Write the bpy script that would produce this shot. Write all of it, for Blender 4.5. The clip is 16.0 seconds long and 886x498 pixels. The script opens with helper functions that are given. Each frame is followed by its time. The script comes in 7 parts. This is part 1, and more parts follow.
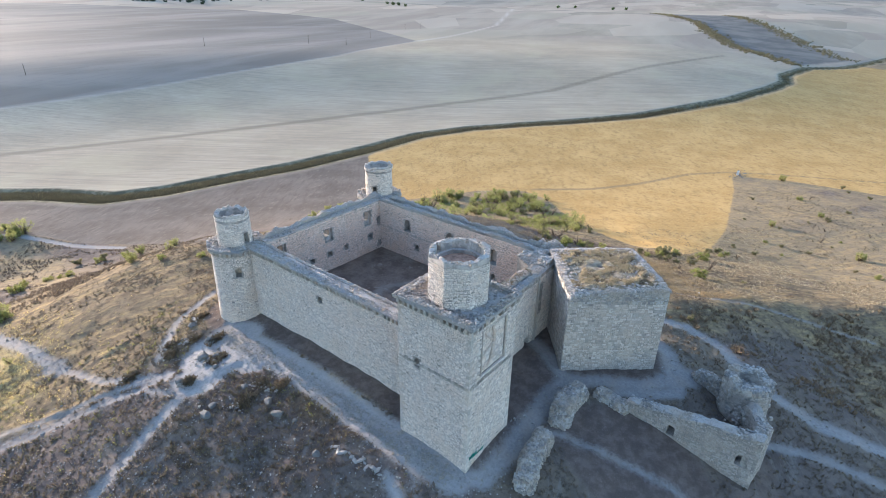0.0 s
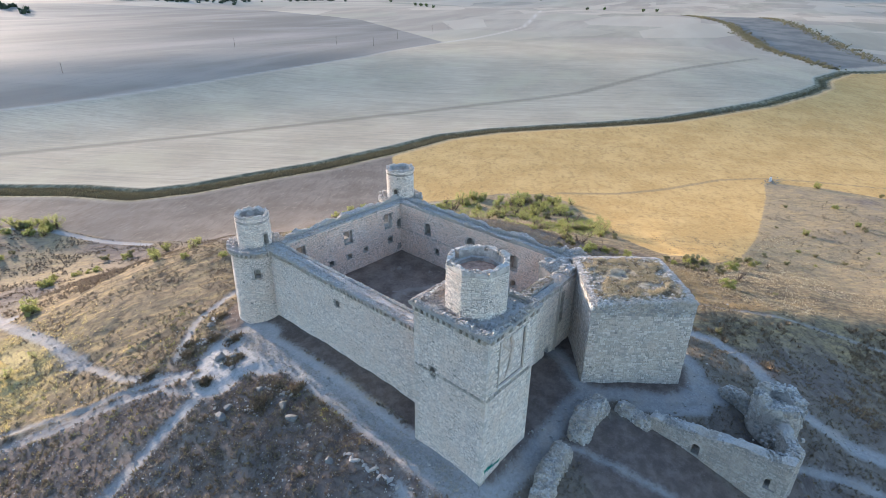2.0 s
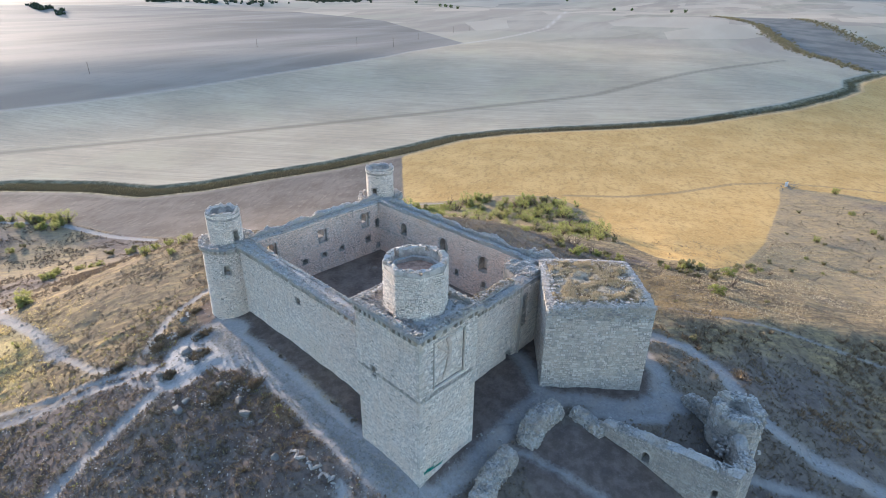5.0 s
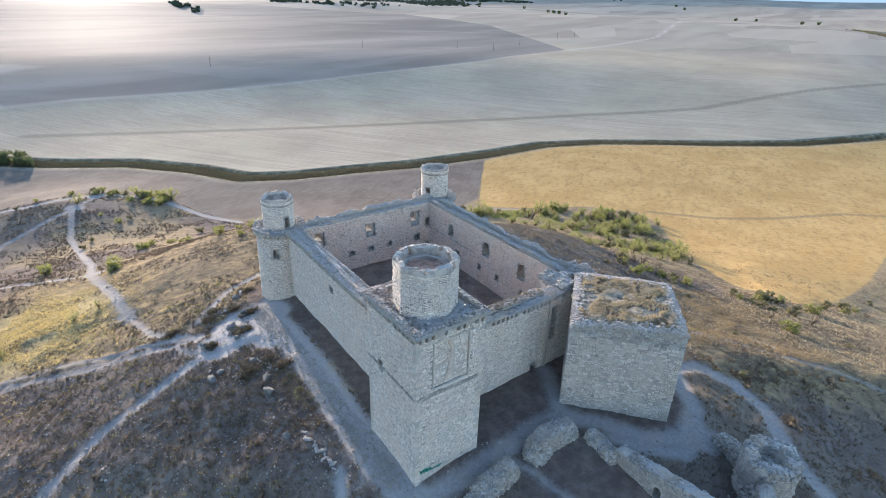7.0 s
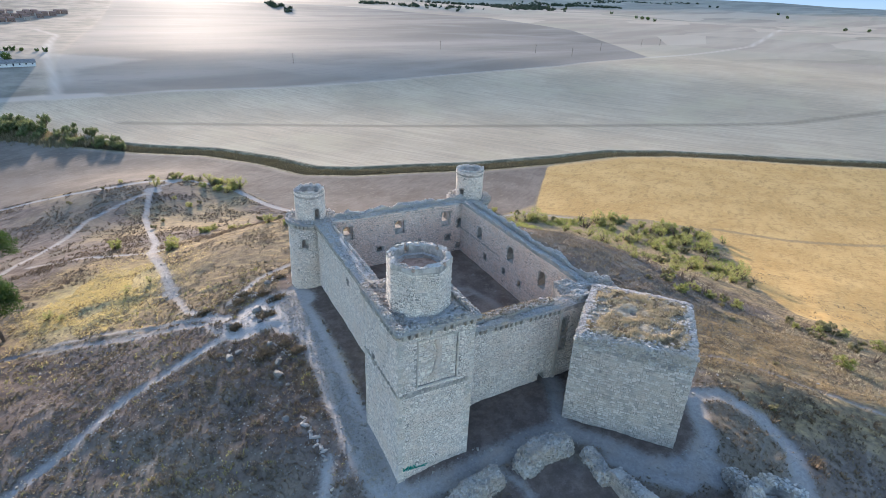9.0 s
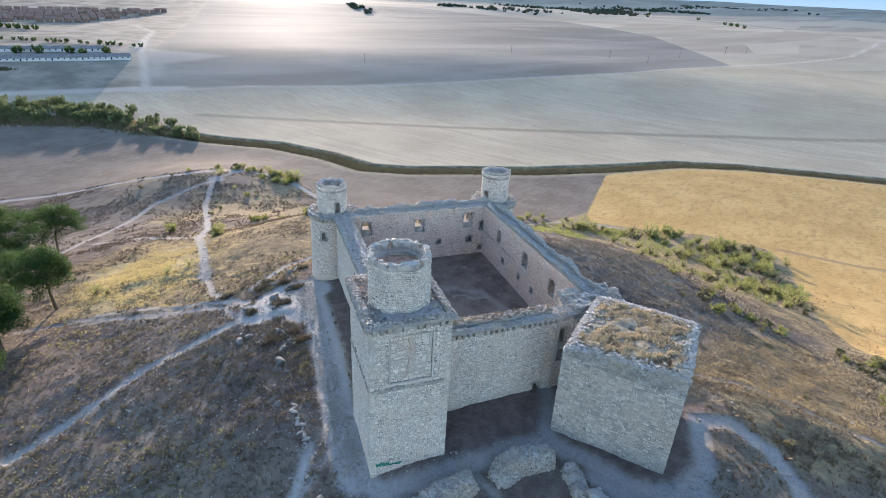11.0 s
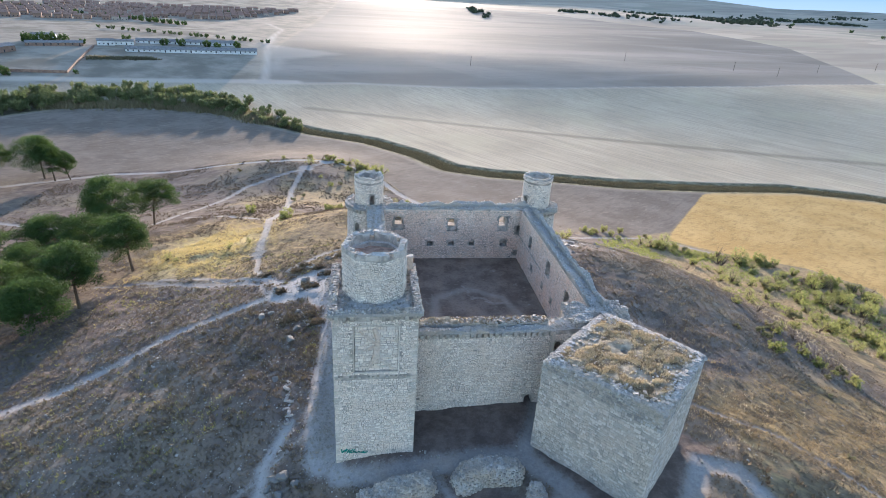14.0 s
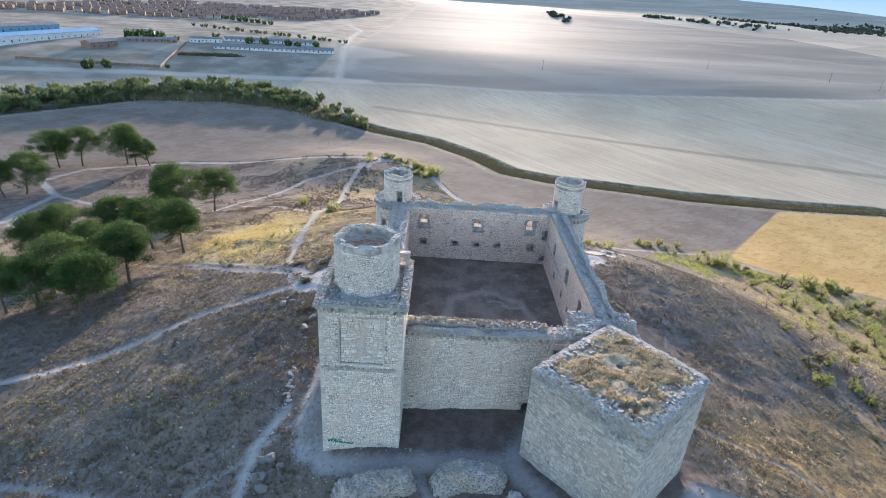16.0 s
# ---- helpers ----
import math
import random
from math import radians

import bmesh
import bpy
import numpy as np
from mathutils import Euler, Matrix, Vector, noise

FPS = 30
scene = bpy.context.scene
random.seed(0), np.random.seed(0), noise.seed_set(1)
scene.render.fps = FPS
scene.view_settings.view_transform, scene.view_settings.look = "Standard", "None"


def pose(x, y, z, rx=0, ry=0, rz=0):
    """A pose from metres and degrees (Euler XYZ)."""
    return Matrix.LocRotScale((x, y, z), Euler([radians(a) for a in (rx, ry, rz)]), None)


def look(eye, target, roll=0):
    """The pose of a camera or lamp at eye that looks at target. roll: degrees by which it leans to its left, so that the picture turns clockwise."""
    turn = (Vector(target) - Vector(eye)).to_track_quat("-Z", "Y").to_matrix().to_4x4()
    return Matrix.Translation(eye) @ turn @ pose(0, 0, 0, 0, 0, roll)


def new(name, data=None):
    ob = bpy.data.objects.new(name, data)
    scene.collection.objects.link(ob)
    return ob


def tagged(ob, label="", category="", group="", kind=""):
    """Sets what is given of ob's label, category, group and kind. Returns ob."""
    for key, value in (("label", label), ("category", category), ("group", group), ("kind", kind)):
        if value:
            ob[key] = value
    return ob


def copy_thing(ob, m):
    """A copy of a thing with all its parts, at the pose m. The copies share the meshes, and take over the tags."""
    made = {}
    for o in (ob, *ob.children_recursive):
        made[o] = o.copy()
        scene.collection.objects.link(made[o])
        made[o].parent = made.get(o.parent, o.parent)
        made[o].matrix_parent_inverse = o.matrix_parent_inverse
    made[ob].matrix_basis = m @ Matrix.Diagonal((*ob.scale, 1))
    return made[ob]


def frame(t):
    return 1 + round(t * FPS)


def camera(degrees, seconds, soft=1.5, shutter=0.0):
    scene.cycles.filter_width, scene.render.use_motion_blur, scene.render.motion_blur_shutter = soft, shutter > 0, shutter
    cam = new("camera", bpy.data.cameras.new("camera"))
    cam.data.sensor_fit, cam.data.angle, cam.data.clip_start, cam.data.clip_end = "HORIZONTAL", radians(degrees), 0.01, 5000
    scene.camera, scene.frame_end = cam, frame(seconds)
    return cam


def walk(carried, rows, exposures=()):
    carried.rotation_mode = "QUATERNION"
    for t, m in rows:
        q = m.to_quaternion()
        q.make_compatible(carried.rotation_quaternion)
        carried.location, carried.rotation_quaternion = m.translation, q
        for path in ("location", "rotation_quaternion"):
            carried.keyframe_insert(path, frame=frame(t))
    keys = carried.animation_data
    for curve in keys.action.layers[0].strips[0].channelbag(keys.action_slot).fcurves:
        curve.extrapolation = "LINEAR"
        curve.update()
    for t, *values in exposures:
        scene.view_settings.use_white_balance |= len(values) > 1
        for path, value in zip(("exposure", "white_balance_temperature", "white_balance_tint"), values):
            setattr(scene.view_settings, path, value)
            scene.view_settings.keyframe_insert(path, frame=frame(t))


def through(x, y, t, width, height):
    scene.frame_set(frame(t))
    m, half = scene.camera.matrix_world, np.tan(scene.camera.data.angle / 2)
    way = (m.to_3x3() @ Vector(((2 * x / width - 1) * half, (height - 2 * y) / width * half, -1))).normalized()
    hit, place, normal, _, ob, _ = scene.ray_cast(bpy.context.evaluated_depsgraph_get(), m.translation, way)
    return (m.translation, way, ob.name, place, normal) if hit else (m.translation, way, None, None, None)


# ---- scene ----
cam = camera(77.7, 16.0, soft=0.8)
METRES, EYE, TURN = 60.0, 54.2, -51.6
X0, Y0 = -40.64, -28.12
ROWS = [
    (0.0, 0.0, 0.0, 0.0, 0.44, -25.66, -0.91),
    (0.5, -0.0005, 0.0147, -0.0001, 1.92, -25.62, -0.99),
    (1.0, -0.0006, 0.0262, -0.0004, 2.54, -25.6, -0.99),
    (1.5, 0.0016, 0.0287, -0.0008, 2.9, -25.58, -0.96),
    (2.0, 0.0083, 0.0287, -0.0009, 3.11, -25.59, -0.92),
    (2.5, 0.0208, 0.0296, -0.001, 3.11, -25.59, -0.86),
    (3.0, 0.0404, 0.031, -0.0013, 3.1, -25.58, -0.77),
    (3.5, 0.066, 0.0331, -0.0022, 3.08, -25.57, -0.7),
    (6.0, 0.2365, 0.0564, -0.0045, 10.25, -25.45, -1.16),
    (6.5, 0.2698, 0.063, -0.0056, 13.26, -25.39, -1.42),
    (7.0, 0.3032, 0.0724, -0.0066, 16.25, -25.32, -1.62),
    (7.5, 0.3356, 0.084, -0.0076, 18.07, -25.32, -1.74),
    (8.0, 0.3673, 0.0961, -0.0083, 19.41, -25.33, -1.81),
    (8.5, 0.3996, 0.1084, -0.0093, 21.54, -25.32, -1.98),
    (9.0, 0.4327, 0.122, -0.0103, 24.51, -25.28, -2.22),
    (9.5, 0.4667, 0.1396, -0.0108, 27.76, -25.3, -2.46),
    (12.0, 0.6308, 0.2435, -0.015, 35.03, -25.36, -2.79),
    (12.5, 0.661, 0.2668, -0.0159, 37.61, -25.41, -2.97),
    (13.0, 0.6894, 0.2909, -0.0164, 40.07, -25.43, -3.11),
    (13.5, 0.718, 0.3166, -0.0176, 42.27, -25.46, -3.24),
    (14.0, 0.7453, 0.3439, -0.0186, 44.04, -25.51, -3.31),
    (14.5, 0.7718, 0.3712, -0.0199, 46.26, -25.53, -3.43),
    (15.0, 0.7971, 0.3992, -0.0204, 48.7, -25.58, -3.57),
    (15.5, 0.8187, 0.4261, -0.021, 50.79, -25.65, -3.67),
    (16.0, 0.8375, 0.4505, -0.0216, 51.95, -25.67, -3.66),
]
walk(cam, [(t, pose(X0, Y0, EYE, 0, 0, TURN) @ pose(METRES * x, METRES * y, METRES * z, 90 + pitch, roll, yaw)) for t, x, y, z, yaw, pitch, roll in ROWS],
     exposures=[(0.0, 2.26, 5440, 18.5), (9.0, 2.17, 5440, 18.5), (16.0, 2.29, 5460, 18.5)])

# ---- light: a low evening sun behind the castle, clear sky ----
SUN_AZ, SUN_EL = 85.4, 7.5
to_sun = Vector((math.cos(radians(SUN_AZ)) * math.cos(radians(SUN_EL)), math.sin(radians(SUN_AZ)) * math.cos(radians(SUN_EL)), math.sin(radians(SUN_EL))))
sun = new("sun", bpy.data.lights.new("sun", "SUN"))
sun.data.energy, sun.data.angle, sun.data.color = 3.8, radians(0.8), (1.0, 0.79, 0.53)
sun.matrix_world = look(to_sun * 900, (0, 0, 0))
world = bpy.data.worlds.new("evening_sky")
scene.world = world
world.use_nodes = True
wn = world.node_tree
sky = wn.nodes.new("ShaderNodeTexSky")
sky.sky_type, sky.sun_disc = "NISHITA", False
sky.sun_elevation, sky.sun_rotation = radians(SUN_EL), radians(90 - SUN_AZ)
sky.air_density, sky.dust_density, sky.ozone_density = 1.0, 0.4, 1.2
wn.nodes["Background"].inputs["Strength"].default_value = 0.15
wn.links.new(sky.outputs[0], wn.nodes["Background"].inputs["Color"])


# ---- numeric helpers ----
def smooth(a, b, v):
    v = np.clip((v - a) / (b - a), 0, 1)
    return v * v * (3 - 2 * v)


def lattice(ix, iy, seed):
    n = (ix.astype(np.int64) * 374761393 + iy.astype(np.int64) * 668265263 + seed * 974634777) & 0xFFFFFFFF
    n = ((n ^ (n >> 13)) * 1274126177) & 0xFFFFFFFF
    return ((n ^ (n >> 16)) & 0xFFFF) / 65535.0


def value_noise(x, y, seed=0):
    ix, iy = np.floor(x), np.floor(y)
    fx, fy = x - ix, y - iy
    fx, fy = fx * fx * (3 - 2 * fx), fy * fy * (3 - 2 * fy)
    a, b = lattice(ix, iy, seed), lattice(ix + 1, iy, seed)
    c, d = lattice(ix, iy + 1, seed), lattice(ix + 1, iy + 1, seed)
    return (a + (b - a) * fx) * (1 - fy) + (c + (d - c) * fx) * fy - 0.5


def fbm(x, y, scale, octaves=3, seed=0):
    total = 0
    for k in range(octaves):
        total = total + value_noise(x / scale * 2 ** k, y / scale * 2 ** k, seed + k) / 2 ** k
    return total


def line_distance(x, y, pts):
    best = np.full(x.shape, 1e9)
    for (ax, ay), (bx, by) in zip(pts, pts[1:]):
        dx, dy = bx - ax, by - ay
        s = np.clip(((x - ax) * dx + (y - ay) * dy) / (dx * dx + dy * dy), 0, 1)
        best = np.minimum(best, np.hypot(x - ax - s * dx, y - ay - s * dy))
    return best


def area_distance(x, y, pts):
    """Signed distance to a closed outline, negative inside."""
    ring = list(pts) + [pts[0]]
    best = line_distance(x, y, ring)
    inside = np.zeros(x.shape, bool)
    for (ax, ay), (bx, by) in zip(ring, ring[1:]):
        if ay != by:
            inside ^= ((ay > y) != (by > y)) & (x < (bx - ax) * (y - ay) / (by - ay) + ax)
    return np.where(inside, -best, best)


# ---- the lie of the land ----
# rounded swellings of the castle hill: x, y, breadth, height above the plain
SWELLS = [
    (18, 22, 34, 8.2), (18, 25, 85, 24.2), (-12, 45, 22, 4.7), (-14, 12, 24, 0.2), (-45, 40, 35, -0.7), (-40, 95, 38, 4.4),
    (-36, 140, 30, 4.9), (-36, 235, 30, 9.4), (10, -22, 24, 2.6), (50, -8, 24, 3.8), (44, 50, 24, 6.5), (80, 20, 32, 1),
    (84, 62, 26, 7.5), (140, 40, 40, 0.6), (160, -30, 32, -7.8), (240, -10, 50, 1.1), (60, 105, 32, 4.8), (14, 96, 28, 13.9),
    (30, -60, 42, 5.1), (110, -55, 60, 19.8), (-70, -20, 55, 13.4), (-110, 80, 60, 7.4), (240, -100, 80, 7.2), (-60, 270, 50, -2.2), (88, -50, 20, -4.5),
    (-4, 2, 7, 1.5), (-3, 14, 6, 0.5), (26, -4, 6, -0.45), (78, 60, 19, 2.2), (60, 68, 13, 1.1),
]
# small eroded banks on the western shoulder
BANKS = [[(-19.3, 66.7), (-16.2, 66.1), (-10.8, 65.6), (-5.9, 63.3)], [(-24.9, 65.0), (-21.6, 66.6)], [(-44, 69.5), (-33.3, 63.3), (-29.0, 61.2), (-23.7, 56.8), (-19.3, 54.1), (-16.7, 51.3)], [(-40, 84), (-31, 80), (-27, 79)]]
CANAL = [(-62, 360), (-30, 336), (8, 314), (36, 283), (53, 254), (77, 243), (111, 237), (146, 229), (204, 225), (249, 225), (290, 211), (330, 187), (378, 152), (410, 129), (449, 110), (511, 83), (589, 66), (640, 62), (690, 72), (790, 64)]
CANAL_END = [(790, 64), (860, 30), (1100, -20), (1800, -150)]
BELT = [(-62, 360), (-103, 388), (-157, 392), (-213, 374), (-250, 332), (-285, 290), (-420, 180)]


def lay(x, y):
    """Height of the bare land."""
    r = np.hypot(x - 20, y - 25)
    z = -42 + 24 * smooth(340, 640, r) * smooth(-0.2, 0.35, (y - 25) / np.maximum(r, 1))
    for cx, cy, w, h in SWELLS:
        z = z + h * np.exp(-((x - cx) ** 2 + (y - cy) ** 2) / (2 * w * w))
    crest = -5 - 0.6 * (x - 57)
    z = z - 1.5 * smooth(0, 13, (crest - y) * 0.86) * smooth(50, 62, x) * (1 - smooth(115, 140, x))
    z = z + 1.2 * np.exp(-((crest - y) * 0.095) ** 2) * smooth(54, 64, x) * (1 - smooth(105, 130, x))
    rise = smooth(600, 1900, r)
    z = z + rise * (34 * fbm(x, y, 900, 2, 5) + 10)
    # the land climbs slowly to the skyline, most under the sun
    z = z + smooth(2100, 4500, r) * (62 + 26 * smooth(50, 66, np.degrees(np.arctan2(y, x))))
    return z


def ground_height(x, y):
    x, y = np.asarray(x, float), np.asarray(y, float)
    z = lay(x, y)
    r = np.hypot(x - 20, y - 25)
    rough = smooth(-41, -25, z) * (1 - smooth(300, 500, r))
    z = z + rough * (0.9 * fbm(x, y, 14, 3, 11) + 0.25 * fbm(x, y, 2.2, 2, 17))
    for line in BANKS:
        z = z + 0.22 * np.exp(-(line_distance(x, y, line) / 0.6) ** 2)
    # level ground inside the castle walls
    inner = np.maximum(np.abs(x - 20.9) - 14.2, np.abs(y - 28.8) - 20.3)
    z = np.where(inner < 0, 3.1 + 0.012 * (y - 28) + 0.22 * fbm(x, y, 6, 2, 23), z)
    return z


def gz(x, y):
    return float(ground_height(np.array([x]), np.array([y]))[0])


def wall_foot(x, y):
    """Distance from the castle's outer faces, negative inside; the entrance yard counts as its foot."""
    d = np.maximum(np.abs(x - 20.5) - 16.4, np.abs(y - 29) - 21.9)
    d = np.minimum(d, np.maximum(np.abs(x - 4.6) - 4.6, np.abs(y - 5.3) - 5.3))
    d = np.minimum(d, np.hypot(x - 4.5, y - 53.4) - 4.4)
    u = (x - 24.24) * 0.644 - (y + 0.1) * 0.765
    v = (x - 24.24) * 0.765 + (y + 0.1) * 0.644
    d = np.minimum(d, np.maximum(np.abs(u - 7.2) - 7.2, np.abs(v - 7.35) - 7.35))
    d = np.minimum(d, np.maximum(np.abs(x - 16.5) - 9, np.abs(y - 3) - 3.5) + 0.5)
    return np.minimum(d, np.hypot((x - 15.5) / 1.1, (y + 15) / 1.5) - 4)


PATHS = []


def trail(half, *pts):
    PATHS.append((half, pts))


trail(0.9, (1.5, 53), (-4, 48), (-12, 42.2), (-21.5, 39.8), (-30.5, 36.5), (-38.5, 30.5), (-46.6, 26), (-58.4, 21.5), (-80, 14))
trail(0.45, (-12.5, 48), (-16, 52), (-19.5, 58), (-20.5, 66), (-22, 74))
trail(1.0, (-21.5, 71), (-22, 76), (-23, 91), (-26, 116), (-25, 138), (-29, 193), (-26, 224), (-11, 243))
trail(0.8, (-26, 118), (-42, 132), (-61, 146))
trail(1.0, (-26, 222), (-50, 199), (-66, 153), (-75, 128))
trail(1.5, (30, 182), (20, 201), (9, 229), (-11, 243), (-40, 233), (-72, 242), (-122, 236), (-163, 213), (-171, 192), (-151, 172), (-150, 150), (-147, 134))
trail(0.9, (-151, 172), (-112, 152), (-80, 150))
trail(1.2, (-150, 150), (-140, 131), (-113, 110), (-108, 90))
trail(0.2, (-14.5, 42), (-16.8, 48.4), (-19.5, 52.2), (-23.5, 54.3), (-29.6, 59.1), (-33.8, 61.4), (-48, 68))
trail(0.6, (-12.2, 53.5), (-8.7, 57.6), (-3.8, 62.1), (4.6, 64.9))
trail(0.4, (-13.4, 47.6), (-28, 56.5), (-47, 70), (-60, 73.5))
trail(0.35, (-14.2, 49), (-17.4, 52), (-26, 58), (-35, 65.5), (-44, 69))
trail(2.3, (-2.5, 49.5), (-1.3, 40), (-1.3, 25.4), (-1.8, 15), (-2, 6.2), (-1.5, 0.5))
trail(1.25, (-1.5, 0.5), (0.6, -2.2), (6.3, -2.6), (14, -1.9), (19.4, -1.8), (23, -2.2), (26, -6.4), (28.5, -11.5), (33.5, -14.2), (40, -11.5), (45.5, -4.2), (50, -5.5), (52, -11), (51, -16.5), (46, -21.5), (43.3, -26.8), (42.7, -33), (45.3, -42))
trail(0.65, (31.5, -27), (35, -32.8), (36.7, -37.5), (37.6, -42))
trail(0.25, (11.8, -4.0), (13.1, -6.8), (13.7, -11.4), (14.5, -16.5), (15, -21.3), (13, -30))
trail(1.1, (40, -11), (36, -15), (31, -15.5), (27.5, -12.5), (25.5, -9))
trail(0.6, (-6.5, 7), (-9, 1), (-9, -8), (-14, -20))
trail(1.1, (23, -1.5), (25.8, 3), (27.2, 6))
trail(0.8, (60, 118), (95, 140), (122, 147), (128, 144), (142, 134))
trail(0.2, (48, 8), (60, 2), (80, -20), (95, -40))
trail(-0.25, (-70, 9), (-45, 4), (-37, 3), (-31, 2), (-27, 0), (-23, -1), (-17, -2), (-12, -2))
trail(0.35, (-70, 4), (-42, -0.5), (-34, -2), (-26, -4), (-18, -7), (-8, -14))
trail(0.0, (-3, 6), (-6, 3), (-9, 0), (-12, -2), (-15, -4), (-20, -7))
trail(-0.25, (64, 53), (60, 45), (57, 39), (55, 33), (53, 27))
RING = [(16, 33), (22, 36), (28, 33), (30, 26), (27, 18), (21, 16.5), (16.5, 20), (15, 27), (16, 33)]
BARE = [(-25, 117, 2.6), (-25, 224, 3.6), (-17, 238, 2.6), (-22, 74, 1.8), (-6, 46, 5.5), (-11, 42.5, 3.6), (-3.5, 39, 3.0), (48, 60, 3.0), (52, 67, 3.6), (57, 75, 4.0), (60, 83, 3.6), (-2, 47, 4.5), (-7, 43, 3.5), (-12, 44, 2.5), (35.5, -15, 2.6), (46, 58, 2.4)]
ORANGE = [(189, 214), (163, 185), (139, 157), (131, 146), (149, 134), (178, 122), (192, 104), (186, 88), (158, 60), (138, 40), (127, 24), (127, 9), (155, 7), (194, 10), (262, 22), (292, 30), (301, 3), (300, -40), (520, -90), (900, -120), (900, 20), (790, 58), (690, 66), (640, 56), (589, 60), (511, 78), (449, 105), (410, 124), (378, 147), (330, 182), (290, 206), (249, 219), (210, 219)]
BEYOND = CANAL[::-1] + BELT[1:] + [(-1500, -300), (-4900, 0), (-4900, 4900), (4900, 4900), (4900, -600), (1800, -150), (1100, -20), (860, 30)]
DARK = [(-92, 470), (-4, 486), (129, 482), (263, 482), (399, 474), (575, 512), (640, 640), (760, 900), (800, 1300), (500, 1700), (-60, 1700), (-90, 700)]
VILLAGE = [(-92, 470), (-180, 456), (-260, 400), (-420, 260), (-1500, 100), (-1900, 1600), (-300, 1900), (-56, 1760), (-84, 800)]
RIVER = [(1506, 509), (1276, 342), (915, 178), (800, 78), (943, 36), (1163, 142), (1688, 375)]
DUST = [(-80, 492), (-91, 543), (-118, 700), (-113, 843), (-95, 640), (-8, 600), (-70, 560)]
PLAIN = [(-420, 170), (-300, 190), (-190, 214), (-163, 222), (-122, 240), (-72, 246), (-40, 238), (-11, 247), (12, 230), (22, 203), (34, 182), (52, 158), (75, 146), (100, 146), (122, 150), (139, 158), (189, 214), (204, 221), (146, 226), (111, 234), (77, 240), (53, 251), (36, 280), (8, 311), (-30, 333), (-62, 357), (-157, 389), (-250, 330)]
BANK_SHADOW = [(-40, 405), (1, 393), (43, 379), (133, 347), (254, 308), (345, 271), (436, 223), (540, 196), (615, 177), (700, 168), (777, 160)]
HEADLAND = [(198, 102), (218, 80), (243, 65), (280, 50), (299, 34), (312, 11), (326, -24), (345, -60)]
DUSTY = [(-84, 478), (-91, 543), (-105, 640), (-112, 760), (-113, 843), (-150, 950)]
ROAD = [(-420, 350), (-288, 417), (-244, 435), (-164, 458), (-94, 476), (-57, 480)]
TRACK = [(575, 512), (660, 525), (745, 548), (900, 600), (1055, 684), (1500, 930), (2211, 1376)]


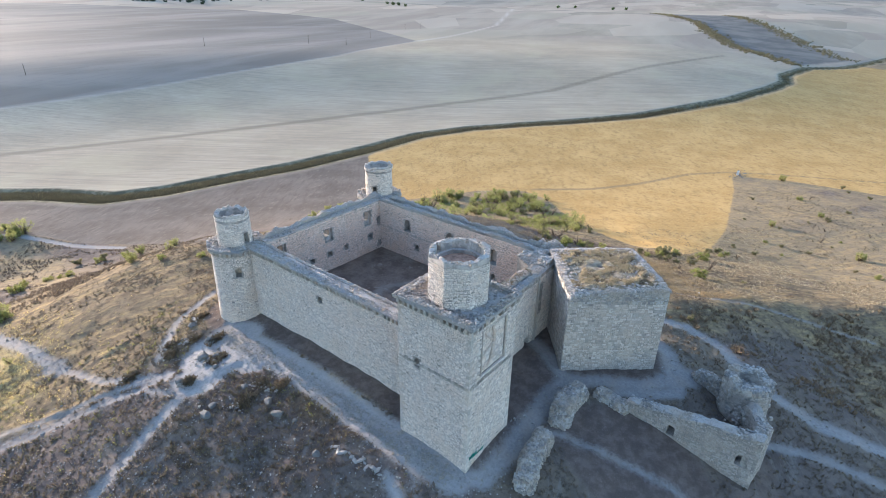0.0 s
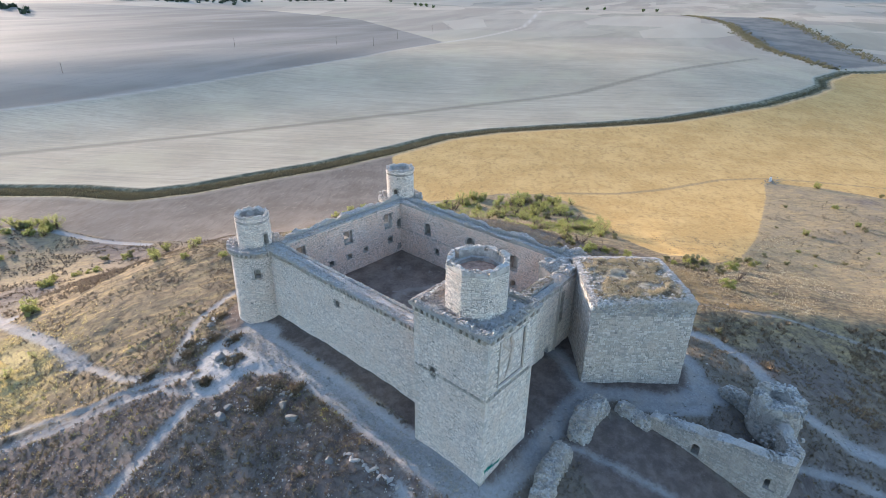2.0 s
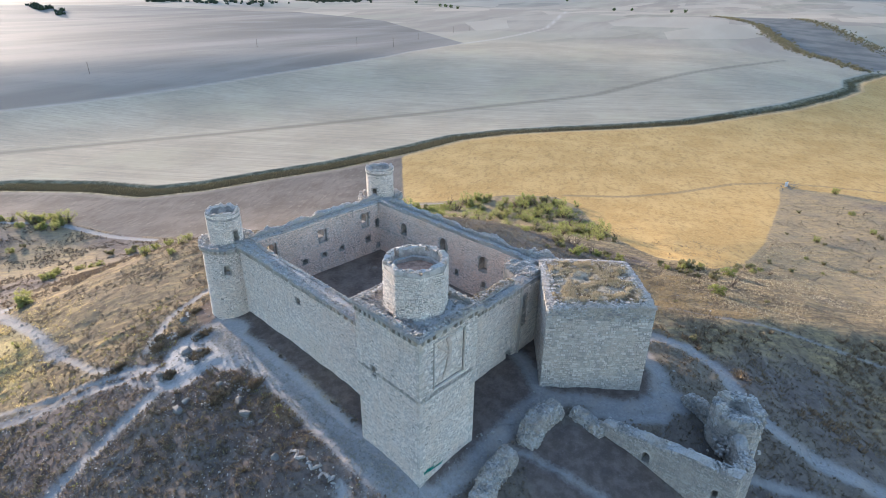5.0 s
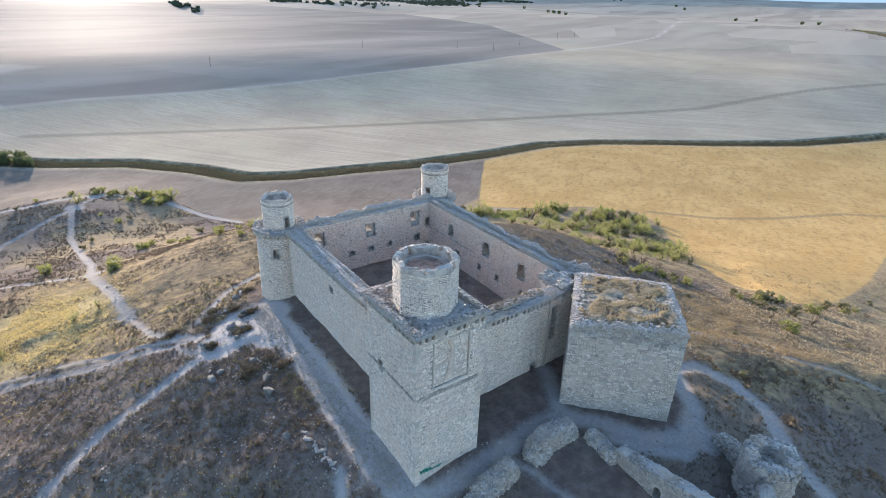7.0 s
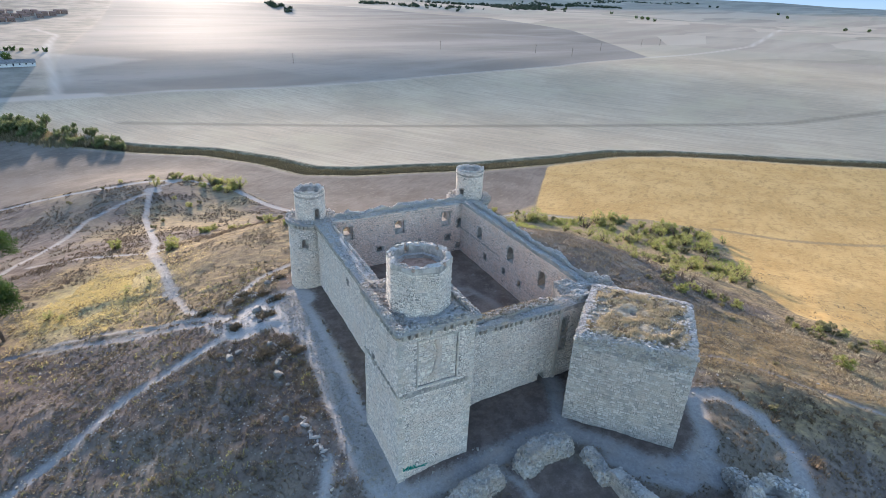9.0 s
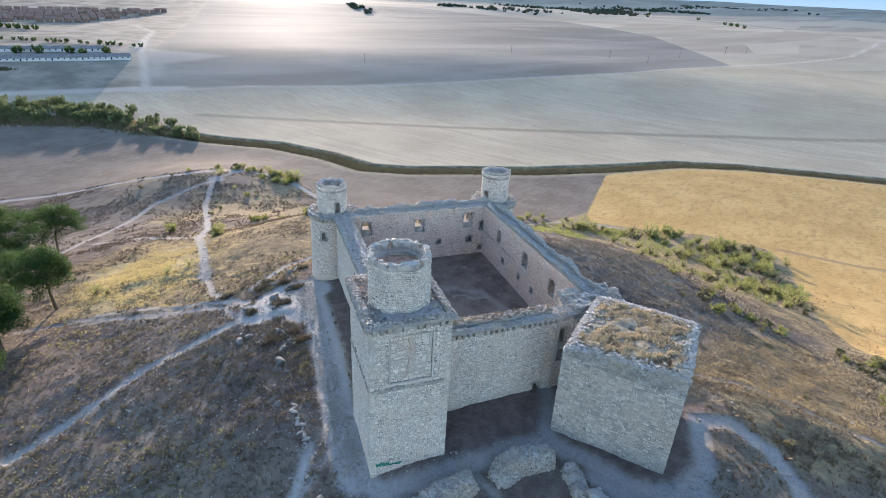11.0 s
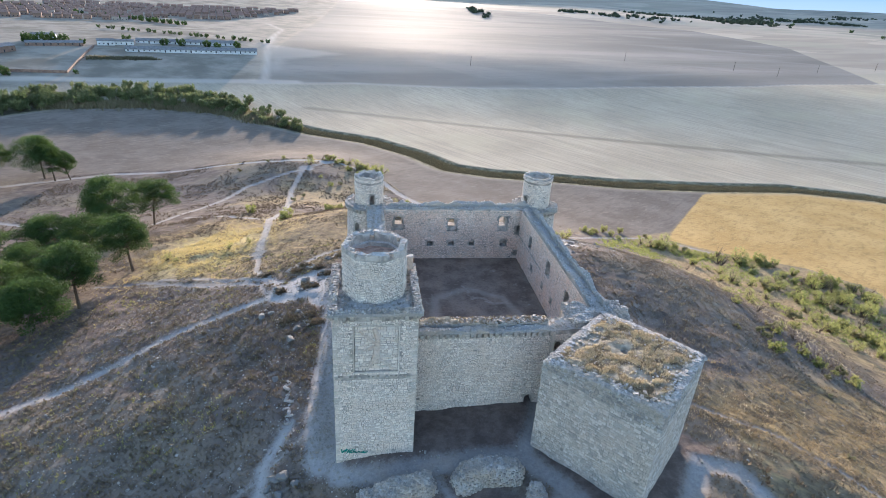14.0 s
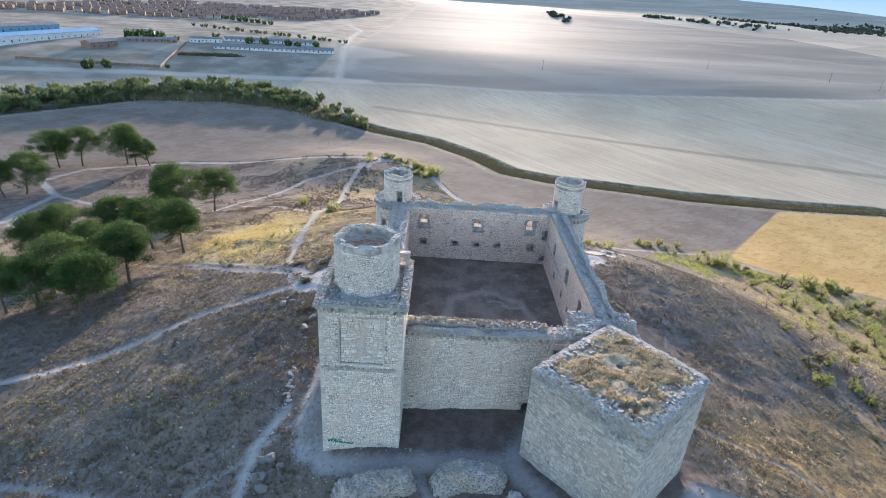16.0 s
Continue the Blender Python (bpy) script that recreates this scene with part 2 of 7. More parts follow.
# ---- materials ----
class Nodes:
    """A short way to write a node material."""

    def __init__(self, name, rough=0.9):
        self.mat = bpy.data.materials.new(name)
        self.mat.use_nodes = True
        self.t = self.mat.node_tree
        self.out = self.t.nodes["Principled BSDF"]
        self.out.inputs["Roughness"].default_value = rough
        self.out.inputs["Specular IOR Level"].default_value = 0.15
        self.pos = self.t.nodes.new("ShaderNodeNewGeometry").outputs["Position"]

    def put(self, sock, v):
        if isinstance(v, bpy.types.NodeSocket):
            self.t.links.new(v, sock)
        elif isinstance(v, tuple) and len(v) == 3 and sock.type == "RGBA":
            sock.default_value = (*v, 1)
        else:
            sock.default_value = v

    def noise(self, scale, detail=4, rough=0.6, stretch=None, turn=0.0, distort=0.0):
        n = self.t.nodes.new("ShaderNodeTexNoise")
        n.inputs["Scale"].default_value, n.inputs["Detail"].default_value = scale, detail
        n.inputs["Roughness"].default_value, n.inputs["Distortion"].default_value = rough, distort
        p = self.pos
        if stretch:
            # turned first, so that the long way of the grain lies along that bearing
            for kind, v in (("Rotation", (0, 0, radians(-turn))), ("Scale", stretch)):
                m = self.t.nodes.new("ShaderNodeMapping")
                m.inputs[kind].default_value = v
                self.t.links.new(p, m.inputs["Vector"])
                p = m.outputs[0]
        self.t.links.new(p, n.inputs["Vector"])
        return n.outputs[0]

    def voronoi(self, scale, feature="F1", stretch=(1, 1, 1), turn=0.0, out="Distance"):
        n = self.t.nodes.new("ShaderNodeTexVoronoi")
        n.feature = feature
        n.inputs["Scale"].default_value = scale
        m = self.t.nodes.new("ShaderNodeMapping")
        m.inputs["Scale"].default_value, m.inputs["Rotation"].default_value = stretch, (0, 0, radians(turn))
        self.t.links.new(self.pos, m.inputs["Vector"])
        self.t.links.new(m.outputs[0], n.inputs["Vector"])
        return n.outputs[out]

    def wave(self, scale, turn, distort=2.0):
        n = self.t.nodes.new("ShaderNodeTexWave")
        n.inputs["Scale"].default_value, n.inputs["Distortion"].default_value = scale, distort
        n.inputs["Detail"].default_value, n.inputs["Detail Scale"].default_value = 2, 0.6
        m = self.t.nodes.new("ShaderNodeMapping")
        m.inputs["Rotation"].default_value = (0, 0, radians(turn))
        self.t.links.new(self.pos, m.inputs["Vector"])
        self.t.links.new(m.outputs[0], n.inputs["Vector"])
        return n.outputs["Fac"]

    def attr(self, name):
        n = self.t.nodes.new("ShaderNodeAttribute")
        n.attribute_name = name
        return n.outputs["Fac"]

    def math(self, op, a, b=0.0):
        n = self.t.nodes.new("ShaderNodeMath")
        n.operation = op
        self.put(n.inputs[0], a)
        self.put(n.inputs[1], b)
        return n.outputs[0]

    def span(self, v, a, b, lo=0.0, hi=1.0):
        n = self.t.nodes.new("ShaderNodeMapRange")
        n.interpolation_type = "SMOOTHSTEP"
        for k, q in zip(("Value", "From Min", "From Max", "To Min", "To Max"), (v, a, b, lo, hi)):
            self.put(n.inputs[k], q)
        return n.outputs[0]

    def mix(self, f, a, b, kind="MIX"):
        n = self.t.nodes.new("ShaderNodeMix")
        n.data_type, n.blend_type = "RGBA", kind
        self.put(n.inputs[0], f)
        self.put(n.inputs[6], a)
        self.put(n.inputs[7], b)
        return n.outputs[2]

    def bump(self, h, strength, dist):
        n = self.t.nodes.new("ShaderNodeBump")
        n.inputs["Strength"].default_value, n.inputs["Distance"].default_value = strength, dist
        self.t.links.new(h, n.inputs["Height"])
        self.t.links.new(n.outputs[0], self.out.inputs["Normal"])

    def random(self, island=True):
        if island:
            return self.t.nodes.new("ShaderNodeNewGeometry").outputs["Random Per Island"]
        return self.t.nodes.new("ShaderNodeObjectInfo").outputs["Random"]

    def height(self):
        n = self.t.nodes.new("ShaderNodeSeparateXYZ")
        self.t.links.new(self.pos, n.inputs[0])
        return n.outputs[2]

    def done(self, colour):
        self.put(self.out.inputs["Base Color"], colour)
        return self.mat


def stone_material(name, light, dark, tan, island=True, lichen=0.35, tint=(0.24, 0.235, 0.22)):
    n = Nodes(name, 0.92)
    rnd = n.random(island)
    c = n.mix(n.span(rnd, 0.0, 1.0), dark, light)
    c = n.mix(n.span(n.math("FRACT", n.math("MULTIPLY", rnd, 7.31)), 0.55, 1.0, 0, 0.7), c, tan)
    c = n.mix(n.span(n.noise(0.3, 5, 0.65), 0.42, 0.66, 0, 0.75), c, tan)
    streak = n.noise(0.5, 5, 0.7, (1.6, 1.6, 0.22))
    c = n.mix(n.span(streak, 0.52, 0.78, 0, lichen), c, tint)
    fine = n.noise(4.0, 6, 0.75)
    c = n.mix(n.span(fine, 0.36, 0.54, 0.42, 0.0), c, tint)
    c = n.mix(n.span(n.noise(2.6, 3, 0.6), 0.62, 0.72, 0.0, 0.28), c, tuple(v * 0.5 for v in tint))
    n.bump(n.noise(4.5, 6, 0.75), 1.0, 0.16)
    return n.done(c)


def plain_material(name, colour, rough=0.85, spread=0.25, scale=2.0, metal=0.0):
    n = Nodes(name, rough)
    n.out.inputs["Metallic"].default_value = metal
    low = tuple(v * (1 - spread) for v in colour)
    n.bump(n.noise(scale * 4, 3), 0.3, 0.02)
    return n.done(n.mix(n.span(n.noise(scale, 4), 0.3, 0.7), low, colour))


def leaf_material(name, a, b, c, through=0.4):
    n = Nodes(name, 0.75)
    r = n.random()
    col = n.mix(n.span(r, 0, 1), a, b)
    col = n.mix(n.span(n.math("FRACT", n.math("MULTIPLY", r, 5.7)), 0.7, 1.0, 0, 0.8), col, c)
    col = n.mix(n.span(n.random(False), 0, 1, 0, 0.35), col, c)
    lit = n.t.nodes.new("ShaderNodeBsdfTranslucent")
    n.put(lit.inputs["Color"], col)
    both = n.t.nodes.new("ShaderNodeMixShader")
    both.inputs[0].default_value = through
    n.t.links.new(n.out.outputs[0], both.inputs[1])
    n.t.links.new(lit.outputs[0], both.inputs[2])
    n.t.links.new(both.outputs[0], n.t.nodes["Material Output"].inputs["Surface"])
    return n.done(col)


def mortar_material():
    """Weathered joints, in places smeared flush with pale lime."""
    n = Nodes("lime_mortar", 0.95)
    c = n.mix(n.span(n.noise(0.55, 5, 0.65), 0.40, 0.60), (0.25, 0.222, 0.188), (0.50, 0.435, 0.365))
    c = n.mix(n.span(n.noise(4.0, 5, 0.7), 0.4, 0.7, 0.3, 0), c, (0.20, 0.18, 0.155))
    n.bump(n.noise(5.0, 5, 0.7), 0.8, 0.06)
    return n.done(c)


STONE = stone_material("limestone_masonry", (0.80, 0.70, 0.585), (0.51, 0.445, 0.375), (0.66, 0.53, 0.41), tint=(0.31, 0.282, 0.255))
GREYSTONE = stone_material("grey_tower_masonry", (0.63, 0.555, 0.465), (0.36, 0.318, 0.27), (0.51, 0.415, 0.325), tint=(0.235, 0.216, 0.195))
OUTWORK = stone_material("grey_rubble_masonry", (0.50, 0.445, 0.38), (0.29, 0.262, 0.228), (0.42, 0.345, 0.27), lichen=0.5, tint=(0.22, 0.205, 0.19))
# courtyard faces: bounced sunlight put into a pinker stone colour
BOUNCE_STONE = stone_material("bounce_lit_masonry", (0.76, 0.61, 0.49), (0.53, 0.415, 0.33), (0.68, 0.47, 0.34), tint=(0.37, 0.295, 0.24))
MORTAR = mortar_material()
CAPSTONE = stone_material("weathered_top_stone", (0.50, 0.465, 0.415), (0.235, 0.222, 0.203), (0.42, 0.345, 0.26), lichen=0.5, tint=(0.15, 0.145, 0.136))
RELIEF = stone_material("worn_tan_stone", (0.58, 0.49, 0.40), (0.48, 0.41, 0.335), (0.56, 0.42, 0.31), island=False, lichen=0.4)
RUBBLE = stone_material("rubble_stone", (0.42, 0.375, 0.32), (0.25, 0.23, 0.205), (0.36, 0.29, 0.22), lichen=0.5, tint=(0.17, 0.165, 0.155))
TRIM = stone_material("dressed_stone", (0.64, 0.56, 0.465), (0.42, 0.375, 0.315), (0.52, 0.415, 0.315), island=False, lichen=0.45)
CORBEL = stone_material("dark_corbel_stone", (0.48, 0.43, 0.36), (0.32, 0.29, 0.245), (0.42, 0.345, 0.26), island=False, lichen=0.5, tint=(0.18, 0.175, 0.16))
PEBBLE = stone_material("pale_loose_stone", (0.36, 0.335, 0.30), (0.22, 0.208, 0.19), (0.30, 0.26, 0.2), lichen=0.3, tint=(0.2, 0.19, 0.18))
BOULDER = stone_material("grey_boulder", (0.185, 0.176, 0.162), (0.115, 0.11, 0.104), (0.16, 0.142, 0.115), lichen=0.6, tint=(0.14, 0.14, 0.13))
TOPSOIL = plain_material("dry_turf", (0.33, 0.27, 0.185), 0.95, 0.55, 1.4)
BRICK_FLOOR = plain_material("reddish_rubble_fill", (0.46, 0.29, 0.20), 0.95, 0.5, 1.6)
DARK_WOOD = plain_material("dark_timber", (0.07, 0.055, 0.04), 0.8)
PINE_LEAF = leaf_material("pine_needles", (0.030, 0.053, 0.014), (0.054, 0.088, 0.022), (0.080, 0.120, 0.030), 0.45)
BUSH_LEAF = leaf_material("bush_leaves", (0.15, 0.168, 0.046), (0.265, 0.275, 0.080), (0.35, 0.32, 0.135), 0.58)
RIVER_LEAF = leaf_material("riverside_leaves", (0.075, 0.098, 0.036), (0.145, 0.165, 0.060), (0.235, 0.225, 0.105))
DRY_LEAF = leaf_material("dry_scrub", (0.102, 0.076, 0.058), (0.162, 0.122, 0.088), (0.222, 0.172, 0.098), 0.2)
THYME = leaf_material("thyme_tussock", (0.105, 0.082, 0.058), (0.150, 0.118, 0.080), (0.205, 0.168, 0.085), 0.2)
RUSSET = leaf_material("russet_tussock", (0.125, 0.084, 0.056), (0.180, 0.120, 0.076), (0.245, 0.175, 0.088), 0.2)
GREY_SCRUB = leaf_material("grey_scrub", (0.125, 0.106, 0.086), (0.185, 0.156, 0.122), (0.22, 0.185, 0.13), 0.2)
LIME_TUFT = leaf_material("yellow_green_tuft", (0.20, 0.19, 0.062), (0.29, 0.26, 0.085), (0.33, 0.27, 0.11), 0.35)
STRAW = leaf_material("dry_grass", (0.175, 0.138, 0.088), (0.27, 0.215, 0.135), (0.135, 0.108, 0.078), 0.2)
PALE_STRAW = leaf_material("pale_straw", (0.37, 0.295, 0.175), (0.54, 0.45, 0.29), (0.23, 0.185, 0.125))
REED = leaf_material("canal_weeds", (0.07, 0.064, 0.040), (0.125, 0.112, 0.066), (0.22, 0.19, 0.105))
BARK = plain_material("bark", (0.13, 0.095, 0.065), 0.95, 0.4, 3.0)


def ground_material():
    n = Nodes("land", 0.95)
    n.out.inputs["Specular IOR Level"].default_value = 0.006
    n.out.inputs["Roughness"].default_value = 0.9
    big, mid, fine = n.noise(0.03, 4), n.noise(0.25, 5), n.noise(2.2, 5, 0.7)
    grit = n.noise(9.0, 3, 0.7)
    wob = n.math("MULTIPLY", n.math("SUBTRACT", n.noise(0.8, 4), 0.5), 2.4)
    wob_big = n.math("MULTIPLY", n.math("SUBTRACT", n.noise(0.06, 4), 0.5), 14.0)
    # hillside: dry grass, earth, darker scrub
    hill = n.mix(n.span(mid, 0.35, 0.65), (0.107, 0.085, 0.073), (0.166, 0.133, 0.108))
    hill = n.mix(n.span(big, 0.44, 0.68, 0, 0.6), hill, (0.195, 0.160, 0.108))
    straw = n.mix(n.span(n.noise(0.55, 6, 0.7), 0.36, 0.64), (0.126, 0.093, 0.057), (0.236, 0.176, 0.100))
    rills = n.noise(0.45, 5, 0.7, (0.12, 1, 1), 27)
    hill = n.mix(n.span(rills, 0.54, 0.68, 0, 0.65), hill, (0.205, 0.180, 0.153))
    straw = n.mix(n.span(n.attr("reach"), 105, 165, 0, 0.6), straw, (0.34, 0.255, 0.145))
    straw = n.mix(n.span(n.noise(0.5, 5, 0.7, (0.25, 1.2, 1), -35), 0.46, 0.64, 0, 0.7), straw, (0.40, 0.285, 0.128))
    hill = n.mix(n.span(n.math("ADD", n.attr("straw"), n.math("MULTIPLY", wob, 0.16)), 0.0, 0.5, 0, 0.85), hill, straw)
    hill = n.mix(n.span(fine, 0.50, 0.70, 0, 0.55), hill, (0.075, 0.061, 0.048))
    hill = n.mix(n.span(n.noise(0.35, 5, 0.75, (0.3, 1.0, 1), 58), 0.52, 0.66, 0, 0.5), hill, (0.085, 0.070, 0.058))
    hill = n.mix(n.span(n.noise(0.9, 4, 0.6), 0.56, 0.70, 0, 0.6), hill, (0.062, 0.052, 0.038))
    hill = n.mix(n.span(grit, 0.62, 0.74, 0, 0.5), hill, (0.36, 0.32, 0.27))
    # sunlit patch of the western shoulder, put into the ground as yellow
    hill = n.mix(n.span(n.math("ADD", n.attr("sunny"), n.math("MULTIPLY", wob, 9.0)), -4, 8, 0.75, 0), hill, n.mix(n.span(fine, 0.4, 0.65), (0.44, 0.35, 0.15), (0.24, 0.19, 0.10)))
    # ploughed and mown fields of the plain
    rows = n.wave(0.42, 32, 2.5)
    stubble = n.mix(n.span(n.noise(0.05, 4, 0.6), 0.35, 0.65), (0.138, 0.113, 0.089), (0.180, 0.148, 0.118))
    stubble = n.mix(n.span(n.noise(0.5, 5, 0.7, (0.22, 1, 1), 40), 0.46, 0.66, 0, 0.5), stubble, (0.115, 0.090, 0.068))
    stubble = n.mix(n.span(n.noise(0.6, 5, 0.75, (0.35, 1, 1), 25), 0.53, 0.68, 0, 0.5), stubble, (0.255, 0.215, 0.170))
    stubble = n.mix(n.span(fine, 0.45, 0.72, 0, 0.4), stubble, (0.11, 0.086, 0.066))
    col = n.mix(n.span(n.math("ADD", n.attr("plain"), wob), -1.5, 1.5, 1, 0), hill, stubble)
    gold = n.mix(n.span(n.noise(0.045, 5, 0.65), 0.35, 0.68), (0.37, 0.235, 0.089), (0.455, 0.302, 0.122))
    gold = n.mix(n.span(n.noise(0.32, 6, 0.75, (0.45, 1, 1), 34), 0.47, 0.66, 0, 0.65), gold, (0.235, 0.160, 0.07))
    gold = n.mix(n.span(n.noise(1.1, 5, 0.75), 0.50, 0.66, 0, 0.5), gold, (0.53, 0.355, 0.15))
    gold = n.mix(n.span(n.noise(0.8, 5, 0.75, (0.35, 1, 1), -25), 0.53, 0.64, 0, 0.55), gold, (0.23, 0.15, 0.066))
    gold = n.mix(n.span(n.attr("stripe"), 0.4, 2.6, 0.75, 0), gold, (0.19, 0.145, 0.09))
    gold = n.mix(n.math("MULTIPLY", n.span(rows, 0.6, 1.0), 0.14), gold, (0.28, 0.175, 0.065))
    col = n.mix(n.span(n.math("ADD", n.attr("orange"), wob), -0.6, 0.6, 1, 0), col, gold)
    # beyond the canal
    pale = n.mix(n.span(n.noise(0.012, 5, 0.6), 0.35, 0.66), (0.330, 0.270, 0.186), (0.415, 0.340, 0.236))
    streaks = n.noise(0.42, 4, 0.65, (0.02, 1.0, 1), -54.5)
    pale = n.mix(n.span(streaks, 0.44, 0.62, 0, 0.42), pale, (0.26, 0.208, 0.15))
    pale = n.mix(n.span(n.noise(0.5, 5, 0.7, (0.4, 1, 1), -30), 0.52, 0.70, 0, 0.4), pale, (0.46, 0.385, 0.29))
    pale = n.mix(n.span(n.noise(1.3, 3, 0.6, (0.02, 1.0, 1), -54.5), 0.47, 0.62, 0, 0.4), pale, (0.22, 0.185, 0.13))
    pale = n.mix(n.span(n.noise(0.02, 3, 0.5), 0.52, 0.7, 0, 0.35), pale, (0.40, 0.345, 0.22))
    # shadow of a low bank, painted as a dark line on the field
    pale = n.mix(n.span(n.attr("stripe"), 0.5, 7.0, 0.62, 0), pale, (0.17, 0.142, 0.10))
    patch = n.voronoi(0.0042, "F1", (1, 2.2, 1), 24, "Color")
    sep = n.t.nodes.new("ShaderNodeSeparateColor")
    n.t.links.new(patch, sep.inputs[0])
    far = n.mix(n.span(sep.outputs[0], 0.2, 0.8), (0.275, 0.226, 0.170), (0.36, 0.298, 0.222))
    far = n.mix(n.span(sep.outputs[1], 0.7, 0.8, 0, 0.35), far, (0.21, 0.20, 0.135))
    far = n.mix(n.span(n.noise(0.01, 4, 0.6, (0.3, 1.4, 1), 20), 0.4, 0.7, 0, 0.5), far, (0.40, 0.34, 0.25))
    pale = n.mix(n.span(n.attr("reach"), 720, 900), pale, far)
    col = n.mix(n.span(n.math("ADD", n.attr("beyond"), wob), -0.8, 0.8, 1, 0), col, pale)
    dark = n.mix(n.span(n.noise(0.004, 4, 0.5, (0.5, 2.2, 1), 12), 0.36, 0.66), (0.172, 0.150, 0.122), (0.240, 0.208, 0.168))
    dark = n.mix(n.span(n.noise(0.008, 4, 0.5, (0.3, 2.2, 1), 8), 0.5, 0.8, 0, 0.6), dark, (0.30, 0.265, 0.22))
    dark = n.mix(n.span(n.noise(0.012, 4, 0.55, (0.35, 1, 1), -20, 0.6), 0.48, 0.70, 0, 0.45), dark, (0.29, 0.255, 0.208))
    dark = n.mix(n.span(n.noise(0.2, 4, 0.7, (0.25, 1, 1), 12), 0.52, 0.66, 0, 0.2), dark, (0.14, 0.122, 0.10))
    col = n.mix(n.span(n.math("ADD", n.attr("dark"), wob), -3, 3, 1, 0), col, dark)
    yards = n.mix(n.span(n.noise(0.03, 5, 0.6), 0.35, 0.65), (0.170, 0.145, 0.110), (0.285, 0.242, 0.185))
    col = n.mix(n.span(n.math("ADD", n.attr("village"), wob_big), -14, 14, 1, 0), col, yards)
    col = n.mix(n.span(n.math("ADD", n.attr("river"), wob_big), -6, 6, 1, 0), col, n.mix(n.span(n.noise(0.02, 4), 0.35, 0.65), (0.135, 0.123, 0.105), (0.20, 0.18, 0.15)))
    col = n.mix(n.span(n.math("ADD", n.attr("dust"), wob_big), -12, 4, 0.5, 0), col, (0.40, 0.35, 0.28))
    # banks of the ditch and field tracks
    bank = n.mix(n.span(mid, 0.4, 0.62), (0.115, 0.100, 0.062), (0.225, 0.192, 0.122))
    bank = n.mix(n.span(n.math("ADD", n.attr("canal"), wob), 1.5, 4.5, 0.75, 0), bank, (0.066, 0.062, 0.040))
    col = n.mix(n.span(n.math("ADD", n.attr("canal"), n.math("MULTIPLY", wob, 1.8)), 6.2, 9.5, 1, 0), col, bank)
    col = n.mix(n.span(n.math("ADD", n.math("ABSOLUTE", n.math("SUBTRACT", n.attr("canal"), 9.0)), wob), 0.3, 3.0, 0.18, 0), col, (0.40, 0.34, 0.26))
    track = n.math("ADD", n.attr("track"), n.math("MULTIPLY", wob, 0.5))
    col = n.mix(n.span(track, 0.8, 8.0, 0.6, 0), col, (0.46, 0.39, 0.31))
    # courtyard and trodden ground
    court = n.mix(n.span(mid, 0.35, 0.65), (0.145, 0.106, 0.080), (0.240, 0.178, 0.135))
    court = n.mix(n.span(n.noise(0.22, 4, 0.5, None, 0, 1.5), 0.62, 0.70, 0, 0.35), court, (0.40, 0.34, 0.285))
    court = n.mix(n.span(fine, 0.45, 0.7, 0, 0.55), court, (0.115, 0.080, 0.062))
    court = n.mix(n.span(n.noise(1.2, 5, 0.7), 0.54, 0.70, 0, 0.6), court, (0.28, 0.215, 0.155))
    court = n.mix(n.span(n.math("ADD", n.attr("ring"), n.math("MULTIPLY", wob, 0.6)), 0.2, 1.3, 0.5, 0), court, (0.31, 0.262, 0.215))
    col = n.mix(n.span(n.attr("court"), -0.2, 0.2, 1, 0), col, court)
    earth = n.mix(n.span(n.noise(0.7, 5, 0.65), 0.36, 0.66), (0.095, 0.073, 0.061), (0.155, 0.120, 0.098))
    earth = n.mix(n.span(grit, 0.58, 0.74, 0, 0.45), earth, (0.28, 0.245, 0.205))
    col = n.mix(n.math("MULTIPLY", n.span(n.math("ADD", n.attr("foot"), n.math("MULTIPLY", wob, 0.5)), 2.2, 3.6, 0.9, 0), n.span(n.attr("court"), 0.0, 0.3)), col, earth)
    trod = n.mix(n.span(fine, 0.35, 0.7), (0.235, 0.220, 0.204), (0.325, 0.304, 0.280))
    trod = n.mix(n.span(mid, 0.45, 0.7, 0, 0.5), trod, (0.31, 0.255, 0.20))
    trod = n.mix(n.span(grit, 0.6, 0.75, 0, 0.5), trod, (0.45, 0.405, 0.35))
    chalk = n.mix(n.span(fine, 0.3, 0.7), (0.30, 0.282, 0.26), (0.40, 0.378, 0.348))
    chalk = n.mix(n.span(grit, 0.58, 0.74, 0, 0.6), chalk, (0.50, 0.47, 0.43))
    trod = n.mix(n.math("MULTIPLY", n.attr("chalk"), 0.85), trod, chalk)
    edge = n.math("ADD", n.attr("path"), n.math("ADD", n.math("MULTIPLY", wob, 0.45), n.math("MULTIPLY", n.math("SUBTRACT", fine, 0.5), 2.4)))
    col = n.mix(n.span(edge, -0.7, 0.9, 0.9, 0), col, trod)
    n.bump(n.math("ADD", n.math("MULTIPLY", fine, 0.7), n.math("MULTIPLY", grit, 0.3)), 0.7, 0.25)
    return n.done(col)


LAND = ground_material()


# ---- building helpers ----
def origin_of(ob):
    v = Vector((0, 0, 0))
    while ob:
        v += ob.location
        ob = ob.parent
    return v


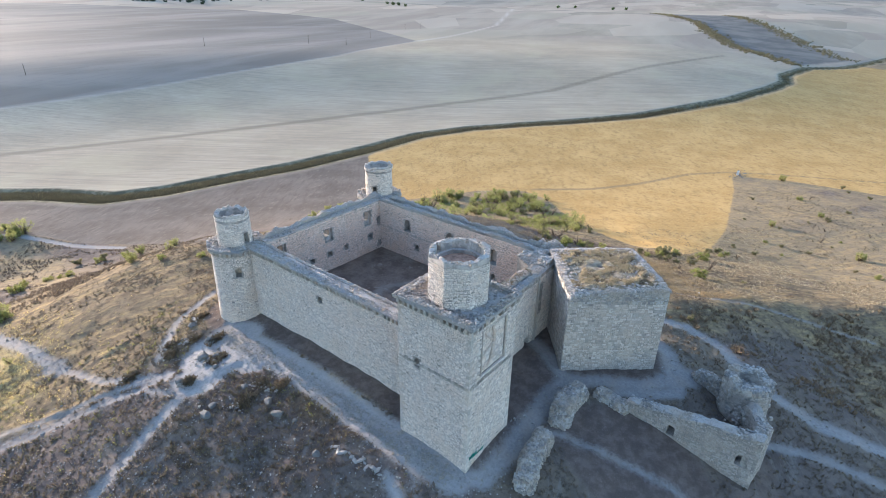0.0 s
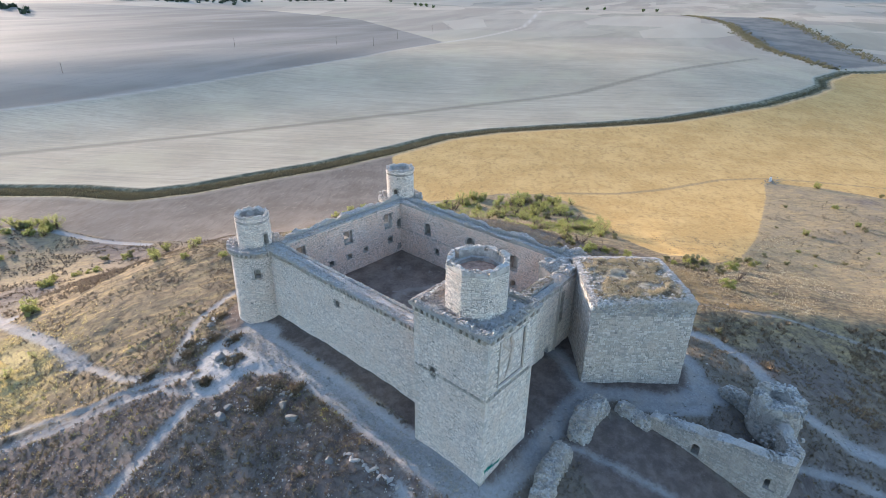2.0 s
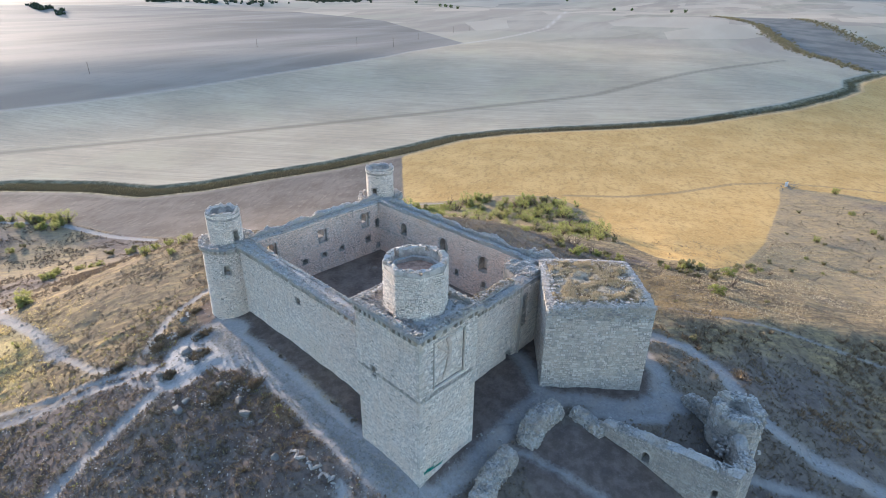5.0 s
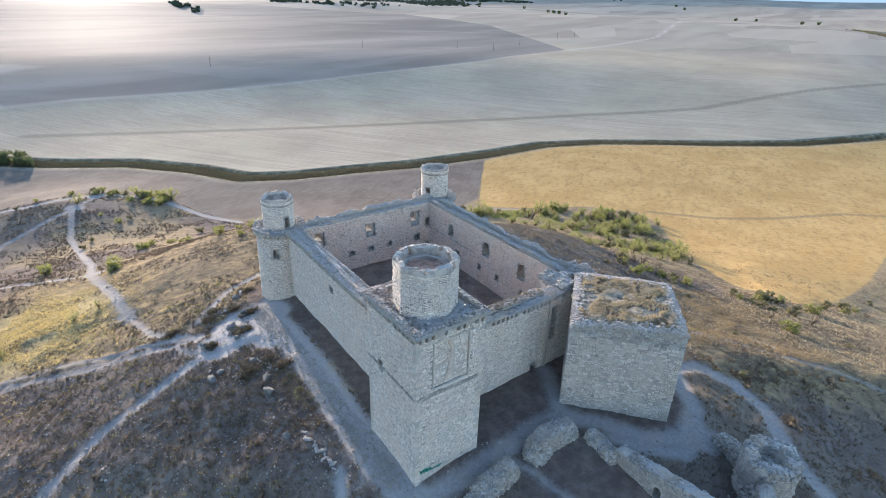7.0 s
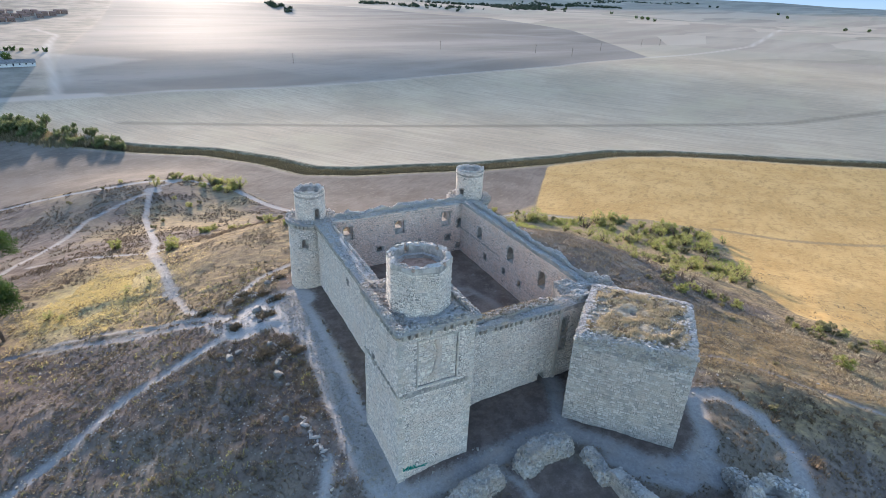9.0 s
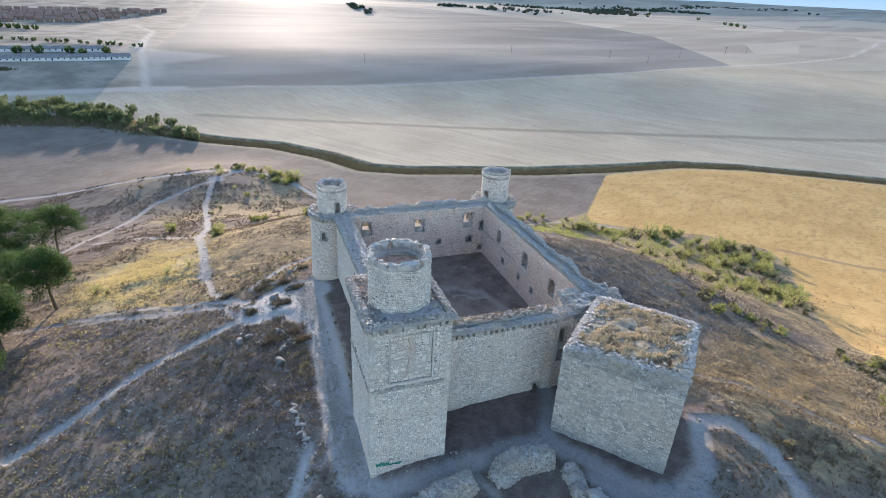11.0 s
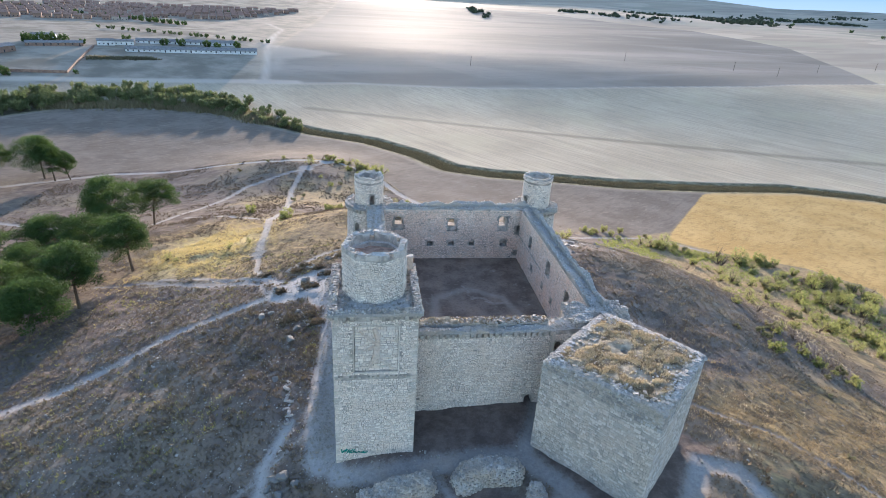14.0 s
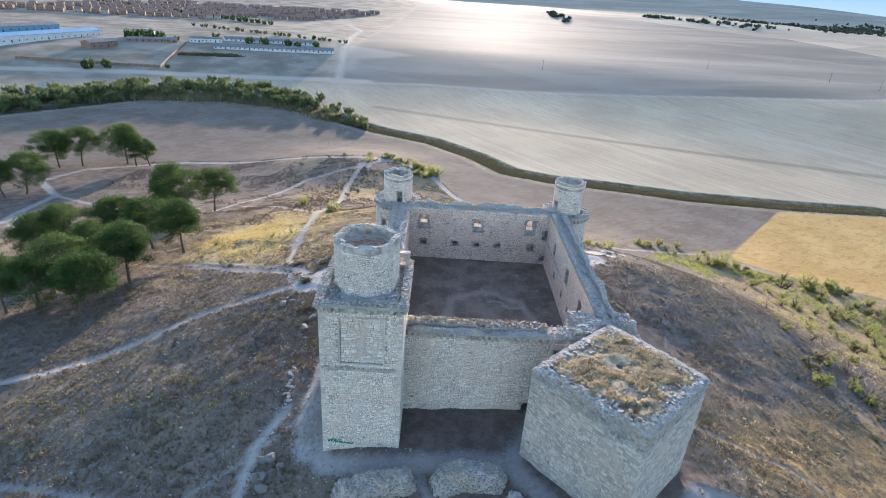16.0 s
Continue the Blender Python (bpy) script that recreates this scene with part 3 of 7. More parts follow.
def part(name, bm, material, parent=None, label="", top=None):
    """Links a bmesh, given in world places, as one mesh under parent; top: a second material for what faces up."""
    me = bpy.data.meshes.new(name)
    if parent:
        bmesh.ops.translate(bm, verts=bm.verts, vec=-origin_of(parent))
    bmesh.ops.recalc_face_normals(bm, faces=bm.faces)
    if top:
        for f in bm.faces:
            f.material_index = int(f.normal.z > 0.5)
    bm.to_mesh(me)
    bm.free()
    me.materials.append(material)
    if top:
        me.materials.append(top)
    ob = new(name, me)
    ob.parent = parent
    return tagged(ob, label)


def sheet(name, verts, faces, material, parent=None, label="", kind="", smooth_shade=False):
    """The same from lists of places and faces, for large joined meshes."""
    me = bpy.data.meshes.new(name)
    v = np.asarray(verts, float)
    if parent:
        v = v - np.array(origin_of(parent))
    me.from_pydata(v.tolist(), [], faces)
    me.update()
    if smooth_shade:
        me.shade_smooth()
    me.materials.append(material)
    ob = new(name, me)
    ob.parent = parent
    return tagged(ob, label, kind=kind)


def thing(name, at, label, category, group="", kind=""):
    ob = new(name)
    ob.location = at
    ob.empty_display_size = 0.3
    return tagged(ob, label, category, group, kind)


def carve(ob, cutters):
    """Cuts the closed shapes in cutters (bmeshes in world places) out of ob's mesh."""
    dg_ob = []
    for bm in cutters:
        me = bpy.data.meshes.new("cut")
        bmesh.ops.translate(bm, verts=bm.verts, vec=-origin_of(ob.parent))
        bmesh.ops.recalc_face_normals(bm, faces=bm.faces)
        bm.to_mesh(me)
        bm.free()
        c = new("cut", me)
        c.parent = ob.parent
        m = ob.modifiers.new("cut", "BOOLEAN")
        m.operation, m.object, m.solver = "DIFFERENCE", c, "EXACT"
        dg_ob.append(c)
    bpy.context.view_layer.update()
    me = bpy.data.meshes.new_from_object(ob.evaluated_get(bpy.context.evaluated_depsgraph_get()))
    ob.modifiers.clear()
    old, ob.data = ob.data, me
    bpy.data.meshes.remove(old)
    for c in dg_ob:
        cm = c.data
        bpy.data.objects.remove(c)
        bpy.data.meshes.remove(cm)


def prism(outline, base, ax_u, ax_v, ax_w, depth):
    """A closed prism: outline points (u, v) in the plane of ax_u, ax_v through base, drawn out along ax_w."""
    bm = bmesh.new()
    base, ax_u, ax_v, ax_w = Vector(base), Vector(ax_u), Vector(ax_v), Vector(ax_w)
    a = [bm.verts.new(base + u * ax_u + v * ax_v) for u, v in outline]
    b = [bm.verts.new(base + u * ax_u + v * ax_v + depth * ax_w) for u, v in outline]
    bm.faces.new(a)
    bm.faces.new(b[::-1])
    for i in range(len(a)):
        j = (i + 1) % len(a)
        bm.faces.new((a[i], b[i], b[j], a[j]))
    return bm


def arch_outline(w, h, arched=True):
    if not arched:
        return [(-w / 2, 0), (w / 2, 0), (w / 2, h), (-w / 2, h)]
    s = h - w / 2
    return [(-w / 2, 0), (w / 2, 0)] + [(w / 2 * math.cos(k * math.pi / 6), s + w / 2 * math.sin(k * math.pi / 6)) for k in range(7)]


def rough_wall(p0, p1, thick, z_low, z_high, wear=0.3, step=0.6, seed=1, steep=1.6, nv=5):
    """A wall from p0 to p1, thick to the left of that way, with a worn, uneven top."""
    p0, p1 = Vector((*p0, 0)), Vector((*p1, 0))
    way = p1 - p0
    length = way.length
    way.normalize()
    side = Vector((-way.y, way.x, 0))
    nu = max(2, int(length / step))
    bm = bmesh.new()
    low, high = [], []
    for i in range(nu + 1):
        a, b = [], []
        u = length * i / nu
        for j in range(nv):
            v = thick * j / (nv - 1)
            p = p0 + way * u + side * v
            top = z_high(u, v) if callable(z_high) else z_high
            bot = z_low(u) if callable(z_low) else z_low
            top += wear * steep * float(fbm(np.array([p.x + seed * 9.0]), np.array([p.y]), 1.7, 2, seed)[0])
            a.append(bm.verts.new((p.x, p.y, bot)))
            b.append(bm.verts.new((p.x, p.y, max(top, bot + 0.15))))
        low.append(a)
        high.append(b)
    for i in range(nu):
        for j in range(nv - 1):
            bm.faces.new((low[i][j], low[i][j + 1], low[i + 1][j + 1], low[i + 1][j]))
            bm.faces.new((high[i][j], high[i + 1][j], high[i + 1][j + 1], high[i][j + 1]))
        bm.faces.new((low[i][0], low[i + 1][0], high[i + 1][0], high[i][0]))
        bm.faces.new((low[i][-1], high[i][-1], high[i + 1][-1], low[i + 1][-1]))
    for rows in (0, nu):
        for j in range(nv - 1):
            bm.faces.new((low[rows][j], high[rows][j], high[rows][j + 1], low[rows][j + 1]))
    return bm


def mound(line, thick, z_top, seed):
    """Places and faces of a slumped bank of rubble, thick to the left of the line, with rounded ends."""
    pts = [Vector((*p, 0)) for p in line]
    cum = [0.0]
    for a, b in zip(pts, pts[1:]):
        cum.append(cum[-1] + (b - a).length)
    total, v, f = cum[-1], [], []
    nu, nv = max(6, int(total / 0.3)), 16
    for i in range(nu + 1):
        s = total * i / nu
        k = min(len(pts) - 2, max(q for q in range(len(cum)) if cum[q] <= s + 1e-6))
        e = (s - cum[k]) / (cum[k + 1] - cum[k])
        way = (pts[k + 1] - pts[k]).normalized()
        side = Vector((-way.y, way.x, 0))
        end = (min(s, total - s) / 1.1 + 0.02)
        end = min(1.0, end) ** 0.5
        c = pts[k].lerp(pts[k + 1], e) + side * thick / 2
        low = gz(c.x, c.y) - 0.7
        high = z_top[k] + (z_top[k + 1] - z_top[k]) * e
        for j in range(nv + 1):
            a = math.pi * j / nv
            cs, sn = math.cos(a), math.sin(a)
            off = (thick / 2 + 0.3) * math.copysign(abs(cs) ** 0.5, cs) * (0.55 + 0.45 * end)
            z = low + (high - low) * max(sn, 0) ** 0.55 * end
            p = c + side * off + Vector((0, 0, z))
            q = noise.noise_vector(Vector((p.x * 0.8 + seed, p.y * 0.8, p.z * 0.8))) * 0.42 + noise.noise_vector(p * 2.3) * 0.14
            p = p + q * min(1.0, max(sn, 0.15) * 2)
            v.append(tuple(p))
    for i in range(nu):
        for j in range(nv):
            k = i * (nv + 1) + j
            f.append((k, k + 1, k + nv + 2, k + nv + 1))
    return v, f


def parapet(parent, p0, p1, thick, z_low, z_high, wear, step, seed, label="broken grey parapet"):
    """A worn parapet with loose stones bedded along its top."""
    part("parapet", rough_wall(p0, p1, thick, z_low, z_high, wear, step, seed), CAPSTONE, parent, label)
    a, b = Vector((*p0, 0)), Vector((*p1, 0))
    way = (b - a).normalized()
    side = Vector((-way.y, way.x, 0))
    st = Stones(seed + 300)
    for k in range(int((b - a).length * thick * 18)):
        p = a + way * st.r.uniform(0, (b - a).length) + side * st.r.uniform(0, thick)
        z = z_high + wear * 1.6 * float(fbm(np.array([p.x + seed * 9.0]), np.array([p.y]), 1.7, 2, seed)[0])
        st.lump(p.x, p.y, z + st.r.uniform(-0.08, 0.04), st.r.uniform(0.12, 0.30), 0.7)
    st.link("parapet_rubble", CAPSTONE, parent)


class Stones:
    """Gathers many small masonry stones into one mesh."""

    def __init__(self, seed):
        self.v, self.f, self.r = [], [], random.Random(seed)

    def stone(self, place, u0, u1, z0, z1, proud):
        r = self.r
        k = len(self.v)
        j = 0.03
        for inset, d in ((0.0, -0.03), (0.028, proud)):
            for u, z in ((u0 + inset, z0 + inset), (u1 - inset, z0 + inset), (u1 - inset, z1 - inset), (u0 + inset, z1 - inset)):
                sway = 0.04 * math.sin(u * 0.7 + z * 0.4) + 0.02 * math.sin(u * 2.1 - z * 1.3)
                self.v.append(place(u + r.uniform(-j, j), z + sway + r.uniform(-j, j), d + (r.uniform(-0.015, 0.02) if d > 0 else 0)))
        self.f += [(k + 4, k + 5, k + 6, k + 7)]
        for a in range(4):
            b = (a + 1) % 4
            self.f.append((k + a, k + b, k + 4 + b, k + 4 + a))

    def lay(self, place, length, z_low, z_high, holes=(), course=0.22, width=0.33, close=False):
        """Courses of stones on a face of that length; holes: (u0, u1, z0, z1) kept free."""
        r = self.r
        z = z_low
        while z < z_high - 0.12:
            h = min(course * r.uniform(0.65, 1.35), z_high - z)
            u = -width * r.random() * 0.5 if close else 0.0
            while u < length - 0.08:
                w = width * r.choice((0.5, 0.65, 0.8, 1.0, 1.25, 1.5)) * r.uniform(0.85, 1.15)
                dz = r.uniform(-0.035, 0.035)
                if u + w > length - 0.2:
                    w = length - u
                a, b, c, d = max(u, 0) + 0.016, u + w - 0.016, z + 0.012 + dz, z + h - 0.012 + dz * 0.5
                if b - a > 0.1 and not any(a < h1 - 0.02 and b > h0 + 0.02 and c < g1 - 0.02 and d > g0 + 0.02 for h0, h1, g0, g1 in holes):
                    if r.random() > 0.014 and d - c > 0.1:
                        self.stone(place, a, b, c, d, r.uniform(0.02, 0.09))
                u += w
            z += h

    def flat(self, p0, p1, z_low, z_high, **kw):
        """On a plane face from p0 to p1, seen from its right-hand side."""
        p0, p1 = Vector((*p0, 0)), Vector((*p1, 0))
        way = p1 - p0
        length = way.length
        way.normalize()
        out = Vector((way.y, -way.x, 0))
        self.lay(lambda u, z, d: (p0.x + way.x * u + out.x * d, p0.y + way.y * u + out.y * d, z), length, z_low, z_high, **kw)

    def drum(self, cx, cy, radius, z_low, z_high, a0=0.0, a1=2 * math.pi, **kw):
        rad = radius if callable(radius) else (lambda z: radius)
        mid = rad((z_low + z_high) / 2)
        self.lay(lambda u, z, d: (cx + (rad(z) + d) * math.cos(a0 + u / mid), cy + (rad(z) + d) * math.sin(a0 + u / mid), z), (a1 - a0) * mid, z_low, z_high, **kw)

    def lump(self, x, y, z, size, flat=0.7):
        """A loose, angular stone."""
        r = self.r
        k = len(self.v)
        a = r.uniform(0, math.pi)
        ca, sa = math.cos(a), math.sin(a)
        sx, sy, sz = size * r.uniform(0.6, 1.2), size * r.uniform(0.5, 0.9), size * flat * r.uniform(0.6, 1.1)
        for dz in (-1, 1):
            for dx, dy in ((-1, -1), (1, -1), (1, 1), (-1, 1)):
                q = r.uniform(0.6, 1.0) if dz > 0 else r.uniform(0.85, 1.1)
                px, py = dx * sx * 0.5 * q, dy * sy * 0.5 * q
                self.v.append((x + ca * px - sa * py, y + sa * px + ca * py, z + dz * sz * 0.5 * r.uniform(0.8, 1.1)))
        for f in ((0, 3, 2, 1), (4, 5, 6, 7), (0, 1, 5, 4), (1, 2, 6, 5), (2, 3, 7, 6), (3, 0, 4, 7)):
            self.f.append(tuple(k + i for i in f))

    def crust(self, v, f, each, lo, hi, flat=0.8):
        """Stones half sunk in a surface, about that many on each square metre."""
        r = self.r
        for q in f:
            a, b, c, d = (Vector(v[k]) for k in q)
            want = each * ((b - a).cross(d - a).length + (b - c).cross(d - c).length) / 2
            while r.random() < want:
                want -= 1
                p = a.lerp(b, r.random()).lerp(d.lerp(c, r.random()), r.random())
                self.lump(p.x, p.y, p.z, r.uniform(lo, hi), flat)

    def scatter(self, count, where, lo, hi):
        for _ in range(count):
            x, y, z = where(self.r)
            self.lump(x, y, z, self.r.uniform(lo, hi))

    def link(self, name, material, parent=None, label=""):
        return sheet(name, self.v, self.f, material, parent, label, kind="stuff")


def faceted(a, turn, sides):
    w = 2 * math.pi / sides
    return math.cos(w / 2) / math.cos((a - turn) % w - w / 2)


def lathe(cx, cy, profile, count, turn=0.0, wear=None, seed=3, sides=0):
    """A closed body turned about an upright axis; profile: (radius, z) from the inner bottom round to the outer bottom."""
    bm = bmesh.new()
    rings = []
    for r, z in profile:
        ring = []
        for k in range(count):
            a = turn + 2 * math.pi * k / count
            f = faceted(a, turn, sides) if sides else 1.0
            dz = 0.0
            if wear and z > wear[0]:
                dz = wear[1] * float(fbm(np.array([a * 3 + seed]), np.array([r * 0.3]), 0.8, 2, seed)[0])
            ring.append(bm.verts.new((cx + f * r * math.cos(a), cy + f * r * math.sin(a), z + dz)))
        rings.append(ring)
    for a, b in zip(rings, rings[1:]):
        for k in range(count):
            j = (k + 1) % count
            bm.faces.new((a[k], a[j], b[j], b[k]))
    bm.faces.new(rings[0])
    bm.faces.new(rings[-1][::-1])
    return bm


def corbel_mesh(w, h, d):
    """A stepped, rounded bracket stone, its back in the plane x = 0, drawn towards +x."""
    out = [(0, 0), (d * 0.5, h * 0.06), (d * 0.68, h * 0.3), (d * 0.95, h * 0.42), (d, h * 0.6), (d, h), (0, h)]
    bm = prism(out, (0, -w / 2, 0), (1, 0, 0), (0, 0, 1), (0, 1, 0), w)
    bmesh.ops.recalc_face_normals(bm, faces=bm.faces)
    me = bpy.data.meshes.new("corbel")
    bm.to_mesh(me)
    bm.free()
    me.materials.append(CORBEL)
    return me


CORBEL_BIG, CORBEL_SMALL = corbel_mesh(0.38, 0.85, 0.58), corbel_mesh(0.28, 0.32, 0.22)


def corbels(parent, me, p0, p1, z, pitch, gaps=0.0, seed=1):
    """A row of corbels on the face from p0 to p1, seen from its right-hand side."""
    r = random.Random(seed)
    p0, p1 = Vector((*p0, z)), Vector((*p1, z))
    way = p1 - p0
    count = int(way.length / pitch)
    face = math.atan2(-way.x, way.y)
    base = origin_of(parent)
    for k in range(count):
        if r.random() < gaps:
            continue
        ob = new("corbel", me)
        ob.parent = parent
        ob.location = p0 + way * ((k + 0.5) / count) - base + Vector((0, 0, r.uniform(-0.03, 0.03)))
        ob.rotation_euler = (0, 0, face + r.uniform(-0.06, 0.06))


def corbel_ring(parent, me, cx, cy, radius, z, count, a0=0.0, a1=2 * math.pi):
    base = origin_of(parent)
    for k in range(count):
        a = a0 + (a1 - a0) * (k + 0.5) / count
        ob = new("corbel", me)
        ob.parent = parent
        ob.location = Vector((cx + radius * math.cos(a), cy + radius * math.sin(a), z)) - base
        ob.rotation_euler = (0, 0, a)


# ---- ground: one sheet to the horizon ----
def build_ground():
    fine = np.linspace(radians(-70), radians(195), 620)
    coarse = np.linspace(radians(195), radians(290), 110)[1:-1]
    ang = np.concatenate([fine, coarse])
    rad = [1.0]
    while rad[-1] < 4700:
        rad.append(rad[-1] + (0.5 if rad[-1] < 72 else 0.0125 * (rad[-1] - 72) + 0.5))
    rad = np.array(rad)
    R, A = np.meshgrid(rad, ang, indexing="ij")
    X, Y = 18 + R * np.cos(A), 20 + R * np.sin(A)
    x, y = X.ravel(), Y.ravel()
    z = ground_height(x, y)
    canal = np.minimum(line_distance(x, y, CANAL), line_distance(x, y, CANAL_END))
    belt = line_distance(x, y, BELT)
    ditch = np.maximum(np.minimum(canal, belt) - 2.2 * (1 - smooth(150, 330, x)), 0)
    z = z - 1.5 * (1 - smooth(0.8, 6.0, ditch)) + 0.2 * smooth(4.5, 6.5, ditch) * (1 - smooth(6.5, 12, ditch))
    path = np.full(x.shape, 1e3)
    near = np.hypot(x - 18, y - 20) < 420
    for half, pts in PATHS:
        path[near] = np.minimum(path[near], line_distance(x[near], y[near], pts) - half)
    for bx, by, br in BARE:
        path[near] = np.minimum(path[near], np.hypot(x[near] - bx, y[near] - by) - br)
    court = np.maximum(np.abs(x - 20.9) - 14.4, np.abs(y - 28.8) - 20.4)
    path = np.where(court < 0, 50, path)
    z = z - 0.16 * (1 - smooth(-0.5, 0.6, path))
    bank = line_distance(x, y, DARK[:6])
    z = z + 0.15 * (1 - smooth(1.0, 12, bank))
    track = np.minimum(np.minimum(bank + 2.0, line_distance(x, y, ROAD) - 1.5), np.minimum(line_distance(x, y, DUSTY) + 1.0, line_distance(x, y, TRACK)))
    # straw also carries painted sun on crest and shoulder, painted shade on the eastern flank
    attrs = dict(path=path, foot=wall_foot(x, y), canal=ditch, straw=0.22 + 0.6 * smooth(50, 58, x) * (1 - smooth(112, 130, x)) * np.exp(-((y + 4 + 0.5 * (x - 56)) / 10) ** 2) + 0.9 * fbm(x, y, 22, 3, 61) + 0.42 * smooth(46, 90, x) - 0.85 * smooth(10, 26, y) * smooth(38, 46, x) * (1 - smooth(100, 130, x)) - 0.75 * (1 - smooth(-20, 30, x + 0.35 * y)) - 0.5 * (1 - smooth(-22, -8, y)) * (1 - smooth(45, 60, x)) + 0.65 * smooth(46, 62, y) * (1 - smooth(0, 12, x)) * (1 - smooth(110, 140, y)),
                 chalk=(1 - smooth(0, 9, x - 0.02 * y)) * smooth(-10, 0, y) * smooth(-26, -10, x) * (1 - smooth(54, 62, y)) + smooth(40, 46, x) * smooth(50, 57, y) * (1 - smooth(95, 110, y)), court=court, ring=line_distance(x, y, RING), track=track, stripe=np.minimum(line_distance(x, y, BANK_SHADOW), line_distance(x, y, HEADLAND)),
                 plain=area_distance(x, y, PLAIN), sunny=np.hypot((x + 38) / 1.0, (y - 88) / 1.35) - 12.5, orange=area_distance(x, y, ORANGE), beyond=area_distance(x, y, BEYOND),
                 dark=area_distance(x, y, DARK), village=area_distance(x, y, VILLAGE), river=area_distance(x, y, RIVER),
                 dust=area_distance(x, y, DUST), reach=np.hypot(x - 18, y - 20))
    nr, na = len(rad), len(ang)
    i, j = np.meshgrid(np.arange(nr - 1), np.arange(na), indexing="ij")
    k = (j + 1) % na
    quads = np.stack([i * na + j, (i + 1) * na + j, (i + 1) * na + k, i * na + k], -1).reshape(-1, 4)
    me = bpy.data.meshes.new("ground")
    hub = len(x)
    verts = np.vstack([np.stack([x, y, z], 1), [[18, 20, gz(18, 20)]]])
    tris = np.stack([np.full(na, hub), np.arange(na), (np.arange(na) + 1) % na], 1)
    me.vertices.add(len(verts))
    me.vertices.foreach_set("co", verts.astype(np.float32).ravel())
    loops = np.concatenate([quads.ravel(), tris.ravel()])
    starts = np.concatenate([np.arange(len(quads)) * 4, len(quads) * 4 + np.arange(na) * 3])
    me.loops.add(len(loops))
    me.loops.foreach_set("vertex_index", loops.astype(np.int32))
    me.polygons.add(len(starts))
    me.polygons.foreach_set("loop_start", starts.astype(np.int32))
    me.update(calc_edges=True)
    me.validate()
    me.shade_smooth()
    for name, v in attrs.items():
        a = me.attributes.new(name, "FLOAT", "POINT")
        a.data.foreach_set("value", np.append(np.clip(v, -5000, 5000), v[0]).astype(np.float32))
    me.materials.append(LAND)
    return tagged(new("ground", me), "dry castle hill above ploughed and golden stubble fields", "ground", kind="structure")


ground = build_ground()


# ---- the castle ----
WALL_TOP = 13.7


def cutter(x, y, z, w, h, way, depth, arched=True):
    """An opening whose sill's middle is at (x, y, z) in a face; way: the direction into the wall."""
    way = Vector((*way, 0)).normalized()
    return prism(arch_outline(w, h, arched), Vector((x, y, z)) - way * 0.3, (-way.y, way.x, 0), (0, 0, 1), way, depth + 0.3)


def top_rubble(st, count, x0, x1, y0, y1, z, lo=0.2, hi=0.6):
    st.scatter(count, lambda r: (r.uniform(x0, x1), r.uniform(y0, y1), z + r.uniform(-0.08, 0.12)), lo, hi)


def blade(v, f, r, x, y, z, h, count):
    """A tuft of a few leaning blades."""
    for _ in range(count):
        a, lean, w = r.uniform(0, 6.283), r.uniform(0.1, 0.7) * h, 0.16 * h + 0.02
        ca, sa = math.cos(a), math.sin(a)
        k = len(v)
        ox, oy = r.uniform(-0.12, 0.12), r.uniform(-0.12, 0.12)
        v += [(x + ox - sa * w, y + oy + ca * w, z - 0.06), (x + ox + sa * w, y + oy - ca * w, z - 0.06), (x + ox + ca * lean, y + oy + sa * lean, z + h * r.uniform(0.7, 1.1))]
        f.append((k, k + 1, k + 2))


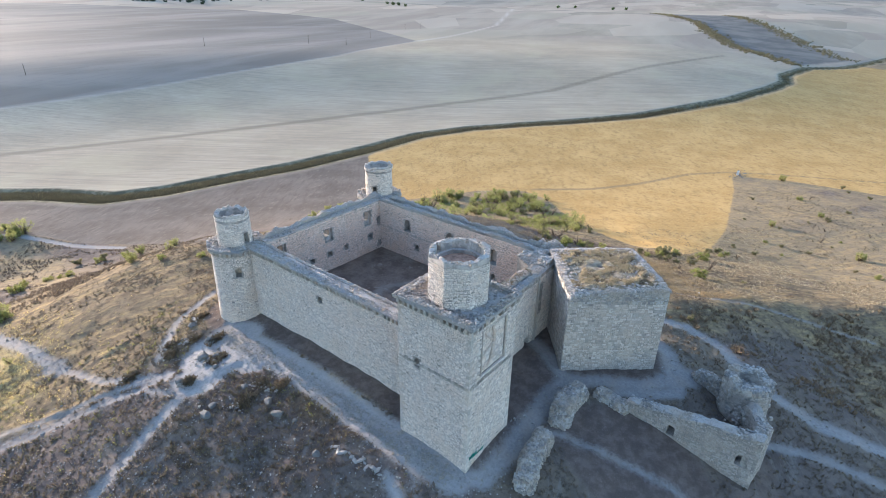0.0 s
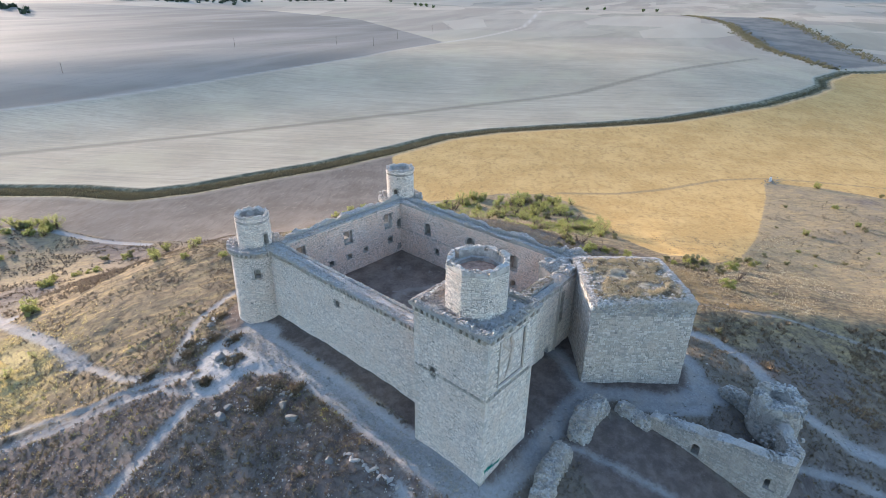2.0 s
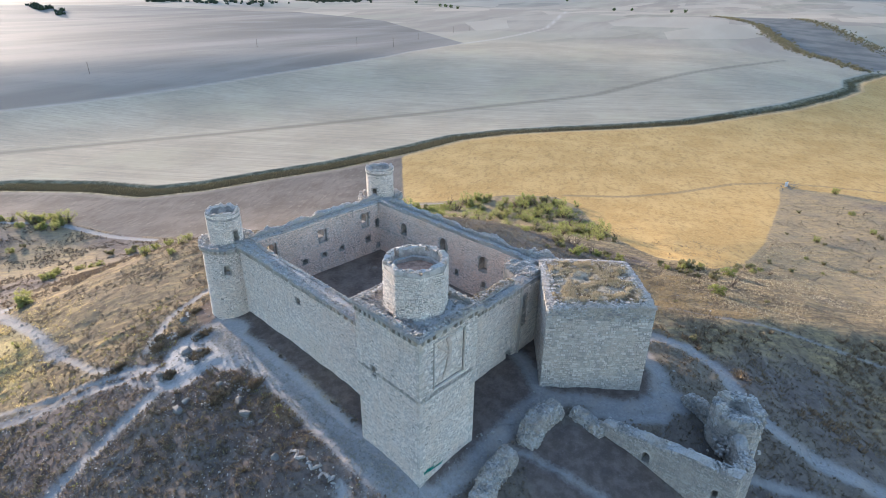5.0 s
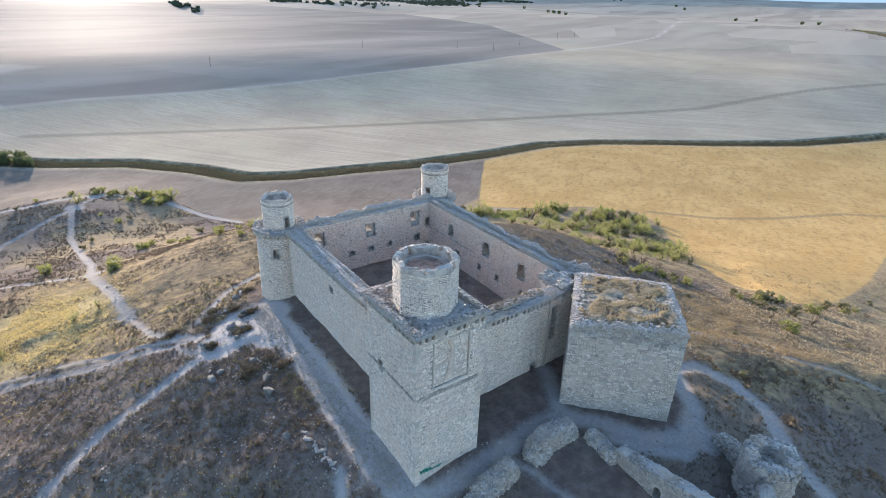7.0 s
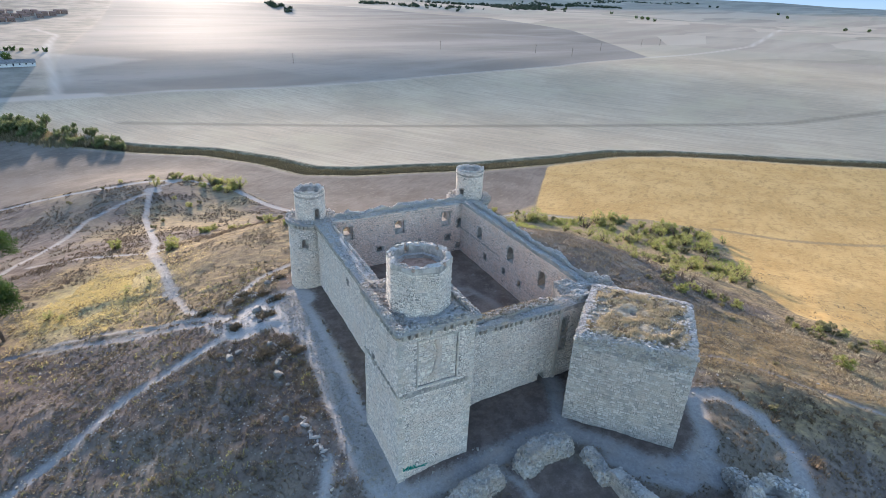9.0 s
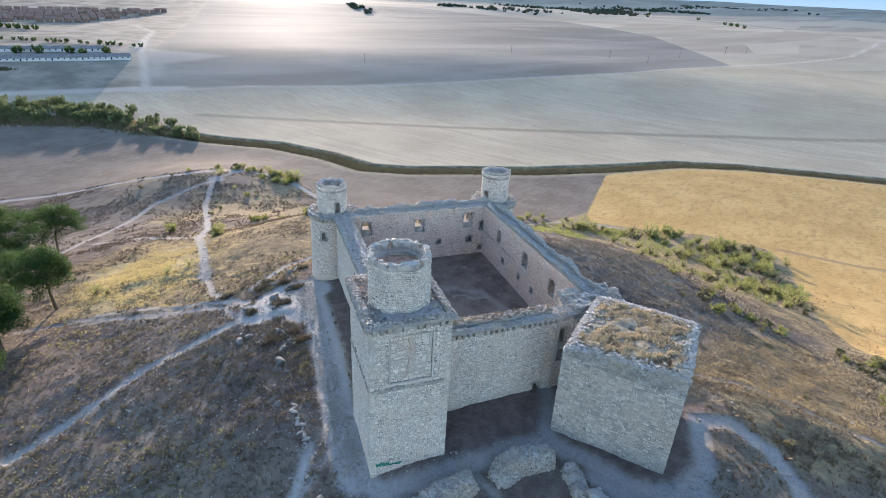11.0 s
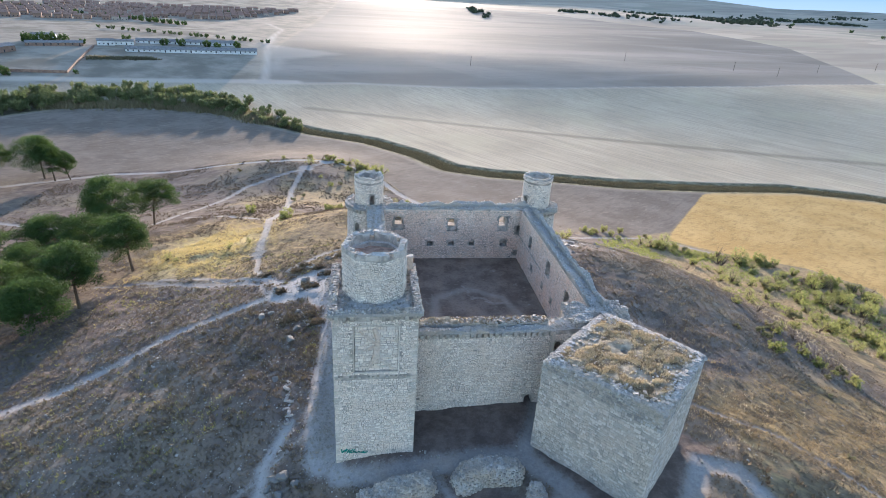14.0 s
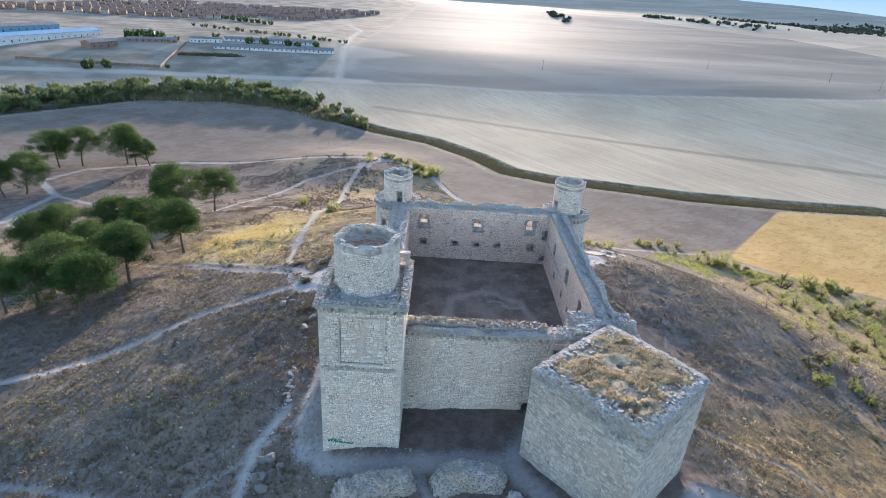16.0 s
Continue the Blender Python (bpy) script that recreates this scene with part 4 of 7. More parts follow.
def build_keep():
    w, d, top = 9.2, 10.7, 21.15
    k = thing("keep_tower", (w / 2, d / 2, 0), "tall square limestone keep with octagonal turret and carved panel", "tower")
    body = part("body", rough_wall((0, 0), (w, 0), d, -2.0, top, 0.12, 0.5, 4, nv=14), MORTAR, k, top=CAPSTONE)
    carve(body, [cutter(2.2 + 2.48, 0, 13.45, 4.95, 6.15, (0, 1), 0.24, False),
                 cutter(0, 7.83, 12.1, 0.8, 1.35, (1, 0), 1.5), cutter(0, 4.6, 17.0, 0.35, 0.7, (1, 0), 1.0, False),
                 cutter(0, 2.5, 7.6, 0.25, 0.5, (1, 0), 0.8, False), cutter(w, 4.2, 15.0, 0.5, 0.9, (-1, 0), 1.0)])
    st = Stones(11)
    st.flat((0, 0), (w, 0), -0.8, 20.4, holes=[(2.1, 7.25, 13.35, 19.7), (-1, 20, 12.55, 12.95)])
    st.flat((0, d), (0, 0), -0.8, 20.4, holes=[(d - 7.83 - 0.5, d - 7.83 + 0.5, 12.0, 13.55), (-1, 20, 12.55, 12.95)])
    st.flat((w, 0), (w, d), -0.8, 20.4)
    st.flat((w, d), (0, d), 3.0, 20.4)
    st.flat((2.3, 0.24), (7.08, 0.24), 13.5, 19.5, course=0.36, width=0.6)
    st.link("stonework", STONE, k)
    # larger squared stones on the corners
    for cx, cy, sx, sy in ((0, 0, 1, 1), (w, 0, -1, 1), (0, d, 1, -1)):
        z, n = -0.6, 0
        while z < 20.1:
            h = 0.42 + 0.12 * ((n * 7) % 3) / 2
            la, lb = (0.85, 0.5) if n % 2 else (0.5, 0.85)
            bm = bmesh.new()
            m = Matrix.Translation((cx + sx * (la / 2 - 0.075), cy + sy * (lb / 2 - 0.075), z + h / 2)) @ Matrix.Diagonal((la, lb, h - 0.03, 1))
            bmesh.ops.create_cube(bm, size=1, matrix=m)
            bmesh.ops.bevel(bm, geom=bm.edges[:], offset=0.03, segments=1, affect="EDGES")
            part("quoin", bm, TRIM, k)
            z, n = z + h, n + 1
    for p0, p1, s in (((0, 0), (w, 0), 1), ((0, d), (0, 0), 2), ((w, 0), (w, d), 3), ((w, d), (0, d), 4)):
        corbels(k, CORBEL_BIG, p0, p1, 20.25, 0.78, 0.05, s)
    corbels(k, CORBEL_SMALL, (0, 0), (w, 0), 12.6, 0.5, 0.1, 5)
    corbels(k, CORBEL_SMALL, (0, d), (0, 0), 12.6, 0.5, 0.1, 6)
    o = 0.5
    parapet(k, (-o, -o), (w + o, -o), 1.0, 21.02, 21.5, 0.12, 0.35, 21)
    parapet(k, (w + o, 0.58), (w + o, d - 0.6), 0.95, 21.02, 21.5, 0.14, 0.35, 22)
    parapet(k, (-o, d - 0.6), (-o, 0.58), 0.95, 21.02, 21.5, 0.14, 0.35, 23)
    parapet(k, (w + o, d + o), (-o, d + o), 1.0, 21.02, 21.4, 0.15, 0.35, 24)
    hut = part("parapet_fragment", rough_wall((6.9, d - 1.6), (w + 0.1, d - 1.6), 0.8, 21.0, 23.4, 0.35, 0.3, 25), RUBBLE, k, "standing piece of wall with a round opening")
    carve(hut, [cutter(8.3, d - 1.6, 21.75, 0.95, 1.0, (0, 1), 1.5)])
    rb = Stones(12)
    top_rubble(rb, 420, 0.3, w - 0.3, 0.3, d - 0.3, top + 0.08, 0.12, 0.4)
    top_rubble(rb, 110, -0.3, w + 0.3, -0.35, 0.4, 21.56, 0.12, 0.42)
    top_rubble(rb, 110, -0.35, 0.4, 0, d, 21.56, 0.12, 0.42)
    top_rubble(rb, 150, w - 0.4, w + 0.35, 0, d, 21.56, 0.12, 0.42)
    top_rubble(rb, 320, -0.3, w + 0.3, d - 0.7, d + 0.4, 21.5, 0.2, 0.5)
    tan = Stones(17)
    top_rubble(tan, 520, 0.1, w - 0.3, 6.5, d + 0.2, 21.25, 0.15, 0.42)
    top_rubble(tan, 160, 0.2, 2.6, 0.6, d, 21.2, 0.12, 0.36)
    tan.link("fallen_rubble", RUBBLE, k, "tan rubble heaped on the roof")
    rb.link("loose_rubble", CAPSTONE, k, "grey loose stones on the roof")
    # octagonal turret
    cx, cy, r, turn = 4.6, 5.3, 3.68, radians(10)
    prof = [(2.7, 24.8), (2.7, 25.9), (2.98, 26.0), (2.98, 27.0), (3.1, 27.12), (3.68, 27.05), (3.75, 26.6), (r, 26.3), (r, 23), (r + 0.03, 20.8)]
    drum = part("turret", lathe(cx, cy, prof, 64, turn, (26.8, 0.55), 6, 8), MORTAR, k, "octagonal stone turret, open on top", top=CAPSTONE)
    notch = []
    for a, wd, dp in ((95, 0.55, 1.0), (20, 0.5, 0.45), (150, 0.45, 0.4), (235, 0.35, 0.35), (300, 0.5, 0.5), (345, 0.35, 0.3)):
        v = Vector((math.cos(radians(a)), math.sin(radians(a)), 0))
        notch.append(prism([(-wd / 2, 0), (wd / 2, 0), (wd / 2, 3), (-wd / 2, 3)], Vector((cx, cy, 27.1 - dp)) + v * 1.8, (-v.y, v.x, 0), (0, 0, 1), v, 3))
    carve(drum, notch)
    ts = Stones(13)
    ts.lay(lambda u, z, q: (cx + (r * faceted(u / r, turn, 8) + q) * math.cos(u / r), cy + (r * faceted(u / r, turn, 8) + q) * math.sin(u / r), z), 2 * math.pi * r, 21.0, 26.5)
    ts.link("stonework", STONE, k)
    part("floor", lathe(cx, cy, [(2.68, 25.5), (2.68, 24.9)], 32, turn, (25.3, 0.3), 8, 8), BRICK_FLOOR, k, "reddish rubble inside the turret")
    rim = Stones(14)
    for q in range(150):
        a = q / 150 * 2 * math.pi
        rr = faceted(a, turn, 8) * rim.r.uniform(3.02, 3.66)
        rim.lump(cx + rr * math.cos(a), cy + rr * math.sin(a), 27.08, rim.r.uniform(0.16, 0.4), 0.5)
    rim.link("rim_rubble", CAPSTONE, k)
    # framed panel with a worn carving
    for x0, x1, z0, z1 in ((2.1, 7.26, 13.3, 13.48), (2.1, 7.26, 19.56, 19.72), (2.1, 2.26, 13.48, 19.56), (7.1, 7.26, 13.48, 19.56)):
        bm = bmesh.new()
        bmesh.ops.create_cube(bm, size=1, matrix=Matrix.Translation(((x0 + x1) / 2, -0.02, (z0 + z1) / 2)) @ Matrix.Diagonal((x1 - x0, 0.26, z1 - z0, 1)))
        bmesh.ops.bevel(bm, geom=bm.edges[:], offset=0.03, segments=1, affect="EDGES")
        part("panel_frame", bm, TRIM, k)
    bm = bmesh.new()
    limbs = (((4.6, 15.0), (4.9, 18.2), 0.75, 0.5), ((4.8, 18.1), (4.5, 19.0), 0.5, 0.42), ((4.4, 17.4), (3.2, 18.5), 0.3, 0.2), ((4.3, 16.8), (2.8, 16.1), 0.3, 0.2),
             ((4.4, 15.2), (3.7, 13.8), 0.4, 0.25), ((4.9, 15.2), (6.5, 13.9), 0.42, 0.24), ((5.2, 16.2), (6.5, 15.3), 0.16, 0.12), ((6.5, 15.3), (6.6, 16.6), 0.12, 0.16), ((6.5, 13.9), (6.9, 13.75), 0.2, 0.2), ((3.2, 18.5), (2.9, 18.9), 0.22, 0.14))
    for (x0, z0), (x1, z1), r0, r1 in limbs:
        for q in range(7):
            s = q / 6
            bmesh.ops.create_icosphere(bm, subdivisions=1, radius=0.72 * (r0 + (r1 - r0) * s), matrix=Matrix.Translation((x0 + (x1 - x0) * s, 0.09, z0 + (z1 - z0) * s)) @ Matrix.Diagonal((1, 0.5, 1, 1)))
    part("carved_relief", bm, RELIEF, k, "worn stone relief on a square panel")
    # illegible green spray marks near the foot
    bm = bmesh.new()
    r = random.Random(4)
    for q in range(26):
        u, z = 0.6 + 3.1 * q / 26, 1.85 - 0.4 * q / 26
        a = r.choice((0.2, 1.4, -1.2, 2.2, 0.0)) if q < 13 else r.uniform(-0.5, 0.5)
        ln = r.uniform(0.3, 0.55) if q < 13 else r.uniform(0.15, 0.3)
        bmesh.ops.create_cube(bm, size=1, matrix=Matrix.Translation((u, -0.125, z + r.uniform(-0.15, 0.15))) @ Matrix.Rotation(a, 4, "Y") @ Matrix.Diagonal((ln * 1.3, 0.03, 0.11, 1)))
    part("spray_paint", bm, plain_material("green_paint", (0.02, 0.22, 0.16), 0.6), k, "green illegible spray paint strokes")


build_keep()


def curtain(name, label, p0, p1, thick, z_low, openings, inner_holes, outer_holes, seed, parapet_out, top=WALL_TOP, faces=(True, True)):
    """A curtain wall; its inner face runs p0 to p1, thick to the left."""
    a, b = Vector((*p0, 0)), Vector((*p1, 0))
    way = (b - a).normalized()
    side = Vector((-way.y, way.x, 0))
    mid = (a + b) / 2 + side * thick / 2
    t = thing(name, (mid.x, mid.y, z_low), label, "wall")
    body = part("body", rough_wall(p0, p1, thick, z_low - 2, top, 0.16, 0.6, seed), MORTAR, t, top=CAPSTONE)
    carve(body, openings)
    st, inside = Stones(seed), Stones(seed + 20)
    if faces[0]:
        inside.flat(p0, p1, z_low + 1.2, top - 0.15, holes=inner_holes)
        inside.link("inner_stonework", BOUNCE_STONE, t, "rubble masonry tinted pinkish-tan for bounced sunlight")
    q0, q1 = b + side * thick, a + side * thick
    if faces[1]:
        st.flat((q0.x, q0.y), (q1.x, q1.y), z_low, top - 0.7, holes=outer_holes)
        st.link("stonework", STONE, t)
    n = (b - a).length
    rb = Stones(seed + 40)
    for q in range(int(n * 20)):
        u, v = rb.r.uniform(0, n), rb.r.uniform(0.05, thick)
        edge = v < 0.5 or v > thick - 0.9
        p = a + way * u + side * v
        rb.lump(p.x, p.y, top + (0.2 if edge else 0.08) + rb.r.uniform(-0.1, 0.12), rb.r.uniform(0.14, 0.36 if edge else 0.24))
    rb.link("loose_rubble", CAPSTONE, t, "grey weathered stones along the wall top")
    return t, a, b, way, side


# left curtain, seen from outside; its inner face towards the courtyard
t, a, b, way, side = curtain("curtain_wall", "long limestone curtain wall with a corbelled walk", (7.2, 10.7), (7.2, 50.9), 2.7, 1.0,
    [cutter(4.5, 31.5, 9.9, 0.9, 1.0, (1, 0), 1.5), cutter(4.5, 25.2, 4.6, 0.3, 0.9, (1, 0), 1.0, False), cutter(4.5, 41, 8.8, 0.3, 0.5, (1, 0), 1.0, False), cutter(4.5, 19.5, 8.4, 0.3, 0.5, (1, 0), 1.0, False)],
    [], [(50.9 - 31.5 - 0.6, 50.9 - 31.5 + 0.6, 9.8, 11.0)], 51, True)
corbels(t, CORBEL_BIG, (4.5, 49.2), (4.5, 10.8), 12.95, 0.78, 0.08, 8)
parapet(t, (4.9, 10.8), (4.9, 49.6), 0.85, 13.7, 14.0, 0.25, 0.4, 61)
parapet(t, (7.2, 11.0), (7.2, 49.6), 0.6, 13.6, 13.8, 0.18, 0.4, 62)

# back curtain with three pierced windows and a row of small ones
x0 = 7.2
back_open, back_holes = [], []
for x, z, w, h in ((10.1, 10.6, 1.4, 1.6), (20.7, 10.3, 1.5, 1.5), (31.0, 10.3, 1.4, 2.0)):
    back_open += [cutter(x, 48.4, z, w, h, (0, 1), 3.2), cutter(x, 48.4, z - 0.9, w + 0.5, h + 1.2, (0, 1), 0.7, False)]
    back_holes.append((x - w / 2 - 0.3 - x0, x + w / 2 + 0.3 - x0, z - 0.9, z + h + 0.3))
for x, z, w, h in ((10.2, 6.2, 1.2, 1.1), (16.46, 6.2, 1.1, 1.1), (20.75, 6.2, 1.1, 1.1), (24.95, 6.2, 1.1, 1.1), (31.5, 6.1, 1.2, 1.2), (34.1, 8.6, 1.0, 2.0), (34.1, 4.0, 0.7, 1.0)):
    back_open.append(cutter(x, 48.4, z, w, h, (0, 1), 1.5, h > 1.5))
    back_holes.append((x - w / 2 - 0.05 - x0, x + w / 2 + 0.05 - x0, z, z + h))
t, a, b, way, side = curtain("curtain_wall", "rear limestone curtain wall pierced by window openings", (7.2, 48.4), (37.2, 48.4), 2.5, 1.0, back_open, back_holes, [], 52, False, 14.0, (True, False))
parapet(t, (7.4, 50.0), (37.0, 50.0), 0.9, 13.95, 14.5, 0.7, 0.4, 63)
corbels(t, CORBEL_SMALL, (7.4, 48.4), (34.4, 48.4), 13.3, 0.7, 0.3, 15)

# right curtain: arched recesses above, small ones below
right_open, right_holes = [], []
for y, z, w, h in ((40.8, 9.0, 1.6, 2.6), (29.9, 9.0, 1.9, 2.9), (20.2, 8.5, 1.9, 3.0), (12.8, 8.6, 1.6, 2.6)):
    right_open.append(cutter(34.6, y, z, w, h, (1, 0), 1.5))
    right_holes.append((48.4 - y - w / 2, 48.4 - y + w / 2, z, z + h))
for y, z in ((38.2, 5.6), (31.5, 5.6), (26.4, 5.5), (19.8, 5.4)):
    right_open.append(cutter(34.6, y, z, 0.9, 1.3, (1, 0), 1.2))
    right_holes.append((48.4 - y - 0.5, 48.4 - y + 0.5, z, z + 1.3))
t, a, b, way, side = curtain("curtain_wall", "limestone courtyard wall with arched recesses", (34.6, 48.4), (34.6, 9.6), 2.6, 1.0, right_open, right_holes, [], 53, True, 13.9)
parapet(t, (36.55, 48.3), (36.55, 12), 0.8, 13.85, 14.45, 0.7, 0.4, 64)
parapet(t, (34.6, 48.3), (34.6, 12), 0.6, 13.85, 14.3, 0.5, 0.4, 65)
corbels(t, CORBEL_SMALL, (34.6, 48.2), (34.6, 33), 8.4, 0.55, 0.15, 17)

# front curtain between keep and corner, with a small doorway
front_open = [cutter(25.7, 7.0, 1.0, 1.1, 2.1, (0, 1), 2.0), cutter(28.8, 7.0, 6.3, 1.0, 2.0, (0, 1), 2.3), cutter(28.7, 7.0, 9.4, 0.9, 2.4, (0, 1), 2.3)]
t, a, b, way, side = curtain("curtain_wall", "limestone entrance wall with a small doorway", (34.6, 9.6), (9.2, 9.6), 2.6, 1.0,
    front_open, [], [(25.7 - 9.2 - 0.6, 25.7 - 9.2 + 0.6, 0.5, 3.2), (28.1 - 9.2, 29.4 - 9.2, 6.2, 11.9)], 54, True, 13.7, (False, True))
corbels(t, CORBEL_BIG, (9.3, 7.0), (27.8, 7.0), 12.85, 0.78, 0.1, 19)
parapet(t, (9.6, 6.6), (27.9, 6.6), 1.0, 13.55, 14.0, 0.4, 0.4, 66)
part("ruined_core", rough_wall((9.4, 7.9), (27.2, 7.9), 1.5, 13.5, 14.25, 0.4, 0.4, 67), CAPSTONE, t, "overgrown rubble core of the wall top", top=TOPSOIL)
core = Stones(167)
top_rubble(core, 420, 9.5, 27.2, 7.9, 9.4, 14.25, 0.2, 0.5)
core.link("core_rubble", RUBBLE, t)
v_, f_, r_ = [], [], random.Random(71)
for q in range(420):
    blade(v_, f_, r_, r_.uniform(9.6, 27), r_.uniform(7.9, 9.4), 14.27 + r_.uniform(-0.1, 0.3), r_.uniform(0.1, 0.28), 3)
sheet("dry_grass", v_, f_, STRAW, t, "straw-coloured tufts on the wall top", kind="stuff")
part("jamb", rough_wall((27.6, 6.72), (28.05, 6.72), 0.5, 1.0, 13.6, 0.2, 0.2, 68), TRIM, t, "reddish dressed edge of the broken wall")

# corner mass joining the curtain to the outer tower
t = thing("corner_ruin", (34.5, 9.5, 1), "broken rubble corner where the wall meets the outer tower", "ruin")
part("body", rough_wall((30.6, 7.4), (39.0, 7.4), 5.2, 0.0, lambda u, v: 13.9 + 0.5 * math.sin(u * 0.9), 0.9, 0.3, 69, nv=18), MORTAR, t, top=CAPSTONE)
rb = Stones(70)
for q in range(1500):
    x, y = rb.r.uniform(30.5, 39.0), rb.r.uniform(7.3, 12.7)
    z = 13.95 + 0.5 * math.sin((x - 30.6) * 0.9) + 1.44 * float(fbm(np.array([x + 621.0]), np.array([y]), 1.7, 2, 69)[0])
    rb.lump(x, y, z, rb.r.uniform(0.16, 0.5), 0.75)
rb.link("loose_rubble", CAPSTONE, t)


def build_round_tower(cx, cy, base, rim, rim_wear, door, windows, seed, flare):
    t = thing("round_tower", (cx, cy, base), "round limestone corner tower with a slimmer turret on top", "tower", "corner towers")
    bm = lathe(cx, cy, [(0.6, 13.35), (4.2, 13.3), (4.22, 12.8), (4.32, base + 3), (4.5, base - 2)], 64)
    body = part("body", bm, MORTAR, t)
    carve(body, [cutter(cx + 4.25 * math.cos(radians(a)), cy + 4.25 * math.sin(radians(a)), z, w, h, (-math.cos(radians(a)), -math.sin(radians(a))), 1.6) for a, z, w, h in windows])
    st = Stones(seed)
    rad = lambda z: 4.2 + 0.28 * max(0.0, (12.8 - z) / (12.8 - base)) ** 1.3
    mid = rad((base + 12.8) / 2)
    holes = []
    for a, z, w, h in windows:
        u = (radians(a) % (2 * math.pi)) * mid
        holes.append((u - w / 2 - 0.12, u + w / 2 + 0.12, z - 0.22, z + h + 0.15))
    st.drum(cx, cy, rad, base - 0.6, 12.75, holes=holes)
    st.link("stonework", STONE, t)
    corbel_ring(t, CORBEL_BIG, cx, cy, 4.18, 12.58, 36)
    part("ledge", lathe(cx, cy, [(2.6, 13.35), (3.4, 13.75), (4.72, 13.7), (4.74, 13.36), (2.6, 13.34)], 64, 0, (13.5, 0.5), seed), CAPSTONE, t, "dark weathered ledge of stones")
    rb = Stones(seed + 1)
    for q in range(240):
        a, rr = rb.r.uniform(0, 2 * math.pi), rb.r.uniform(3.0, 4.7)
        rb.lump(cx + rr * math.cos(a), cy + rr * math.sin(a), 13.85, rb.r.uniform(0.15, 0.5))
    rb.link("loose_rubble", CAPSTONE, t)
    f = flare
    prof = [(2.05, 17.2), (2.05, rim - 0.3), (2.3, rim), (2.75 + f, rim - 0.05), (2.75 + f, rim - 0.8), (2.72, rim - 1.2), (2.78, 13.4)]
    up = part("turret", lathe(cx, cy, prof, 56, 0, (rim - 0.5, rim_wear), seed + 2), MORTAR, t, "open-topped round stone turret", top=CAPSTONE)
    va = (math.cos(radians(door)), math.sin(radians(door)))
    carve(up, [cutter(cx + 2.75 * va[0], cy + 2.75 * va[1], 13.9, 0.95, 2.0, (-va[0], -va[1]), 1.9, False)])
    us = Stones(seed + 3)
    u = (radians(door) % (2 * math.pi)) * 2.75
    us.drum(cx, cy, 2.76, 13.6, rim - 1.2, holes=[(u - 0.6, u + 0.6, 13.3, 16.1)])
    us.drum(cx, cy, 2.75 + f, rim - 0.8, rim - 0.2)
    us.link("stonework", STONE, t)
    rs = Stones(seed + 4)
    for q in range(90):
        a, rr = rs.r.uniform(0, 2 * math.pi), rs.r.uniform(2.2, 2.75 + f)
        rs.lump(cx + rr * math.cos(a), cy + rr * math.sin(a), rim + 0.02 + rim_wear * float(fbm(np.array([a * 3 + seed + 2]), np.array([rr * 0.3]), 0.8, 2, seed + 2)[0]), rs.r.uniform(0.15, 0.4), 0.5)
    rs.link("rim_rubble", CAPSTONE, t)
    return t


build_round_tower(4.5, 53.4, -0.2, 19.15, 0.6, -78, [(-124, 8.8, 1.0, 1.75), (-75, 9.2, 0.6, 1.0)], 81, 0.02)
build_round_tower(38.3, 52.2, -0.5, 19.9, 0.3, 205, [(-30, 8, 0.6, 1.0)], 86, 0.16)


